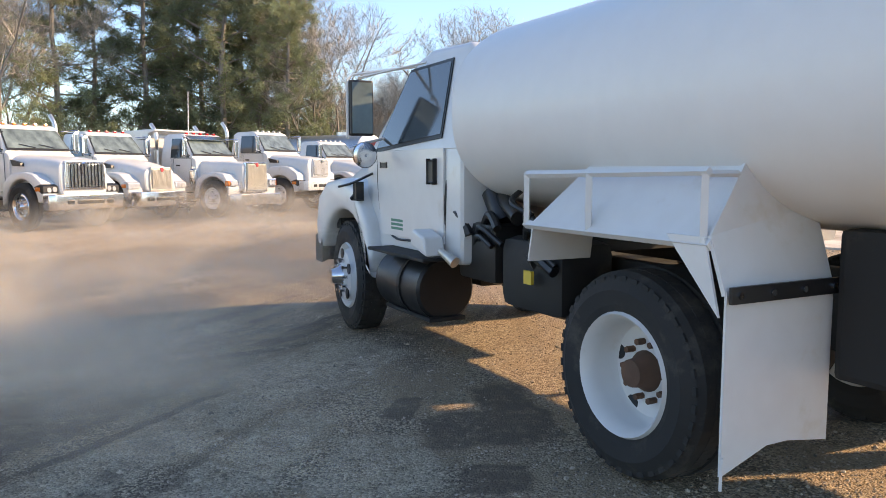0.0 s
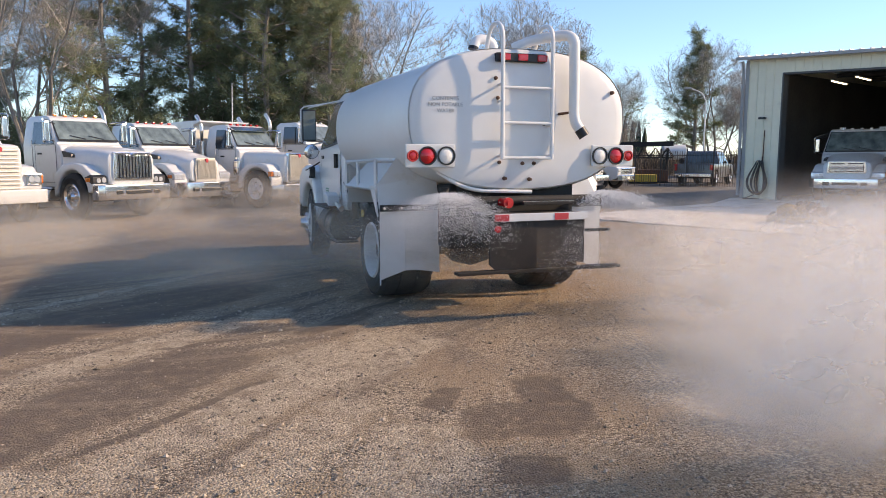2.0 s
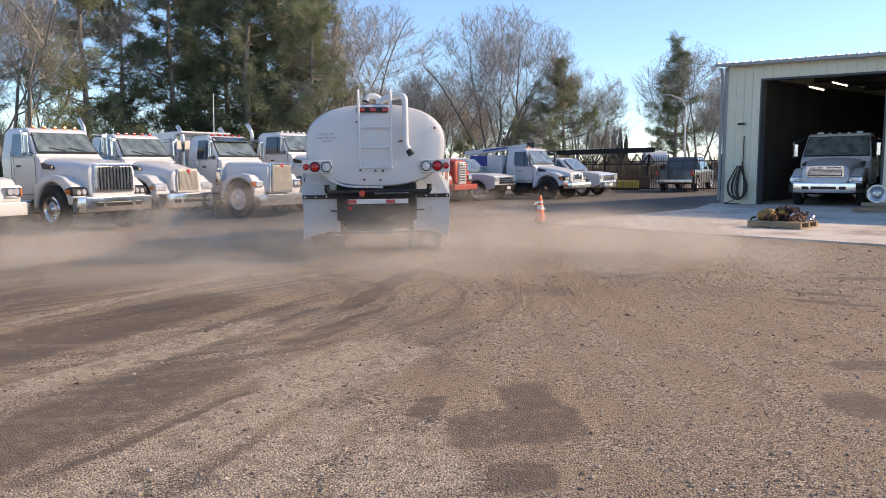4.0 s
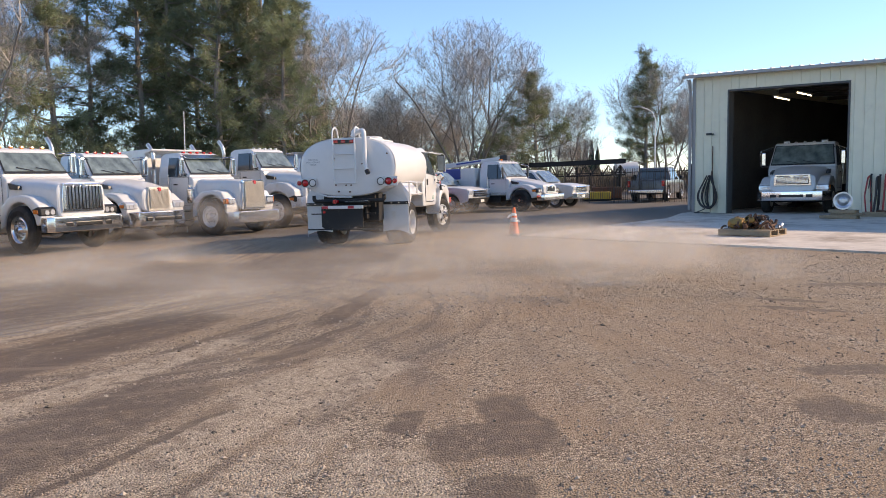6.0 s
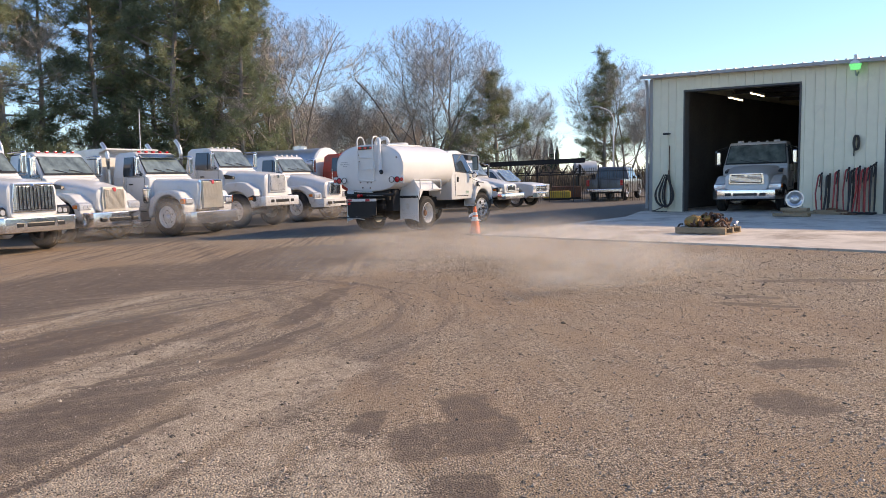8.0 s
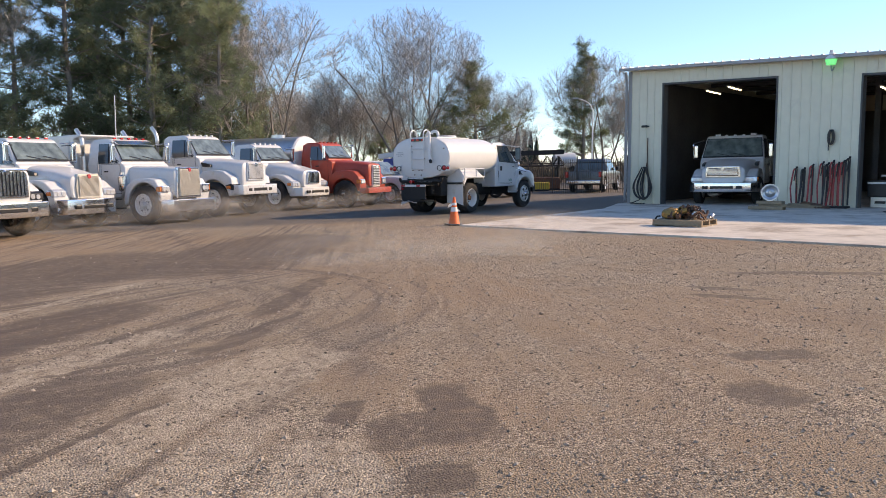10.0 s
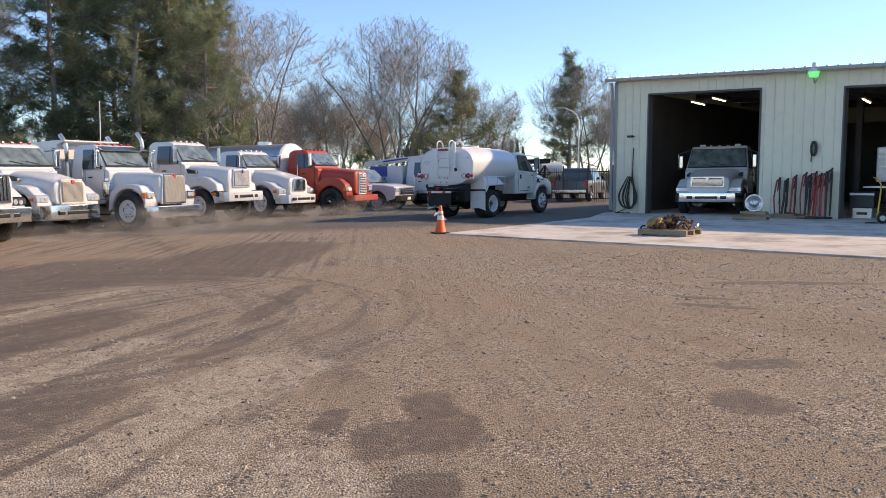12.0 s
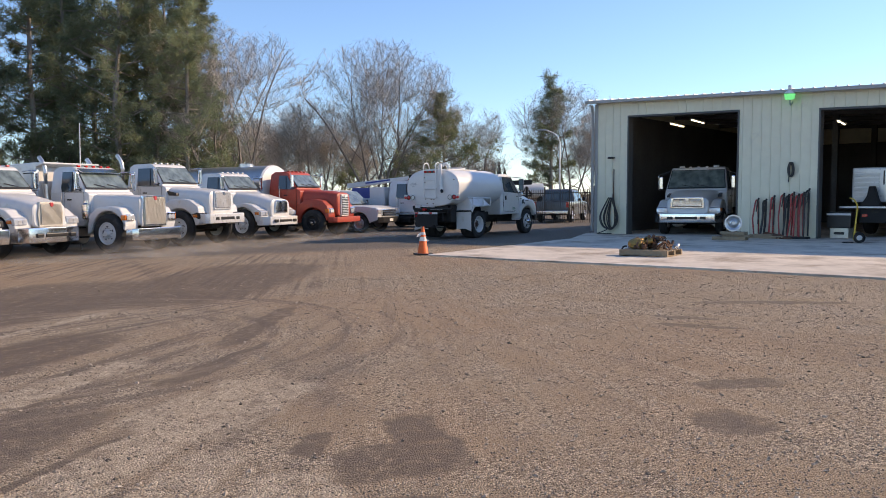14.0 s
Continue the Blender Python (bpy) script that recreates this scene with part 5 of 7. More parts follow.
# seconds, plan place of the rear axle, facing
DRIVE = [(0.0, 1.84, 4.03, 27.8), (0.4, 1.42, 4.95, 26.6), (0.8, 1.01, 5.85, 25.6), (1.2, 0.61, 6.78, 24.9), (1.8, 0.04, 8.10, 24.2), (2.4, -0.52, 9.42, 22.0), (3.2, -1.16, 11.45, 15.5),
         (4.4, -1.84, 14.83, 4.0), (5.0, -2.02, 16.35, -0.3), (5.6, -1.93, 17.70, -8.0), (6.2, -1.73, 18.95, -14.6), (6.8, -1.36, 20.34, -20.7), (7.4, -0.84, 21.63, -26.7), (8.0, -0.24, 22.85, -31.7), (8.6, 0.38, 23.85, -35.2),
         (9.6, 1.60, 25.30, -38.0), (10.8, 2.92, 26.72, -39.7), (11.6, 3.40, 27.36, -40.6), (12.4, 3.66, 27.8, -41.1), (13.2, 3.74, 28.0, -41.2), (14.0, 3.75, 28.02, -41.2)]


def drive(t):
    """Place, facing and way made at a time, smooth between the rows of DRIVE."""
    tt = [r[0] for r in DRIVE]
    i = max(0, min(len(tt) - 2, sum(1 for v in tt if v <= t) - 1))
    h = tt[i + 1] - tt[i]
    u = (t - tt[i]) / h
    out = []
    for k in (1, 2, 3):
        v = [r[k] for r in DRIVE]

        def slope(j):
            a_, b_ = max(0, j - 1), min(len(tt) - 1, j + 1)
            return (v[b_] - v[a_]) / (tt[b_] - tt[a_])
        out.append((2 * u ** 3 - 3 * u * u + 1) * v[i] + (u ** 3 - 2 * u * u + u) * h * slope(i) + (3 * u * u - 2 * u ** 3) * v[i + 1] + (u ** 3 - u * u) * h * slope(i + 1))
    return out


# ---- the other vehicles ----
def pickup(name, m, label, paint, dark=False):
    """A crew-cab pickup facing +y, the origin under the front axle."""
    pk = thing(name, m, label, "pickup truck", "parked pickups")
    wb, r = 3.6, 0.40

    def wid(u, v):
        return 0.98 if v < 1.15 else 0.98 - 0.2 * (v - 1.15) / 0.75
    body = [(0.92, 0.55), (0.95, 0.80), (0.90, 1.06), (0.3, 1.14), (-0.55, 1.16), (-4.75, 1.18), (-4.78, 0.6)]
    prof = body + [(-4.3, 0.5)] + wheel_arch(-wb, r, r + 0.09, 180, 0) + [(-0.8, 0.45)] + wheel_arch(0, r, r + 0.09, 180, 0)
    part("body", prism(B(), prof, -0.98, 0.98, 0.04), paint, pk, smooth=True)
    part("cab", prism(B(), [(-0.5, 1.13), (-1.25, 1.80), (-1.5, 1.88), (-2.75, 1.88), (-2.95, 1.8), (-3.05, 1.13)], 0, 0, 0.05, width=wid), paint, pk, smooth=True)
    part("bonnet", loft(B(), [(-0.6, 0.86, 0.9, 1.2, 5), (0.2, 0.84, 0.85, 1.19, 5), (0.75, 0.8, 0.8, 1.12, 5), (0.93, 0.74, 0.78, 1.04, 5)], 28), paint, pk, smooth=True)
    bm = pane(B(), [(-0.8, -0.55, 1.22), (0.8, -0.55, 1.22), (0.7, -1.17, 1.78), (-0.7, -1.17, 1.78)], 0.012)
    bmesh.ops.translate(bm, verts=bm.verts, vec=(0, 0.05, 0.045))
    part("windscreen", bm, GLASSB, pk)
    bm = pane(B(), [(0.7, -3.05, 1.25), (-0.7, -3.05, 1.25), (-0.62, -2.99, 1.75), (0.62, -2.99, 1.75)], 0.012)
    part("rear_window", bm, GLASS, pk)
    part("bed_floor", box(B(), -0.85, 0.85, -4.6, -3.15, 1.15, 1.19), BLACK, pk)
    for sx in (-1, 1):
        def sp(u, v):
            return Vector((sx * (wid(u, v) + 0.006), u, v))
        for q in ([sp(-0.78, 1.2), sp(-1.9, 1.2), sp(-1.9, 1.74), sp(-1.32, 1.74)], [sp(-1.98, 1.2), sp(-2.85, 1.2), sp(-2.75, 1.74), sp(-1.98, 1.74)]):
            part("side_window", pane(B(), q if sx < 0 else q[::-1], 0.01), GLASS, pk)
        part("mirror", box(B(), sx * 1.0, sx * 1.2, -0.95, -0.85, 1.2, 1.4, 0.03), BLACK, pk)
        part("headlight", box(B(), sx * 0.66, sx * 0.95, 0.72, 0.97, 0.82, 1.02, 0.04), LENSC, pk)
        part("tail_light", box(B(), sx * 0.84, sx * 0.985, -4.81, -4.7, 0.85, 1.15, 0.02), LENSR, pk)
    gr = part("grille", box(B(), -0.62, 0.62, 0.92, 0.985, 0.72, 1.02, 0.03), CHROME, pk)
    for z in (0.79, 0.87, 0.95):
        part("grille_bar", box(B(), -0.54, 0.54, 0.98, 1.0, z - 0.022, z + 0.022, 0.005), BLACK, gr)
    part("front_bumper", prism(B(), [(-0.98, 0.6), (-0.95, 0.95), (-0.7, 1.08), (0.7, 1.08), (0.95, 0.95), (0.98, 0.6)], 0.42, 0.68, 0.03, axis="z"), BLACK if not dark else CHROME, pk)
    part("number_plate", box(B(), -0.15, 0.15, 1.075, 1.09, 0.48, 0.6), CONEW, pk)
    part("rear_bumper", box(B(), -0.95, 0.95, -4.95, -4.75, 0.5, 0.68, 0.03), CHROME, pk)
    w = make_wheel("wheel", r, 0.26, STEEL, 0.04, pk, pose(0.86, 0, r), holes=6, nuts=0, rimr=0.64)
    for x, y in ((-0.86, 0), (-0.86, -wb), (0.86, -wb)):
        copy_part(w, pk, pose(x, y, r) @ (FLIP if x < 0 else Matrix()))
    return pk


pickup("pickup_truck", at_wheel(0.35, 33.6, -32, 1, 1.0), "silver-white crew-cab pickup with a black front bumper", WHITE)
pickup("pickup_truck", at_wheel(14.15, 45.2, 62, 1, 1.0), "dark grey pickup parked behind the steel fence", DARKP, True)
pickup("pickup_truck", at_wheel(5.5, 37.4, -34, 1, 1.0), "white pickup with a chrome grille beside the crane truck", WHITE, True)

# service truck with a small crane
gm = truck("crane_truck", at_wheel(3.5, 34.2, -34, 1, 1.08), "white service truck with a folded crane and tool lockers",
           dict(grille=("h", 0.40, 0.82, 1.12, BLACK), grille_frame=CHROME, bars=3, hood_top=1.5, hood_front=1.2, nose=0.95, hood_w=0.66, bumper=("box", CHROME, 1.1, 0.48, 0.74), slots=False, lights="dark", rear="frame", roof=2.28,
                belt=1.48, fender_top=1.18, rim=FRAME, roof_lights=WHITE, wheelbase=4.2, mirror=BLACK, vent=True, fuel=FRAME))
for x0, x1 in ((0.55, 1.12), (-1.12, -0.55)):
    lk = part("tool_locker", box(B(), x0, x1, -5.4, -2.3, 0.85, 1.5, 0.02), WHITE, gm)
    for k in range(3):
        part("locker_door", box(B(), 1.115 if x0 > 0 else -1.13, 1.13 if x0 > 0 else -1.115, -5.3 + k, -4.36 + k, 0.9, 1.45, 0.01), WHITE, lk)
part("tall_locker", box(B(), 0.5, 1.125, -3.1, -2.3, 0.85, 2.0, 0.02), WHITE, gm)
part("bed", box(B(), -0.6, 0.6, -5.4, -2.3, 0.85, 1.0), FRAME, gm)
part("crane_base", cyl(B(), (-0.6, -5.0, 1.4), (-0.6, -5.0, 2.1), 0.16), WHITE, gm)
bo = part("crane_boom", prism(B(), [(-5.3, 2.0), (-1.7, 2.35), (-1.7, 2.52), (-5.3, 2.24)], -0.5, -0.25, 0.02), WHITE, gm, "white crane boom lying over the body")
part("boom_stripe", pane(B(), [(-0.245, -4.2, 2.2), (-0.245, -2.8, 2.33), (-0.245, -2.8, 2.4), (-0.245, -4.2, 2.27)], 0.004), DECALBL, bo)
part("boom_head", box(B(), -0.55, -0.2, -1.75, -1.35, 2.25, 2.58, 0.05), BLACK, gm)
part("welder", box(B(), 0.0, 0.5, -4.5, -3.2, 1.4, 2.0, 0.04), DECALBL, gm, "dark blue welder box on the body")
part("beacon", cyl(B(), (0.3, -1.4, 2.28), (0.3, -1.4, 2.38), 0.09), LENSA, gm)

# truck in the first bay
truck("shop_truck", on_ground(12.35, 26.6, -125 - 90), "white truck with a chrome grille inside the open bay",
      dict(grille=("h", 0.58, 0.98, 1.36, CHROME), bars=6, hood_top=1.64, hood_front=1.40, nose=0.95, hood_w=0.74, hood_power=4, cab_w=1.1, bumper=("round", CHROME, 1.16, 0.48, 0.80), lights="clear", vent=True, rear="box", roof=2.48, belt=1.62, fender_top=1.26,
           mirror=CHROME, roof_lights=WHITE))
st = thing("beacon_pair", on_ground(12.35, 26.6, -125 - 90), "two square amber work lights on the cab roof", "lamp")
for x in (-0.62, 0.62):
    bc = part("beacon", box(B(), x - 0.12, x + 0.12, -1.5, -1.35, 2.42, 2.56, 0.02), BLACK, st)
    part("lens", box(B(), x - 0.1, x + 0.1, -1.36, -1.34, 2.45, 2.54, 0.01), CONEW, bc)

# service body in the second bay
sv = thing("service_truck", BM @ pose(9.5, 1.7, 0.12), "white service body with louvred drawers, backed into the bay", "truck")
bd = part("body", box(B(), -1.05, 1.3, 0, 3.5, 1.05, 2.15, 0.05), SILVER, sv)
for k in range(6):
    part("louvre", box(B(), -0.98, -0.25, -0.03, 0.01, 1.12 + k * 0.15, 1.22 + k * 0.15, 0.008), WHITE, bd)
part("dark_window", box(B(), -0.15, 1.2, -0.02, 0.01, 1.6, 2.05, 0.01), BLACK, bd)
for k in range(8):
    part("window_bar", box(B(), -0.1 + k * 0.17, -0.075 + k * 0.17, -0.04, -0.015, 1.6, 2.05), STEEL, bd)
part("deck", box(B(), -1.25, 1.4, -0.55, 3.5, 0.86, 0.92, 0.01), SILVER, sv)
part("chassis", box(B(), -0.7, 0.9, -0.4, 3.5, 0.4, 0.86, 0.02), FRAME, sv)
for x in (-0.55, 0.75):
    part("tail_light", box(B(), x - 0.08, x + 0.08, -0.42, -0.38, 0.58, 0.68, 0.01), LENSR, sv)
part("vice", prism(B(), [(-0.7, 0.92), (-0.1, 0.92), (-0.2, 1.2), (-0.3, 1.55), (-0.45, 1.55), (-0.5, 1.25)], -0.45, -0.2, 0.03, axis="y"), FRAME, sv)
part("hose_loop", tube(B(), bend([(0.2, -0.2, 0.95), (0.1, -0.2, 1.4), (0.5, -0.2, 1.7), (0.9, -0.2, 1.5)], 0.25, 6), 0.03), HOSEK, sv)
for x in (-0.75, 0.95):
    wv = make_wheel("wheel", 0.48, 0.3, FRAME, 0.05, sv, pose(x, 1.2, 0.48), nuts=0)
tb = thing("tool_chest", BM @ pose(8.36, 0.7, 0.02), "black tool chest with a striped lid in the bay", "tool chest")
part("chest", box(B(), -0.35, 0.35, 0, 0.5, 0.35, 0.85, 0.02), BLACK, tb)
part("stripe", box(B(), -0.35, 0.35, -0.012, 0.0, 0.74, 0.8), CONEW, tb)
part("crate", box(B(), -0.22, 0.32, -0.1, 0.4, 0.02, 0.34, 0.01), BEIGE, tb)
part("crate_slot", box(B(), -0.1, 0.2, -0.11, -0.1, 0.14, 0.22), BLACK, tb)

# ---- things on the apron ----
pa = thing("pallet", upright(7.08, 17.45, -43, 0.04), "weathered wooden pallet heaped with metal fittings", "pallet")
for k in range(7):
    part("plank", box(B(), -0.58, 0.58, -0.52 + k * 0.155, -0.42 + k * 0.155, 0.12, 0.14, 0.003), WOOD, pa)
for y in (-0.47, 0, 0.47):
    part("runner", box(B(), -0.58, 0.58, y - 0.045, y + 0.045, 0.02, 0.12, 0.003), WOOD, pa)
for k in (0, 3, 6):
    part("bottom_plank", box(B(), -0.58 + k * 0.177, -0.48 + k * 0.177, -0.52, 0.52, 0, 0.02), WOOD, pa)
random.seed(3)
hp = thing("scrap_heap", upright(7.08, 17.45, -43, 0.185), "heap of brass fittings, chains and couplings on the pallet", "scrap metal")
for k in range(70):
    x, y = random.gauss(0.0, 0.25), random.gauss(0, 0.22)
    x, y = max(-0.5, min(0.5, x)), max(-0.42, min(0.42, y))
    z = max(0, 0.22 * (1 - (x / 0.6) ** 2) * (1 - (y / 0.5) ** 2)) * random.random()
    r = random.uniform(0.035, 0.075)
    q = Euler([random.uniform(0, 6) for _ in range(3)]).to_matrix().to_4x4()
    mt = random.choice([RUST, RUST, FRAME, BRASS, STEEL, RUST])
    kind = random.random()
    bm = B()
    if kind < 0.4:
        lathe(bm, [(-r, r * 0.9), (-r, r * 0.6), (r, r * 0.6), (r, r * 0.9), (r * 0.6, r), (-r * 0.6, r), (-r, r * 0.9)], 12)
    elif kind < 0.75:
        tube(bm, [(r * 1.6 * math.cos(t * math.tau / 10), r * 1.2 * math.sin(t * math.tau / 10), 0) for t in range(11)], r * 0.3, 6)
    else:
        tube(bm, bend([(-2 * r, 0, 0), (0, 0, r), (1.5 * r, r, 0)], r, 4), r * 0.5, 8)
    part("fitting", bm, mt, hp, smooth=True).matrix_basis = Matrix.Translation((x, y, z + r * 0.8)) @ q
bm = bmesh.new()
bmesh.ops.create_icosphere(bm, subdivisions=3, radius=0.2)
for v in bm.verts:
    v.co = Vector((v.co.x * 1.1, v.co.y * 0.9, v.co.z * 0.7)) * (1 + 0.16 * noise.noise(v.co * 9))
part("brass_casting", bm, BRASS, hp, "dull yellow brass casting").matrix_basis = pose(-0.3, -0.1, 0.12)
bm = B()
for k in range(26):
    c = Vector((random.gauss(0.08, 0.12), random.gauss(0.05, 0.12), 0.12 + 0.16 * random.random()))
    q = Euler([random.uniform(0, 6) for _ in range(3)])
    tube(bm, [c + (q.to_matrix() @ Vector((0.06 * math.cos(t * math.tau / 8), 0.035 * math.sin(t * math.tau / 8), 0))) for t in range(9)], 0.012, 5)
tagged(part("chain", bm, FRAME, hp, "heap of dark chain links"), kind="stuff")

wb_ = thing("spare_wheel", upright(11.75, 22.45, -28, 0.3), "bare steel wheel rim standing on wooden blocks", "wheel")
part("rim", lathe(B(), [(-0.1, 0.22), (-0.1, 0.26), (-0.07, 0.26), (-0.05, 0.22), (0.05, 0.22), (0.07, 0.26), (0.1, 0.26), (0.1, 0.22)], 28, "y"), STEEL, wb_, smooth=True).matrix_basis = pose(0, 0, 0.26)
part("disc", lathe(B(), [(-0.06, 0.22), (-0.02, 0.15), (-0.05, 0.12), (-0.07, 0.06), (-0.03, 0.05), (-0.03, 0.0)], 28, "y"), STEEL, wb_, smooth=True).matrix_basis = pose(0, 0, 0.26)
part("disc_back", lathe(B(), [(0.02, 0.22), (0.02, 0.0)], 28, "y"), BLACK, wb_).matrix_basis = pose(0, 0, 0.26)
sb = thing("timber_stack", upright(11.75, 22.45, -46, 0.04), "short stack of old timber blocks under the wheel", "timber")
for x0, x1, z0, z1, y in ((-0.6, 0.42, 0.0, 0.1, 0), (-0.3, 0.55, 0.1, 0.17, 0.03), (-0.35, 0.4, 0.17, 0.26, -0.02)):
    part("block", box(B(), x0, x1, y - 0.16, y + 0.16, z0, z1, 0.008), WOOD, sb)
pb = thing("timber_stack", BM @ pose(6.35, -0.5, 0.01), "flat boards lying at the foot of the wall", "timber")
for k, (x0, x1, z) in enumerate(((-0.9, 0.75, 0.0), (-0.85, 0.8, 0.05), (-0.2, 0.45, 0.1))):
    part("board", box(B(), x0, x1, -0.2, 0.15, z, z + 0.05, 0.005), WOOD, pb)
# suction hoses on two racks
random.seed(8)
for rack, s0, n, h in ((0, 6.05, 3, 1.36), (1, 6.85, 6, 1.52)):
    rk = thing("hose_rack", BM @ pose(s0, -0.1, 0.02), "rack of faded red and dark hoses leaning on the wall", "hose rack", "hose racks")
    for k in range(n):
        x = 0.06 + k * (0.9 if rack else 0.75) / n
        hh = h + random.uniform(-0.16, 0.03)
        lean = random.uniform(-0.05, 0.05)
        part("red_hose", tube(B(), bend([(x + lean, -0.30, 0.0), (x - lean, -0.22, hh * 0.5), (x, -0.12, hh - 0.06), (x + 0.03, -0.06, hh), (x + 0.06, -0.05, hh - 0.2), (x + 0.07 + lean, -0.12, 0.1)], 0.05, 4), random.uniform(0.022, 0.034), 8), HOSEK if k % 4 == 1 else HOSER, rk, "faded hose hung over the rack", smooth=True)
        part("dark_hose", tube(B(), bend([(x + 0.1, -0.15, 0.3 + 0.2 * random.random()), (x + 0.11, -0.12, hh - 0.02), (x + 0.06, -0.08, hh + 0.02), (x + 0.03, -0.13, hh - 0.4)], 0.05, 4), 0.018, 6), HOSEK, rk)
        part("coupling", cyl(B(), (x + 0.1, -0.13, hh), (x + 0.1, -0.12, hh + 0.05), 0.03, seg=10), FRAME, rk)
    part("base", box(B(), -0.05, 0.95 if rack else 0.8, -0.42, -0.05, 0.0, 0.08, 0.02), FRAME, rk)
bm = B()
for k in range(5):
    tube(bm, bend([(0.1 + 0.12 * k, -0.45, 0.03), (0.3 + 0.1 * k, -0.3, 0.22 - 0.02 * k), (0.55 + 0.08 * k, -0.4, 0.05), (0.7 + 0.1 * k, -0.5, 0.03)], 0.15, 5), 0.035, 7)
hp2 = thing("hose_pile", BM @ pose(6.3, -0.2, 0.02), "slack brown hose heaped under the racks", "hose")
part("hose", bm, RUST, hp2, smooth=True)

hd = thing("hand_truck", upright(14.05, 20.0, -124, 0.04), "yellow two-wheeled hand truck standing on the concrete", "hand truck")
for x in (-0.15, 0.15):
    part("upright", tube(B(), bend([(x, 0, 0.08), (x, 0.08, 1.05), (x, -0.02, 1.22)], 0.1), 0.018, 8), YELLOW, hd, smooth=True)
for z in (0.3, 0.65, 0.95):
    part("crossbar", cyl(B(), (-0.15, 0.05, z), (0.15, 0.05, z), 0.014), YELLOW, hd)
part("handle", tube(B(), bend([(-0.15, -0.02, 1.22), (-0.1, -0.12, 1.26), (0.1, -0.12, 1.26), (0.15, -0.02, 1.22)], 0.06), 0.016, 8), YELLOW, hd, smooth=True)
part("toe_plate", box(B(), -0.2, 0.2, -0.28, 0.0, 0.0, 0.015), FRAME, hd)
wv = make_wheel("wheel", 0.15, 0.07, CONEW, 0.02, hd, pose(0.2, 0.14, 0.15), holes=0, nuts=0, rimr=0.5)
copy_part(wv, hd, pose(-0.2, 0.14, 0.15) @ FLIP)

co = thing("traffic_cone", upright(1.85, 19.7, 15, 0.0), "scuffed orange traffic cone with torn white collars", "traffic cone")
part("base", box(B(), -0.2, 0.2, -0.2, 0.2, 0.0, 0.045, 0.015), BLACK, co)
part("cone", lathe(B(), [(0.04, 0.155), (0.06, 0.14), (0.72, 0.032), (0.73, 0.025), (0.73, 0.0)], 28, "z"), ORANGE, co, smooth=True)
part("collar", lathe(B(), [(0.36, 0.096), (0.47, 0.078), (0.47, 0.074), (0.36, 0.092)], 28, "z"), CONEW, co, smooth=True)
part("collar", lathe(B(), [(0.52, 0.07), (0.585, 0.059), (0.585, 0.055), (0.52, 0.066)], 28, "z"), CONEW, co, smooth=True)
part("torn_flap", pane(B(), [(-0.07, -0.03, 0.5), (-0.2, -0.05, 0.46), (-0.16, -0.05, 0.54), (-0.06, -0.03, 0.58)], 0.004), CONEW, co)
part("torn_flap", pane(B(), [(0.09, -0.03, 0.42), (0.15, -0.05, 0.37), (0.12, -0.04, 0.34), (0.08, -0.03, 0.38)], 0.004), CONEW, co)

# ---- fence and yard beyond ----
fn = thing("steel_fence", Matrix(), "dark steel picket fence with posts along the yard's edge", "fence")
f0, f1 = Vector((5.6, 43.2)), Vector((13.2, 40.6))
npk = 66
for k in range(npk + 1):
    p = f0.lerp(f1, k / npk)
    z = gz(p.x, p.y)
    big = k % 11 == 0
    part("post" if big else "picket", box(B(), p.x - (0.035 if big else 0.010), p.x + (0.035 if big else 0.010), p.y - 0.014, p.y + 0.014, z, z + (2.0 if big else 1.85)), FENCEM, fn)
for h in (0.2, 1.65):
    part("rail", tube(B(), [(f0.x, f0.y, gz(*f0) + h), (f1.x, f1.y, gz(*f1) + h)], 0.022, 4), FRAME, fn)
cv = thing("conveyor", upright(8.8, 51.0, -8), "dark steel lattice conveyor on legs behind the fence", "conveyor")
for y in (-0.4, 0.4):
    part("side_beam", prism(B(), [(-3.6, 2.12), (3.3, 2.32), (3.3, 2.62), (-3.6, 2.42)], y - 0.03, y + 0.03, axis="y"), FRAME, cv)
    part("bottom_chord", tube(B(), [(-3.4, y, 1.5), (3.3, y, 1.58)], 0.05, 4), FRAME, cv)
    for k in range(9):
        x = -3.4 + k * 0.75
        part("brace", tube(B(), [(x, y, 1.5 + 0.01 * k), (x + 0.37, y, 2.2), (x + 0.75, y, 1.52 + 0.01 * k)], 0.035, 4), FRAME, cv)
    for x in (-3.0, 0.2, 3.0):
        part("leg", tube(B(), [(x, y, 0), (x, y, 2.15)], 0.05, 4), FRAME, cv)
wt = thing("storage_tank", upright(12.6, 52.5, 0), "white horizontal storage tank behind the fence", "tank")
part("shell", lathe(B(), [(-0.85, 0.0), (-0.83, 0.3), (-0.72, 0.5), (0.72, 0.5), (0.83, 0.3), (0.85, 0.0)], 24), WHITE, wt, smooth=True).matrix_basis = pose(0, 0, 1.9)
part("cradle", box(box(B(), -0.6, -0.45, -0.4, 0.4, 0, 1.5), 0.45, 0.6, -0.4, 0.4, 0, 1.5), FRAME, wt)
for x, y, w, h, mt in ((7.2, 48.5, 2.2, 1.0, WHITE), (10.2, 47.5, 1.8, 0.8, RUST), (9.3, 46.0, 1.6, 0.55, YELLOW)):
    jb = thing("equipment_box", upright(x, y, -10), "stored yard equipment behind the fence", "equipment")
    part("case", box(B(), -w / 2, w / 2, -0.5, 0.5, 0.12, h, 0.05), mt, jb)
    part("skid", box(B(), -w / 2, w / 2, -0.4, 0.4, 0, 0.12), FRAME, jb)
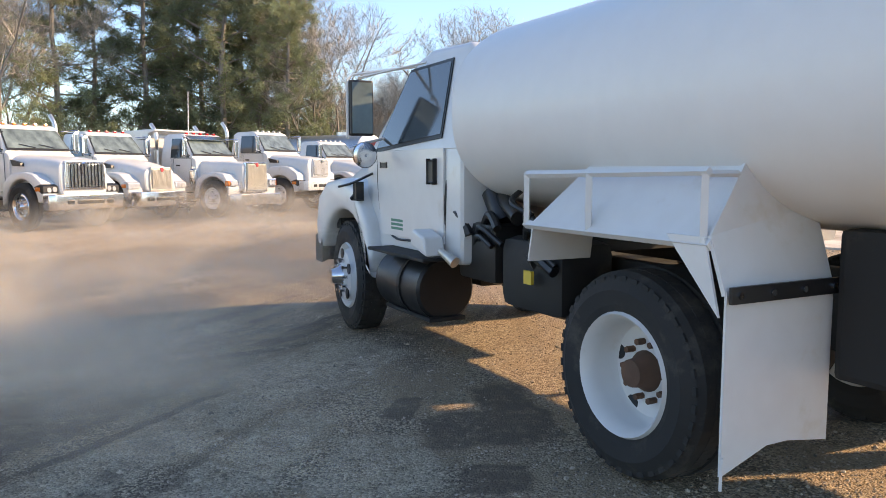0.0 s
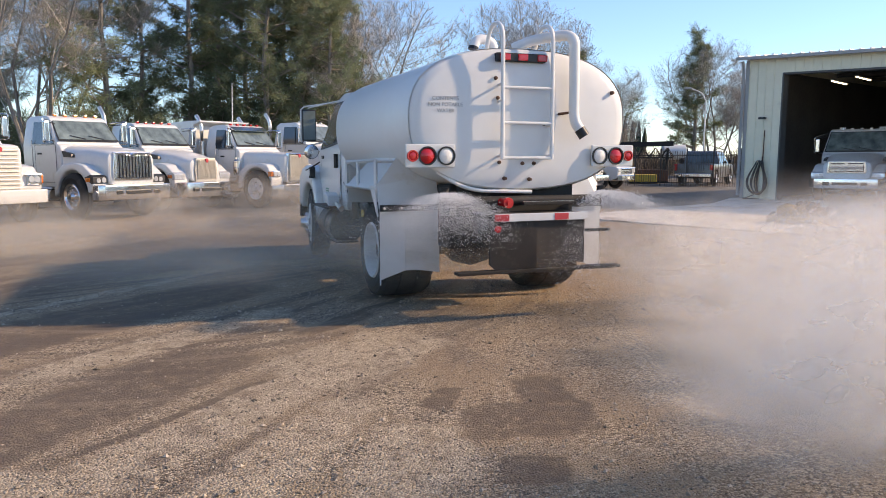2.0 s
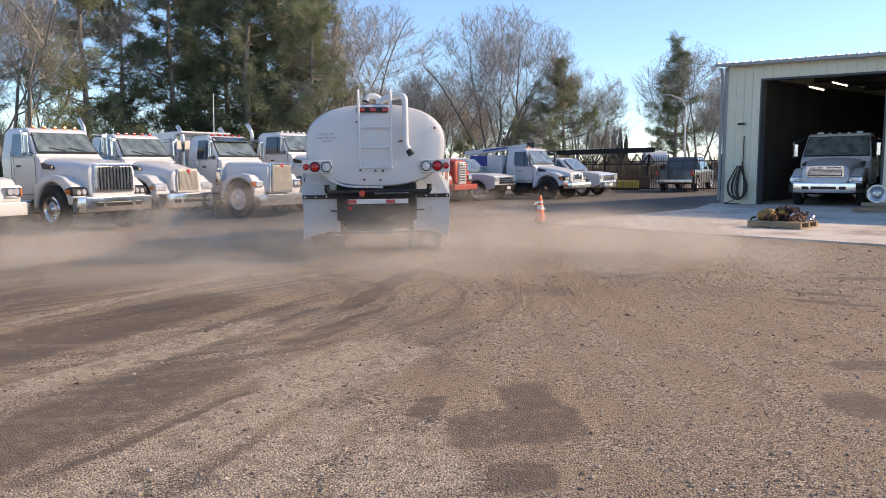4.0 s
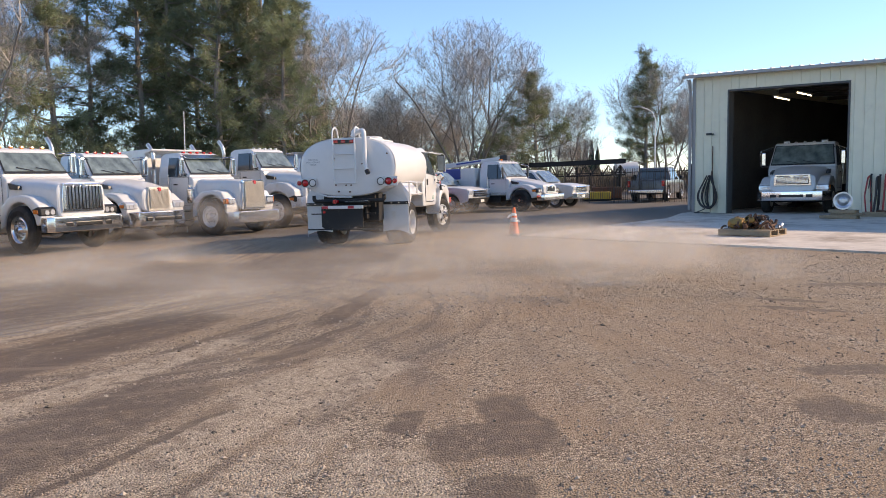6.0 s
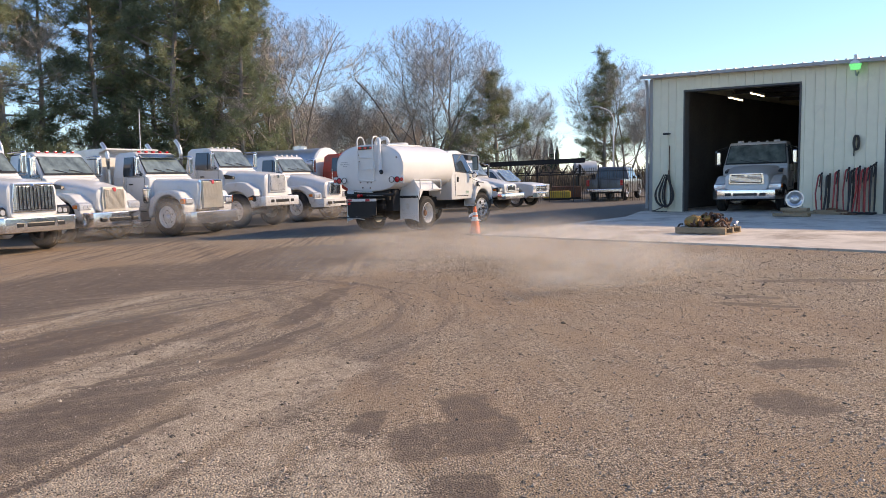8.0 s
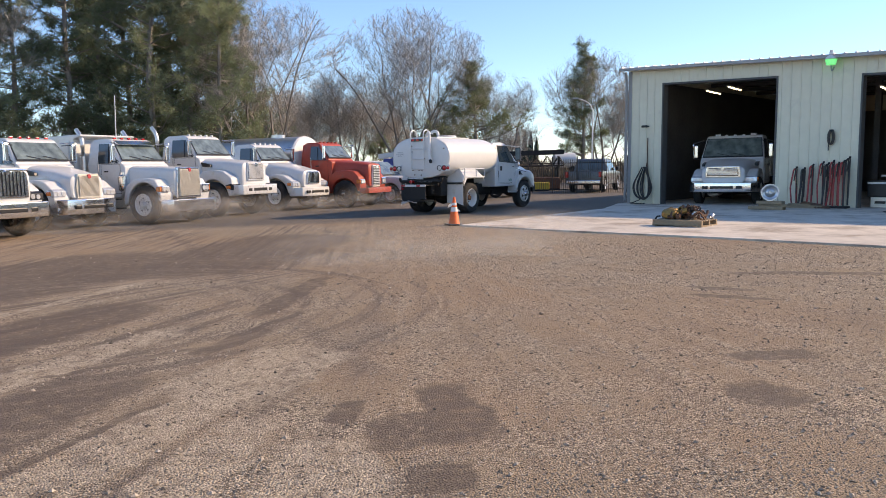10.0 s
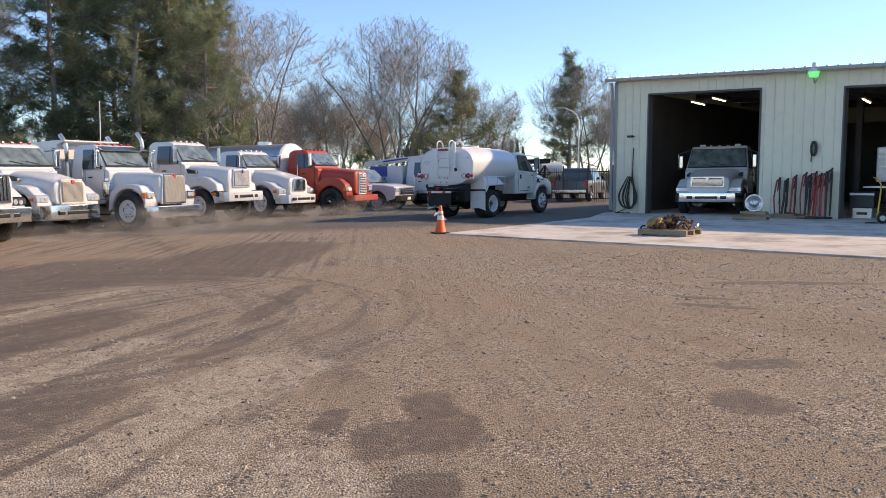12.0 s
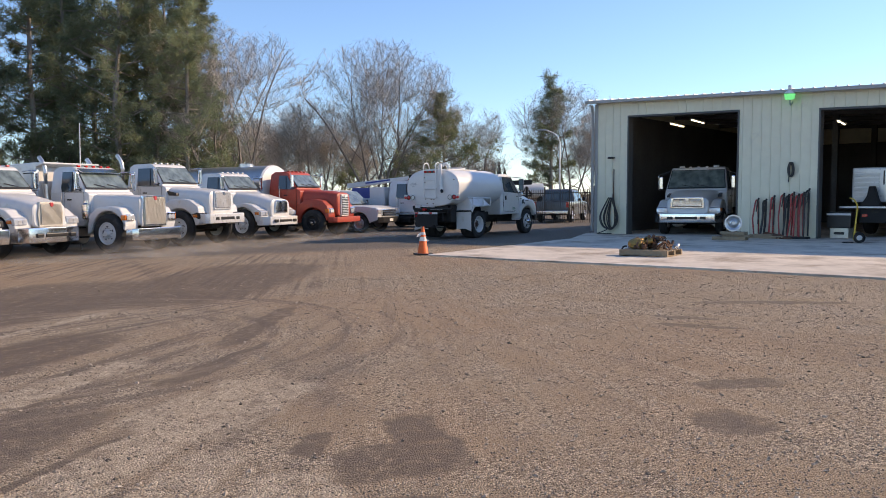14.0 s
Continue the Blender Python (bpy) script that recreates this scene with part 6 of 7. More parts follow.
lp = thing("street_lamp", upright(12.9, 46.5), "tall pale lamp pole with a short arm", "street lamp")
part("pole", cyl(B(), (0, 0, 0), (0, 0, 4.9), 0.06, 0.04, seg=10), CONEW, lp, smooth=True)
part("arm", tube(B(), bend([(0, 0, 4.8), (-0.2, 0, 5.3), (-0.9, 0, 5.55)], 0.3), 0.03, 8), CONEW, lp, smooth=True)
part("lamp_head", box(B(), -1.3, -0.85, -0.1, 0.1, 5.5, 5.6, 0.03), TRIM, lp)
ms = thing("antenna_mast", upright(-8.4, 25.2), "thin white whip mast standing behind the trucks", "antenna")
part("mast", cyl(B(), (0, 0, 0), (0.05, 0, 3.95), 0.022, 0.012, seg=8), CONEW, ms)


# ---- trees ----
def stick_mesh(name, sticks, sides_of):
    """Tapered sticks (p0, p1, r0, r1) joined into one mesh."""
    verts, faces = [], []
    for p0, p1, r0, r1 in sticks:
        n = sides_of(r0)
        if n == 2:
            s = (p1 - p0).orthogonal().normalized()
            s.rotate(Matrix.Rotation(37.0 * p0.x + 91.0 * p0.y, 3, (p1 - p0).normalized()))
            b = len(verts)
            verts += [p0 - s * r0, p0 + s * r0, p1 + s * r1, p1 - s * r1]
            faces.append((b, b + 1, b + 2, b + 3))
            continue
        d = p1 - p0
        q = d.to_track_quat("Z", "Y")
        b = len(verts)
        for p, r in ((p0, r0), (p1, r1)):
            for k in range(n):
                t = k * math.tau / n
                verts.append(p + q @ Vector((r * math.cos(t), r * math.sin(t), 0)))
        for k in range(n):
            faces.append((b + k, b + (k + 1) % n, b + n + (k + 1) % n, b + n + k))
    me = bpy.data.meshes.new(name)
    me.from_pydata([tuple(v) for v in verts], [], faces)
    return me


def bare_sticks(rnd, height, spread, stems, depth, density=1.7):
    """Limbs of a leafless tree: thick sticks and twigs, two lists."""
    thick, twigs, slivers = [], [], []

    def grow(p, d, length, r, level):
        n = 4 if level > 1 else 3
        for i in range(n):
            d = (d + Vector((rnd.gauss(0, 0.09), rnd.gauss(0, 0.09), rnd.gauss(0.055, 0.06)))).normalized()
            q = p + d * length / n
            r1 = max(0.007, r * (1 - 0.5 / n))
            (thick if r > 0.035 else twigs).append((p, q, r, r1))
            p, r = q, r1
            if level > 0 and i >= (1 if level > 2 else 0):
                for _ in range(2 if level <= 2 and rnd.random() < 0.7 else 1):
                    side = Vector((rnd.gauss(0, 1), rnd.gauss(0, 1), rnd.gauss(0.2, 0.35))).normalized()
                    c = (d * 0.8 + side * (0.72 + 0.2 * spread)).normalized()
                    grow(p, c, length * rnd.uniform(0.45, 0.68), r * rnd.uniform(0.42, 0.62), level - 1)
        if level > 0:
            grow(p, (d + Vector((rnd.gauss(0, 0.25), rnd.gauss(0, 0.25), 0.1))).normalized(), length * 0.7, r * 0.85, level - 1)
    def sprigs():
        for p0, p1, r0, r1 in list(twigs):
            if r1 > 0.016:
                continue
            for _ in range(int(density + rnd.random())):
                o = p0.lerp(p1, rnd.random())
                d = ((p1 - p0).normalized() * 0.8 + Vector((rnd.gauss(0, 0.6), rnd.gauss(0, 0.6), rnd.gauss(0.1, 0.5)))).normalized()
                slivers.append((o, o + d * rnd.uniform(0.3, 0.95)))
    for s in range(stems):
        t = s * math.tau / stems + rnd.uniform(-0.5, 0.5)
        lean = rnd.uniform(0.12, 0.4) * spread if stems > 1 else 0.05
        grow(Vector((0.2 * math.cos(t), 0.2 * math.sin(t), 0)) * (stems > 1), Vector((lean * math.cos(t), lean * math.sin(t), 1)).normalized(), height * 0.46, height * 0.0075 + 0.026, depth)
    sprigs()
    return thick, twigs, slivers


def bare_tree(seed, height, spread, stems, depth):
    rnd = random.Random(seed)
    thick, twigs, slivers = bare_sticks(rnd, height, spread, stems, depth)
    top = max(p1.z for _, p1, _, _ in thick + twigs)
    k = 1.22 * height / top
    wide = height * (0.40 + 0.12 * spread)

    def inside(p):
        q = Vector((p.x / wide, p.y / wide, (p.z - height * 0.56) / (height * 0.46)))
        return p.z < height * 0.3 or q.length < 0.96 + 0.12 * noise.noise(p * 0.8)
    fit = [[(p0 * k, p1 * k, r0, r1) for p0, p1, r0, r1 in part_ if inside(p1 * k)] for part_ in (thick, twigs)]
    slivers = [s for s in slivers if inside(s[1] * k)]
    tr = thing("bare_tree", Matrix(), "leafless deciduous tree with fine grey twigs", "tree", "bare trees")
    a_ = new("trunk", stick_mesh("trunk", fit[0], lambda r: 7 if r > 0.1 else 5))
    a_.data.materials.append(BARK)
    b_ = new("branch", stick_mesh("branch", fit[1], lambda r: 3 if r > 0.018 else 2))
    b_.data.materials.append(TWIG)
    verts, faces = [], []
    for p0, p1 in slivers:
        side = (p1 - p0).orthogonal().normalized() * 0.005
        side.rotate(Matrix.Rotation(rnd.uniform(0, 3.1), 3, (p1 - p0).normalized()))
        i = len(verts)
        verts += [tuple((p0 - side) * k), tuple((p0 + side) * k), tuple(p1 * k)]
        faces.append((i, i + 1, i + 2))
    me = bpy.data.meshes.new("crown")
    me.from_pydata(verts, [], faces)
    me.materials.append(TWIG)
    new("crown", me).parent = tr
    for o in (a_, b_):
        o.parent = tr
    return tr


def pine_tree(seed, height, width, clumps, bare=0.12):
    """A pine: trunk, limbs, and needles in thin sprays about the limb ends."""
    rnd = random.Random(seed)
    sticks = []
    z, p = 0.0, Vector((0, 0, 0))
    pts = []
    while z < height:
        q = Vector((p.x + rnd.gauss(0, 0.05), p.y + rnd.gauss(0, 0.05), z + 1.0))
        r = 0.17 * (1 - z / height) + 0.02
        sticks.append((p, q, r + 0.01, r))
        p, z = q, z + 1.0
        pts.append(q)
    spots = []
    for i, q in enumerate(pts):
        h = q.z / height
        if h < bare:
            continue
        reach = width * (0.45 + 0.55 * math.sin(math.pi * min(1, (h - bare) / (1 - bare) * 0.8 + 0.2))) * (1.15 - 0.75 * h)
        for _ in range(rnd.randint(4, 6)):
            t = rnd.uniform(0, math.tau)
            ln = reach * rnd.uniform(0.6, 1.1)
            d = Vector((math.cos(t), math.sin(t), rnd.uniform(-0.05, 0.5)))
            s = q + Vector((0, 0, rnd.uniform(-0.5, 0.5)))
            m_ = s + d * ln * 0.5
            e_ = m_ + (d + Vector((0, 0, rnd.uniform(0.1, 0.5)))) * ln * 0.5
            sticks.append((s, m_, 0.05, 0.03))
            sticks.append((m_, e_, 0.03, 0.012))
            for _k in range(4):
                a_ = s.lerp(m_, rnd.uniform(0.4, 1)) if rnd.random() < 0.4 else m_.lerp(e_, rnd.random())
                b_ = a_ + Vector((rnd.gauss(0, 0.4), rnd.gauss(0, 0.4), rnd.gauss(0.2, 0.3))) * (0.5 + 0.25 * ln)
                sticks.append((a_, b_, 0.014, 0.006))
                spots += [b_, a_.lerp(b_, 0.5)]
            spots += [e_, m_.lerp(e_, 0.6)]
    rnd.shuffle(spots)
    verts, faces = [], []
    for c in spots[:clumps]:
        main = Vector((rnd.gauss(0, 1), rnd.gauss(0, 1), rnd.gauss(0.3, 0.6))).normalized()
        for _ in range(34):
            d = (main * 0.7 + Vector((rnd.gauss(0, 1), rnd.gauss(0, 1), rnd.gauss(-0.1, 0.8))).normalized()).normalized()
            ln = rnd.uniform(0.2, 0.45)
            o = c + Vector((rnd.gauss(0, 0.13), rnd.gauss(0, 0.13), rnd.gauss(0, 0.10)))
            s = d.orthogonal().normalized() * rnd.uniform(0.014, 0.026)
            s.rotate(Matrix.Rotation(rnd.uniform(0, 3.1), 3, d))
            b = len(verts)
            verts += [tuple(o - s), tuple(o + s), tuple(o + d * ln)]
            faces.append((b, b + 1, b + 2))
    tr = thing("pine_tree", Matrix(), "tall grey-green pine with open needle sprays", "tree", "pines")
    a_ = new("trunk", stick_mesh("trunk", sticks, lambda r: 6 if r > 0.06 else 4))
    a_.data.materials.append(BARK)
    me = bpy.data.meshes.new("crown")
    me.from_pydata(verts, [], faces)
    me.materials.append(NEEDLE)
    b_ = new("crown", me)
    for o in (a_, b_):
        o.parent = tr
    return tr


def seen_at(side, far):
    """A plan point: metres to the right per metre ahead, and metres ahead."""
    return side * far, far


def plant(made, spots):
    for k, (side, far, turn, size) in enumerate(spots):
        x, y = seen_at(side, far)
        m = upright(x, y, turn, -0.1) @ Matrix.Scale(size, 4)
        if k == 0:
            made.matrix_world = m
        else:
            copy_thing(made, m).scale = (size, size, size)


# side (right per ahead), ahead, turn, size
plant(bare_tree(21, 12.5, 1.0, 6, 4), [(0.035, 54, 0, 1.0), (-0.60, 36, 120, 1.05), (0.36, 66, 200, 0.8)])
plant(bare_tree(4, 11.5, 1.35, 5, 4), [(-0.150, 43, 30, 0.95), (0.145, 57, 160, 0.75), (0.285, 60, 80, 0.92), (0.41, 64, 10, 0.8)])
plant(bare_tree(9, 9.0, 1.1, 5, 4), [(-0.05, 56, 0, 1.0), (-0.09, 66, 90, 0.95), (0.09, 68, 45, 0.85), (0.325, 62, 140, 0.85), (0.01, 72, 200, 0.9), (-0.13, 60, 300, 0.9), (0.17, 74, 20, 0.7), (-0.02, 64, 120, 0.9)])
plant(pine_tree(2, 15.5, 3.7, 2300), [(-0.50, 38, 0, 1.0), (-0.235, 45, 80, 1.05), (-0.66, 42, 40, 1.0), (-0.45, 40, 200, 0.9), (-0.31, 48, 300, 1.1)])
plant(pine_tree(5, 17.0, 2.8, 2200, 0.2), [(-0.385, 41, 0, 1.0), (-0.36, 48, 100, 1.05), (-0.345, 43, 220, 1.0)])
plant(pine_tree(12, 17.0, 3.4, 4200, 0.04), [(-0.285, 40, 0, 1.0), (-0.24, 43, 130, 0.95), (-0.19, 47, 30, 0.8), (-0.205, 40, 270, 0.8), (-0.26, 47, 60, 1.0)])
plant(pine_tree(44, 9.2, 3.0, 330, 0.15), [(0.266, 58, 0, 1.0)])
plant(pine_tree(31, 8.0, 4.2, 3200, 0.02), [(0.125, 53, 60, 1.0), (-0.145, 50, 40, 0.75), (0.0, 60, 140, 0.5), (0.06, 66, 200, 0.6)])


def scrub(name, label, rows, material, seed, n, hmin, hmax):
    """A far belt of brush: many thin upright sprays, joined."""
    rnd = random.Random(seed)
    verts, faces = [], []
    for _ in range(n):
        side, far = rnd.uniform(rows[0], rows[1]), rnd.uniform(rows[2], rows[3])
        x, y = seen_at(side, far)
        h = rnd.uniform(hmin, hmax) * (0.6 + 0.4 * noise.noise(Vector((x * 0.15, y * 0.15, seed))) + 0.2)
        for _k in range(26):
            o = Vector((x + rnd.gauss(0, 0.8), y + rnd.gauss(0, 0.8), gz(x, y) + rnd.random() * h * 0.75))
            d = Vector((rnd.gauss(0, 0.45), rnd.gauss(0, 0.45), 1)).normalized()
            ln = rnd.uniform(0.5, 1.3)
            s = Vector((rnd.gauss(0, 1), rnd.gauss(0, 1), 0)).normalized() * rnd.uniform(0.012, 0.04)
            b = len(verts)
            verts += [tuple(o - s), tuple(o + s), tuple(o + d * ln)]
            faces.append((b, b + 1, b + 2))
    me = bpy.data.meshes.new(name)
    me.from_pydata(verts, [], faces)
    me.materials.append(material)
    return tagged(new(name, me), label, "brush", kind="stuff")


scrub("far_brush", "far belt of dry brown winter brush", (-0.2, 0.5, 74, 95), SHRUB, 1, 1100, 1.2, 3.2)
scrub("brush", "dark undergrowth behind the parked trucks", (-0.85, -0.16, 44, 62), NEEDLE, 2, 2300, 2.5, 8.0)
scrub("far_brush", "low brown brush beyond the fence", (0.1, 0.5, 66, 74), SHRUB, 3, 350, 0.8, 2.2)
rnd = random.Random(6)
for k, (side, size) in enumerate(((0.178, 1.0), (0.187, 0.95), (0.195, 0.92), (0.2025, 0.8))):
    x, y = seen_at(side, 120)
    cy = thing("cypress", upright(x, y), "slim dark cypress far away", "tree", "cypresses")
    part("trunk", cyl(B(), (0, 0, 0), (0, 0, 1.5), 0.12, seg=6), BARK, cy)
    bm = lathe(B(), [(0.6, 0.1), (1.2, 0.5 * size), (3.5, 0.55 * size), (6.0 * size, 0.3), (7.6 * size, 0.02)], 14, "z")
    for v in bm.verts:
        v.co += Vector((rnd.gauss(0, 0.06), rnd.gauss(0, 0.06), rnd.gauss(0, 0.1)))
    part("crown", bm, CYPRESS, cy)


# ---- loose stones on the yard ----
def in_mud(x, y):
    for cx, cy, hx, hy, turn in DAMP:
        c, n = math.cos(radians(turn)), math.sin(radians(turn))
        u, v = (x - cx) * c + (y - cy) * n, (y - cy) * c - (x - cx) * n
        if math.hypot(u / hx, v / hy) < 1.15:
            return True
    return False


def pebbles():
    rnd = random.Random(17)
    verts, faces = [], []
    for _ in range(34000):
        y = 2.2 + 12 * rnd.random() ** 1.7
        x = rnd.uniform(-0.75, 0.75) * (y + 0.6)
        if rnd.random() < 0.93 and in_mud(x, y):
            continue
        r = rnd.uniform(0.0035, 0.009) * (1 + 0.9 * (rnd.random() < 0.06)) * (0.8 + y * 0.05)
        c = Vector((x, y, gz(x, y) + r * 0.3))
        b = len(verts)
        q = Euler((rnd.uniform(-0.4, 0.4), rnd.uniform(-0.4, 0.4), rnd.uniform(0, 6.3))).to_matrix()
        sx, sy, sz = (r * rnd.uniform(0.8, 1.5), r * rnd.uniform(0.7, 1.2), r * rnd.uniform(0.5, 0.9))
        for v in ((sx, 0, 0), (-sx, 0, 0), (0, sy, 0), (0, -sy, 0), (0, 0, sz), (0, 0, -sz)):
            verts.append(tuple(c + q @ Vector(v)))
        for f_ in ((0, 2, 4), (2, 1, 4), (1, 3, 4), (3, 0, 4), (2, 0, 5), (1, 2, 5), (3, 1, 5), (0, 3, 5)):
            faces.append(tuple(b + k for k in f_))
    me = bpy.data.meshes.new("gravel")
    me.from_pydata(verts, [], faces)
    m = mat("gravel_stone", (0.36, 0.29, 0.22), 0.85, var=0.3, scale=40, bump=0.002, bscale=200)
    n, lk = m.node_tree.nodes, m.node_tree.links
    geo, rr, vm = n.new("ShaderNodeNewGeometry"), n.new("ShaderNodeMapRange"), n.new("ShaderNodeVectorMath")
    rr.inputs["To Min"].default_value, rr.inputs["To Max"].default_value = 0.35, 1.5
    vm.operation = "MULTIPLY"
    b = n["Principled BSDF"]
    src = b.inputs["Base Color"].links[0].from_socket
    lk.new(geo.outputs["Random Per Island"], rr.inputs["Value"])
    lk.new(src, vm.inputs[0])
    lk.new(rr.outputs[0], vm.inputs[1])
    lk.new(vm.outputs[0], b.inputs["Base Color"])
    me.materials.append(m)
    tagged(new("gravel", me), "loose pale and dark gravel stones", "gravel", kind="stuff")


pebbles()


# ---- dust and spray ----
def drift_material(name, color, strength, grain):
    """Thin drifting dust: lit from all sides, clear at its rim and broken by wisps."""
    m = bpy.data.materials.new(name)
    m.use_nodes = True
    n, lk = m.node_tree.nodes, m.node_tree.links
    n.remove(n["Principled BSDF"])
    tc, oi = n.new("ShaderNodeTexCoord"), n.new("ShaderNodeObjectInfo")
    ln = n.new("ShaderNodeVectorMath")
    ln.operation = "LENGTH"
    lk.new(tc.outputs["Object"], ln.inputs[0])
    fade = n.new("ShaderNodeMapRange")
    fade.interpolation_type = "SMOOTHERSTEP"
    for k, v in zip(("From Min", "From Max", "To Min", "To Max"), (0.0, 0.98, 1.0, 0.0)):
        fade.inputs[k].default_value = v
    lk.new(ln.outputs["Value"], fade.inputs["Value"])
    shift = n.new("ShaderNodeVectorMath")
    shift.operation = "ADD"
    lk.new(tc.outputs["Object"], shift.inputs[0])
    big = n.new("ShaderNodeMath")
    big.operation = "MULTIPLY"
    big.inputs[1].default_value = 50.0
    lk.new(oi.outputs["Random"], big.inputs[0])
    lk.new(big.outputs[0], shift.inputs[1])
    tx = n.new("ShaderNodeTexNoise")
    tx.inputs["Scale"].default_value, tx.inputs["Detail"].default_value, tx.inputs["Roughness"].default_value = grain, 5, 0.55
    lk.new(shift.outputs[0], tx.inputs["Vector"])
    wisp = n.new("ShaderNodeMapRange")
    for k, v in zip(("From Min", "From Max", "To Min", "To Max"), (0.36, 0.66, 0.1, 1.0)):
        wisp.inputs[k].default_value = v
    lk.new(tx.outputs["Fac"], wisp.inputs["Value"])
    a_, b_ = n.new("ShaderNodeMath"), n.new("ShaderNodeMath")
    a_.operation = b_.operation = "MULTIPLY"
    lk.new(fade.outputs[0], a_.inputs[0])
    lk.new(wisp.outputs[0], a_.inputs[1])
    lk.new(a_.outputs[0], b_.inputs[0])
    b_.inputs[1].default_value = strength
    df, tl, tp = n.new("ShaderNodeBsdfDiffuse"), n.new("ShaderNodeBsdfTranslucent"), n.new("ShaderNodeBsdfTransparent")
    ad, mx = n.new("ShaderNodeMixShader"), n.new("ShaderNodeMixShader")
    df.inputs["Color"].default_value = tl.inputs["Color"].default_value = (*color, 1)
    ad.inputs[0].default_value = 0.5
    lk.new(df.outputs[0], ad.inputs[1])
    lk.new(tl.outputs[0], ad.inputs[2])
    lk.new(b_.outputs[0], mx.inputs[0])
    lk.new(tp.outputs[0], mx.inputs[1])
    lk.new(ad.outputs[0], mx.inputs[2])
    lk.new(mx.outputs[0], n["Material Output"].inputs["Surface"])
    return m


DUST = drift_material("drifting_dust", (0.78, 0.69, 0.58), 0.30, 2.2)
MIST = drift_material("water_mist", (0.86, 0.82, 0.77), 0.42, 2.6)


def puff_mesh(name, material):
    bm = B()
    for turn in (-30, 30):
        m = Matrix.Rotation(radians(turn), 4, "Z") @ Matrix.Rotation(radians(90), 4, "X")
        bmesh.ops.create_circle(bm, cap_ends=True, cap_tris=True, segments=28, radius=1.0, matrix=m)
    me = bpy.data.meshes.new(name)
    bm.to_mesh(me)
    bm.free()
    me.materials.append(material)
    return me


scene.cycles.transparent_max_bounces = 64
PUFF, MPUFF = puff_mesh("dust_cloud", DUST), puff_mesh("mist_cloud", MIST)
clouds = []


def cloud(mesh, rows, size, flat, turn=0.0):
    """A drifting cloud; rows of seconds, plan place and how far it stands out of the ground (1: wholly, -1: settled into it)."""
    wet = mesh is MPUFF
    ob = new(mesh.name, mesh)
    ob.scale = (size, size, size * flat)
    tagged(ob, "pale water mist hanging behind the truck" if wet else "thin tan dust drifting low over the yard", "mist" if wet else "dust", "mist clouds" if wet else "dust clouds", "stuff")
    out = []
    for t, x, y, up in rows:
        out.append((t, pose(x, y, gz(x, y) + size * flat * up + 0.02 * up, 0, 0, turn * 0.5)))
    ob.matrix_basis = out[0][1] @ Matrix.Diagonal((*ob.scale, 1))
    clouds.append((ob, out))


rnd = random.Random(40)
# the first dust, left of the truck
for k in range(16):
    x, y = rnd.uniform(-7.5, -0.3), rnd.uniform(6.0, 19.0)
    gone = rnd.uniform(5.5, 9.5)
    cloud(PUFF, [(0, x, y, 1), (gone * 0.6, x + 0.7, y + 0.8, 0.85), (gone, x + 1.2, y + 1.2, -1.2), (14, x + 1.2, y + 1.2, -1.3)], rnd.uniform(1.8, 3.2), rnd.uniform(0.16, 0.26), rnd.uniform(-30, 30))
for k in range(26):
    x, y = rnd.uniform(-5.4, -0.7), rnd.uniform(3.2, 7.5)
    gone = rnd.uniform(1.1, 2.4)
    cloud(PUFF, [(0, x, y, 1), (gone * 0.6, x + 0.3, y + 0.5, 0.9), (gone, x + 0.5, y + 0.8, -1.2), (14, x + 0.5, y + 0.8, -1.3)], rnd.uniform(1.0, 1.9), rnd.uniform(0.24, 0.4), rnd.uniform(-30, 30))
# dust thrown up behind the rear wheels at the start
for k in range(9):
    x, y = rnd.uniform(0.8, 2.3), rnd.uniform(3.0, 4.3)
    cloud(PUFF, [(0, x, y, -1.2), (0.3, x, y, 0.9), (1.4, x + 0.2, y + 0.2, 0.8), (2.0 + 0.1 * k, x + 0.3, y + 0.3, -1.2), (14, x + 0.3, y + 0.3, -1.3)], rnd.uniform(0.5, 0.9), rnd.uniform(0.22, 0.34), rnd.uniform(-30, 30))
# low dust between the truck and the apron
for k in range(9):
    x, y = rnd.uniform(-1.5, 3.2), rnd.uniform(10.0, 14.5)
    start, gone = rnd.uniform(0.8, 2.6), rnd.uniform(8.0, 13.0)
    cloud(PUFF, [(0, x, y, -1.3), (start, x, y, -1.2), (start + 1.6, x + 0.1, y, 1), (gone * 0.8, x + 0.9, y + 0.5, 0.85), (gone, x + 1.2, y + 0.6, -1.2), (14.0, x + 1.2, y + 0.6, -1.3)], rnd.uniform(1.6, 2.9), rnd.uniform(0.14, 0.24), rnd.uniform(-30, 30))
# the thick plume that hangs before the apron
for k in range(18):
    x, y = rnd.uniform(1.4, 4.2), rnd.uniform(8.3, 13.5)
    start, gone = rnd.uniform(1.6, 2.8), rnd.uniform(8.4, 10.6)
    cloud(PUFF, [(0, x - 0.5, y, -1.3), (start, x - 0.5, y, -1.2), (start + 1.4, x - 0.2, y, 1), (gone * 0.8, x + 0.2, y + 0.3, 0.8), (gone, x + 0.4, y + 0.4, -1.2), (14.0, x + 0.4, y + 0.4, -1.3)], rnd.uniform(0.8, 1.5), rnd.uniform(0.28, 0.46), rnd.uniform(-30, 30))
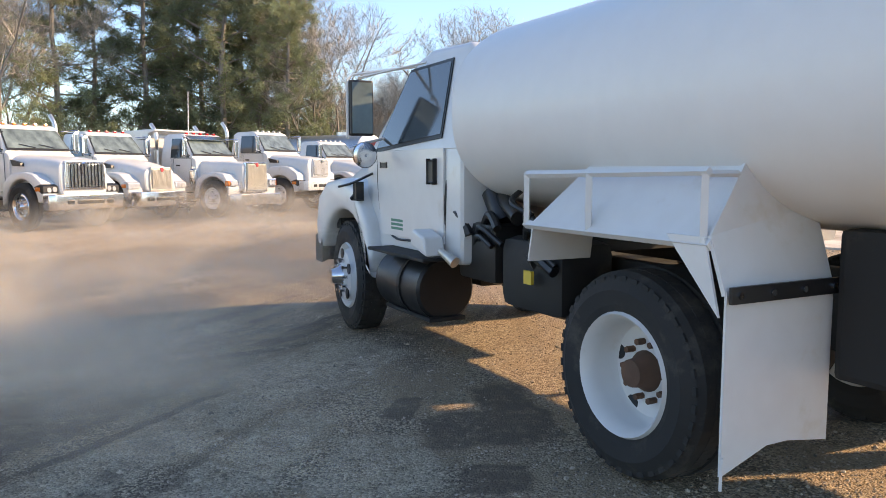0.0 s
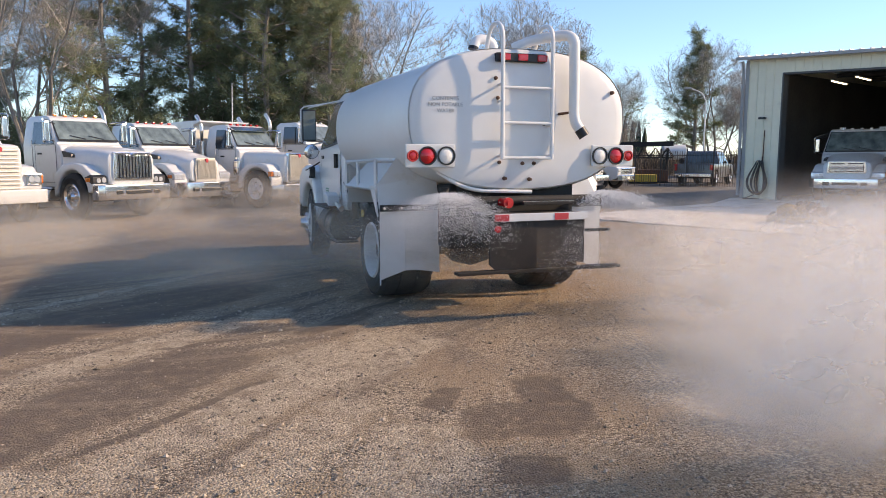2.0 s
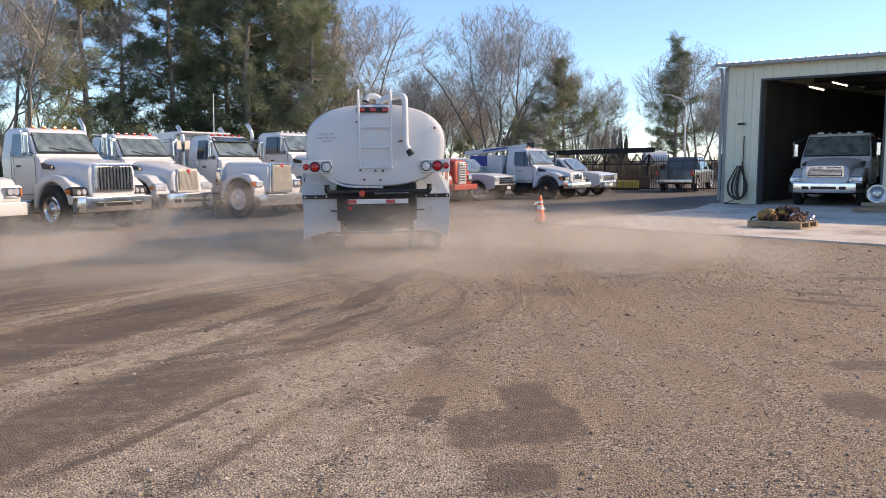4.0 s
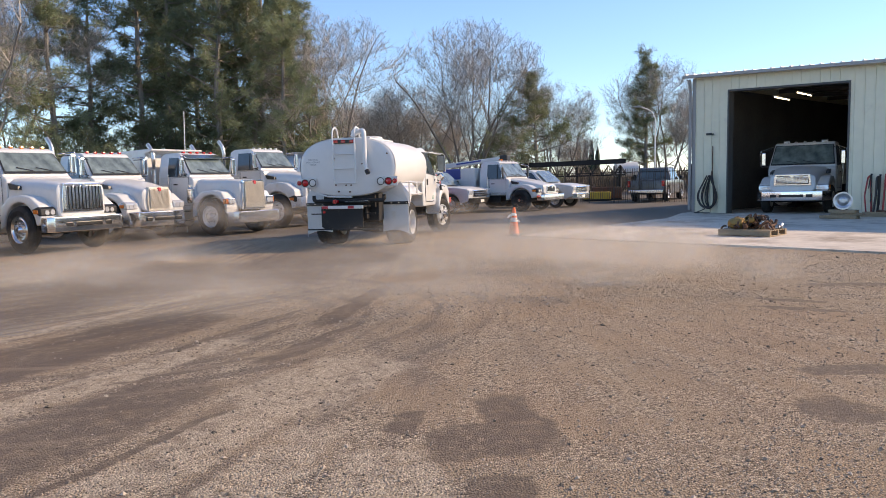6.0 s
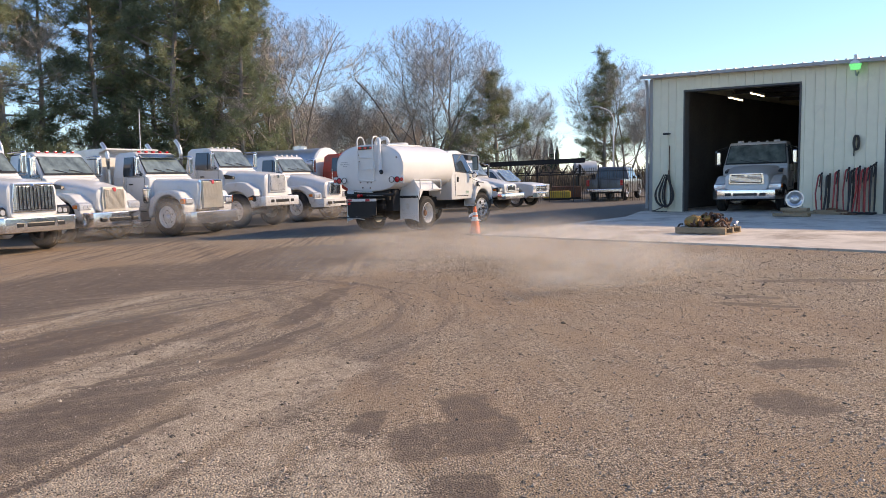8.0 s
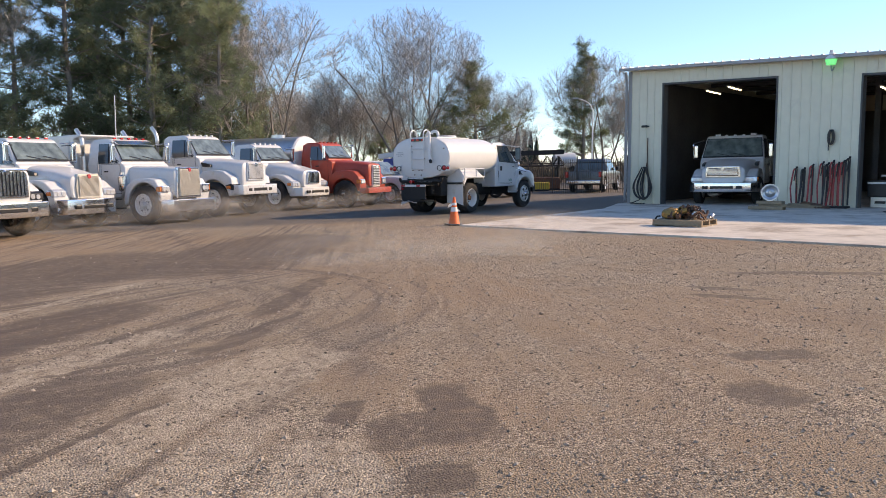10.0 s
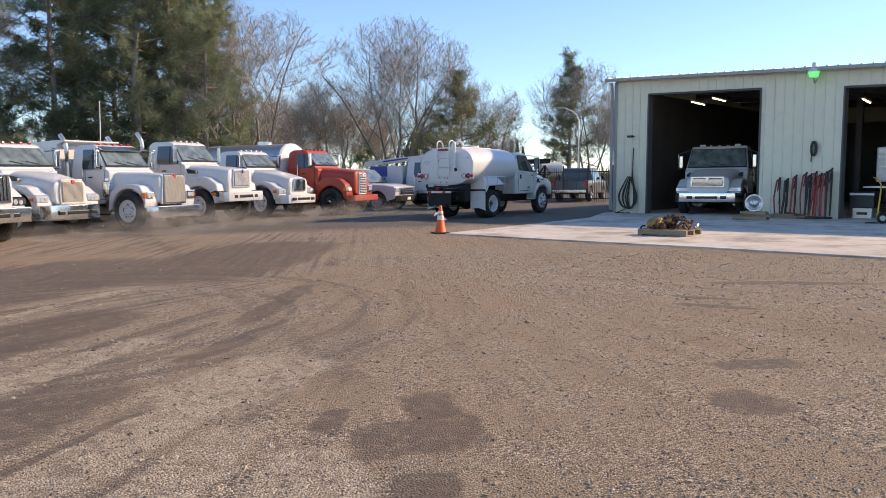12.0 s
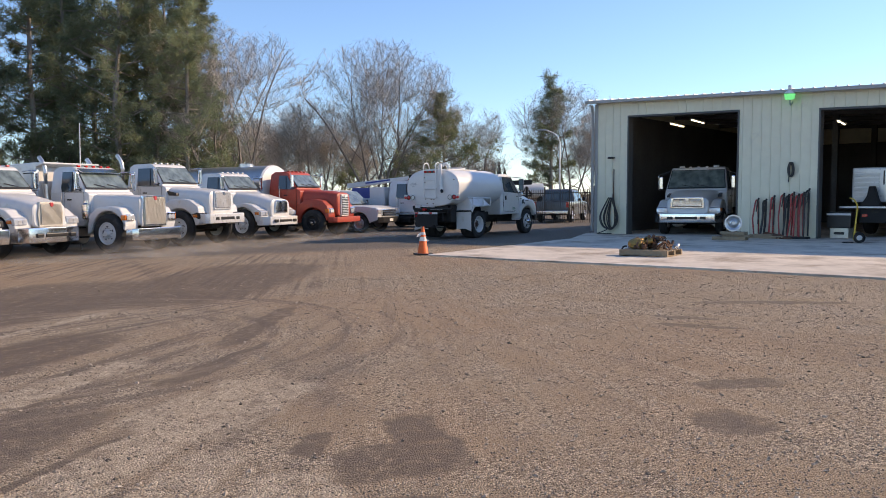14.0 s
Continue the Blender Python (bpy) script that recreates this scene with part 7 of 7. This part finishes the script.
# dust in front of the parked row, lasting to the end
for k in range(10):
    s = k / 9
    x, y = -9.5 + 10 * s + rnd.uniform(-0.5, 0.5), 17.5 + 12 * s + rnd.uniform(-1, 1)
    cloud(PUFF, [(0, x - 0.8, y - 0.5, 1), (7, x, y, 1), (14, x + 0.8, y + 0.4, 0.1)], rnd.uniform(1.5, 2.4), rnd.uniform(0.2, 0.32), rnd.uniform(-30, 30))
# mist from the spray bar on the open side
for k in range(44):
    y = 2.7 + 6.0 * rnd.random() ** 1.4
    x = rnd.uniform(0.9 + 0.1 * y, 1.7 + 0.48 * y)
    start = 0.3 + 0.8 * (k / 44)
    cloud(MPUFF, [(0, x - 0.3, y, -1.3), (start, x - 0.2, y, -1.2), (start + 0.45, x, y, 1), (2.4, x + 0.4, y + 0.3, 1), (4.2, x + 0.8, y + 0.6, -1.2), (14, x + 0.8, y + 0.6, -1.3)], rnd.uniform(1.1, 2.0), rnd.uniform(0.3, 0.44), rnd.uniform(-30, 30))


def spray_mesh(name, side, count, seed, reach):
    """Droplets thrown backwards in a flat fan out of a nozzle at the origin, wide on its own side."""
    r_ = random.Random(seed)
    verts, faces = [], []
    for _ in range(count):
        t = (r_.random() ** 0.75) * reach
        a_ = radians(r_.uniform(25 if side < 0 else -8, 130))
        v = r_.uniform(1.9, 2.9) if a_ > 0.5 else r_.uniform(2.4, 3.4)
        p = Vector((side * v * t * math.cos(a_), -0.55 * v * t * math.sin(a_), 0.15 * t - 3.6 * t * t * r_.uniform(0.7, 1.25)))
        p += Vector((r_.gauss(0, 0.04), r_.gauss(0, 0.04), r_.gauss(0, 0.05))) * (0.1 + 2 * t)
        r = r_.uniform(0.0004, 0.0013)
        b = len(verts)
        q = Euler((r_.uniform(0, 6.3), r_.uniform(0, 6.3), r_.uniform(0, 6.3))).to_matrix()
        for v in ((4, 2, 0), (3, -2, 2), (-4, 1, 1), (-2, -1, -3)):
            verts.append(tuple(p + q @ Vector(v) * r))
        faces += [(b, b + 1, b + 2), (b, b + 3, b + 1), (b, b + 2, b + 3), (b + 1, b + 3, b + 2)]
    me = bpy.data.meshes.new(name)
    me.from_pydata(verts, [], faces)
    me.materials.append(WATER)
    return me


WATER = mat("spray_water", (0.8, 0.8, 0.8), 0.15, var=0.1)
sprays = []
for side in (-1, 1):
    sp_ = tagged(new("water_spray", spray_mesh("water_spray", side, 16000 if side < 0 else 22000, 50 + side, 0.34 if side < 0 else 0.5)), "fan of white water droplets behind the truck", "water spray", "water sprays", "stuff")
    sprays.append((sp_, side))


# ---- what moves ----
def motions():
    times = [k * 0.2 for k in range(71)]
    rows, spin, way, last = [], [], 0.0, None
    for t in times:
        x, y, yaw = drive(t)
        rows.append((t, on_ground(x, y, yaw)))
        if last:
            way += math.hypot(x - last[0], y - last[1])
        last = (x, y)
        x2, y2, yaw2 = drive(min(14.0, t + 0.3))
        go = max(0.25, math.hypot(x2 - x, y2 - y))
        steer = max(-28, min(28, math.degrees(math.atan(radians(yaw2 - yaw) / go * WBASE))))
        spin.append((t, way / WR, steer if t < 12 else steer * 0.3))
    walk(tanker, rows)
    for wh, x, y, flip, turns in ((rlw, -0.86, 0, True, False), (rrw, 0.86, 0, False, False), (flw, -0.93, WBASE, True, True), (frw, 0.93, WBASE, False, True)):
        out = []
        for t, roll, steer in spin:
            m = pose(x, y, WR, 0, 0, steer if turns else 0) @ Matrix.Rotation(-roll, 4, "X")
            out.append((t, m @ FLIP if flip else m))
        walk(wh, out)
    for ob, out in clouds:
        walk(ob, out)
    for ob, side in sprays:
        out = []
        for t in [0.1 * k for k in range(36)] + [4.0, 14.0]:
            x, y, yaw = drive(t)
            on = min(1.0, max(0.0, (t - 0.48) / 0.14)) * min(1.0, max(0.0, (2.9 - t) / 0.5))
            out.append((t, on_ground(x, y, yaw) @ pose(side * 0.78, -1.36, 1.14 - 2.6 * (1 - on))))
        walk(ob, out)


motions()
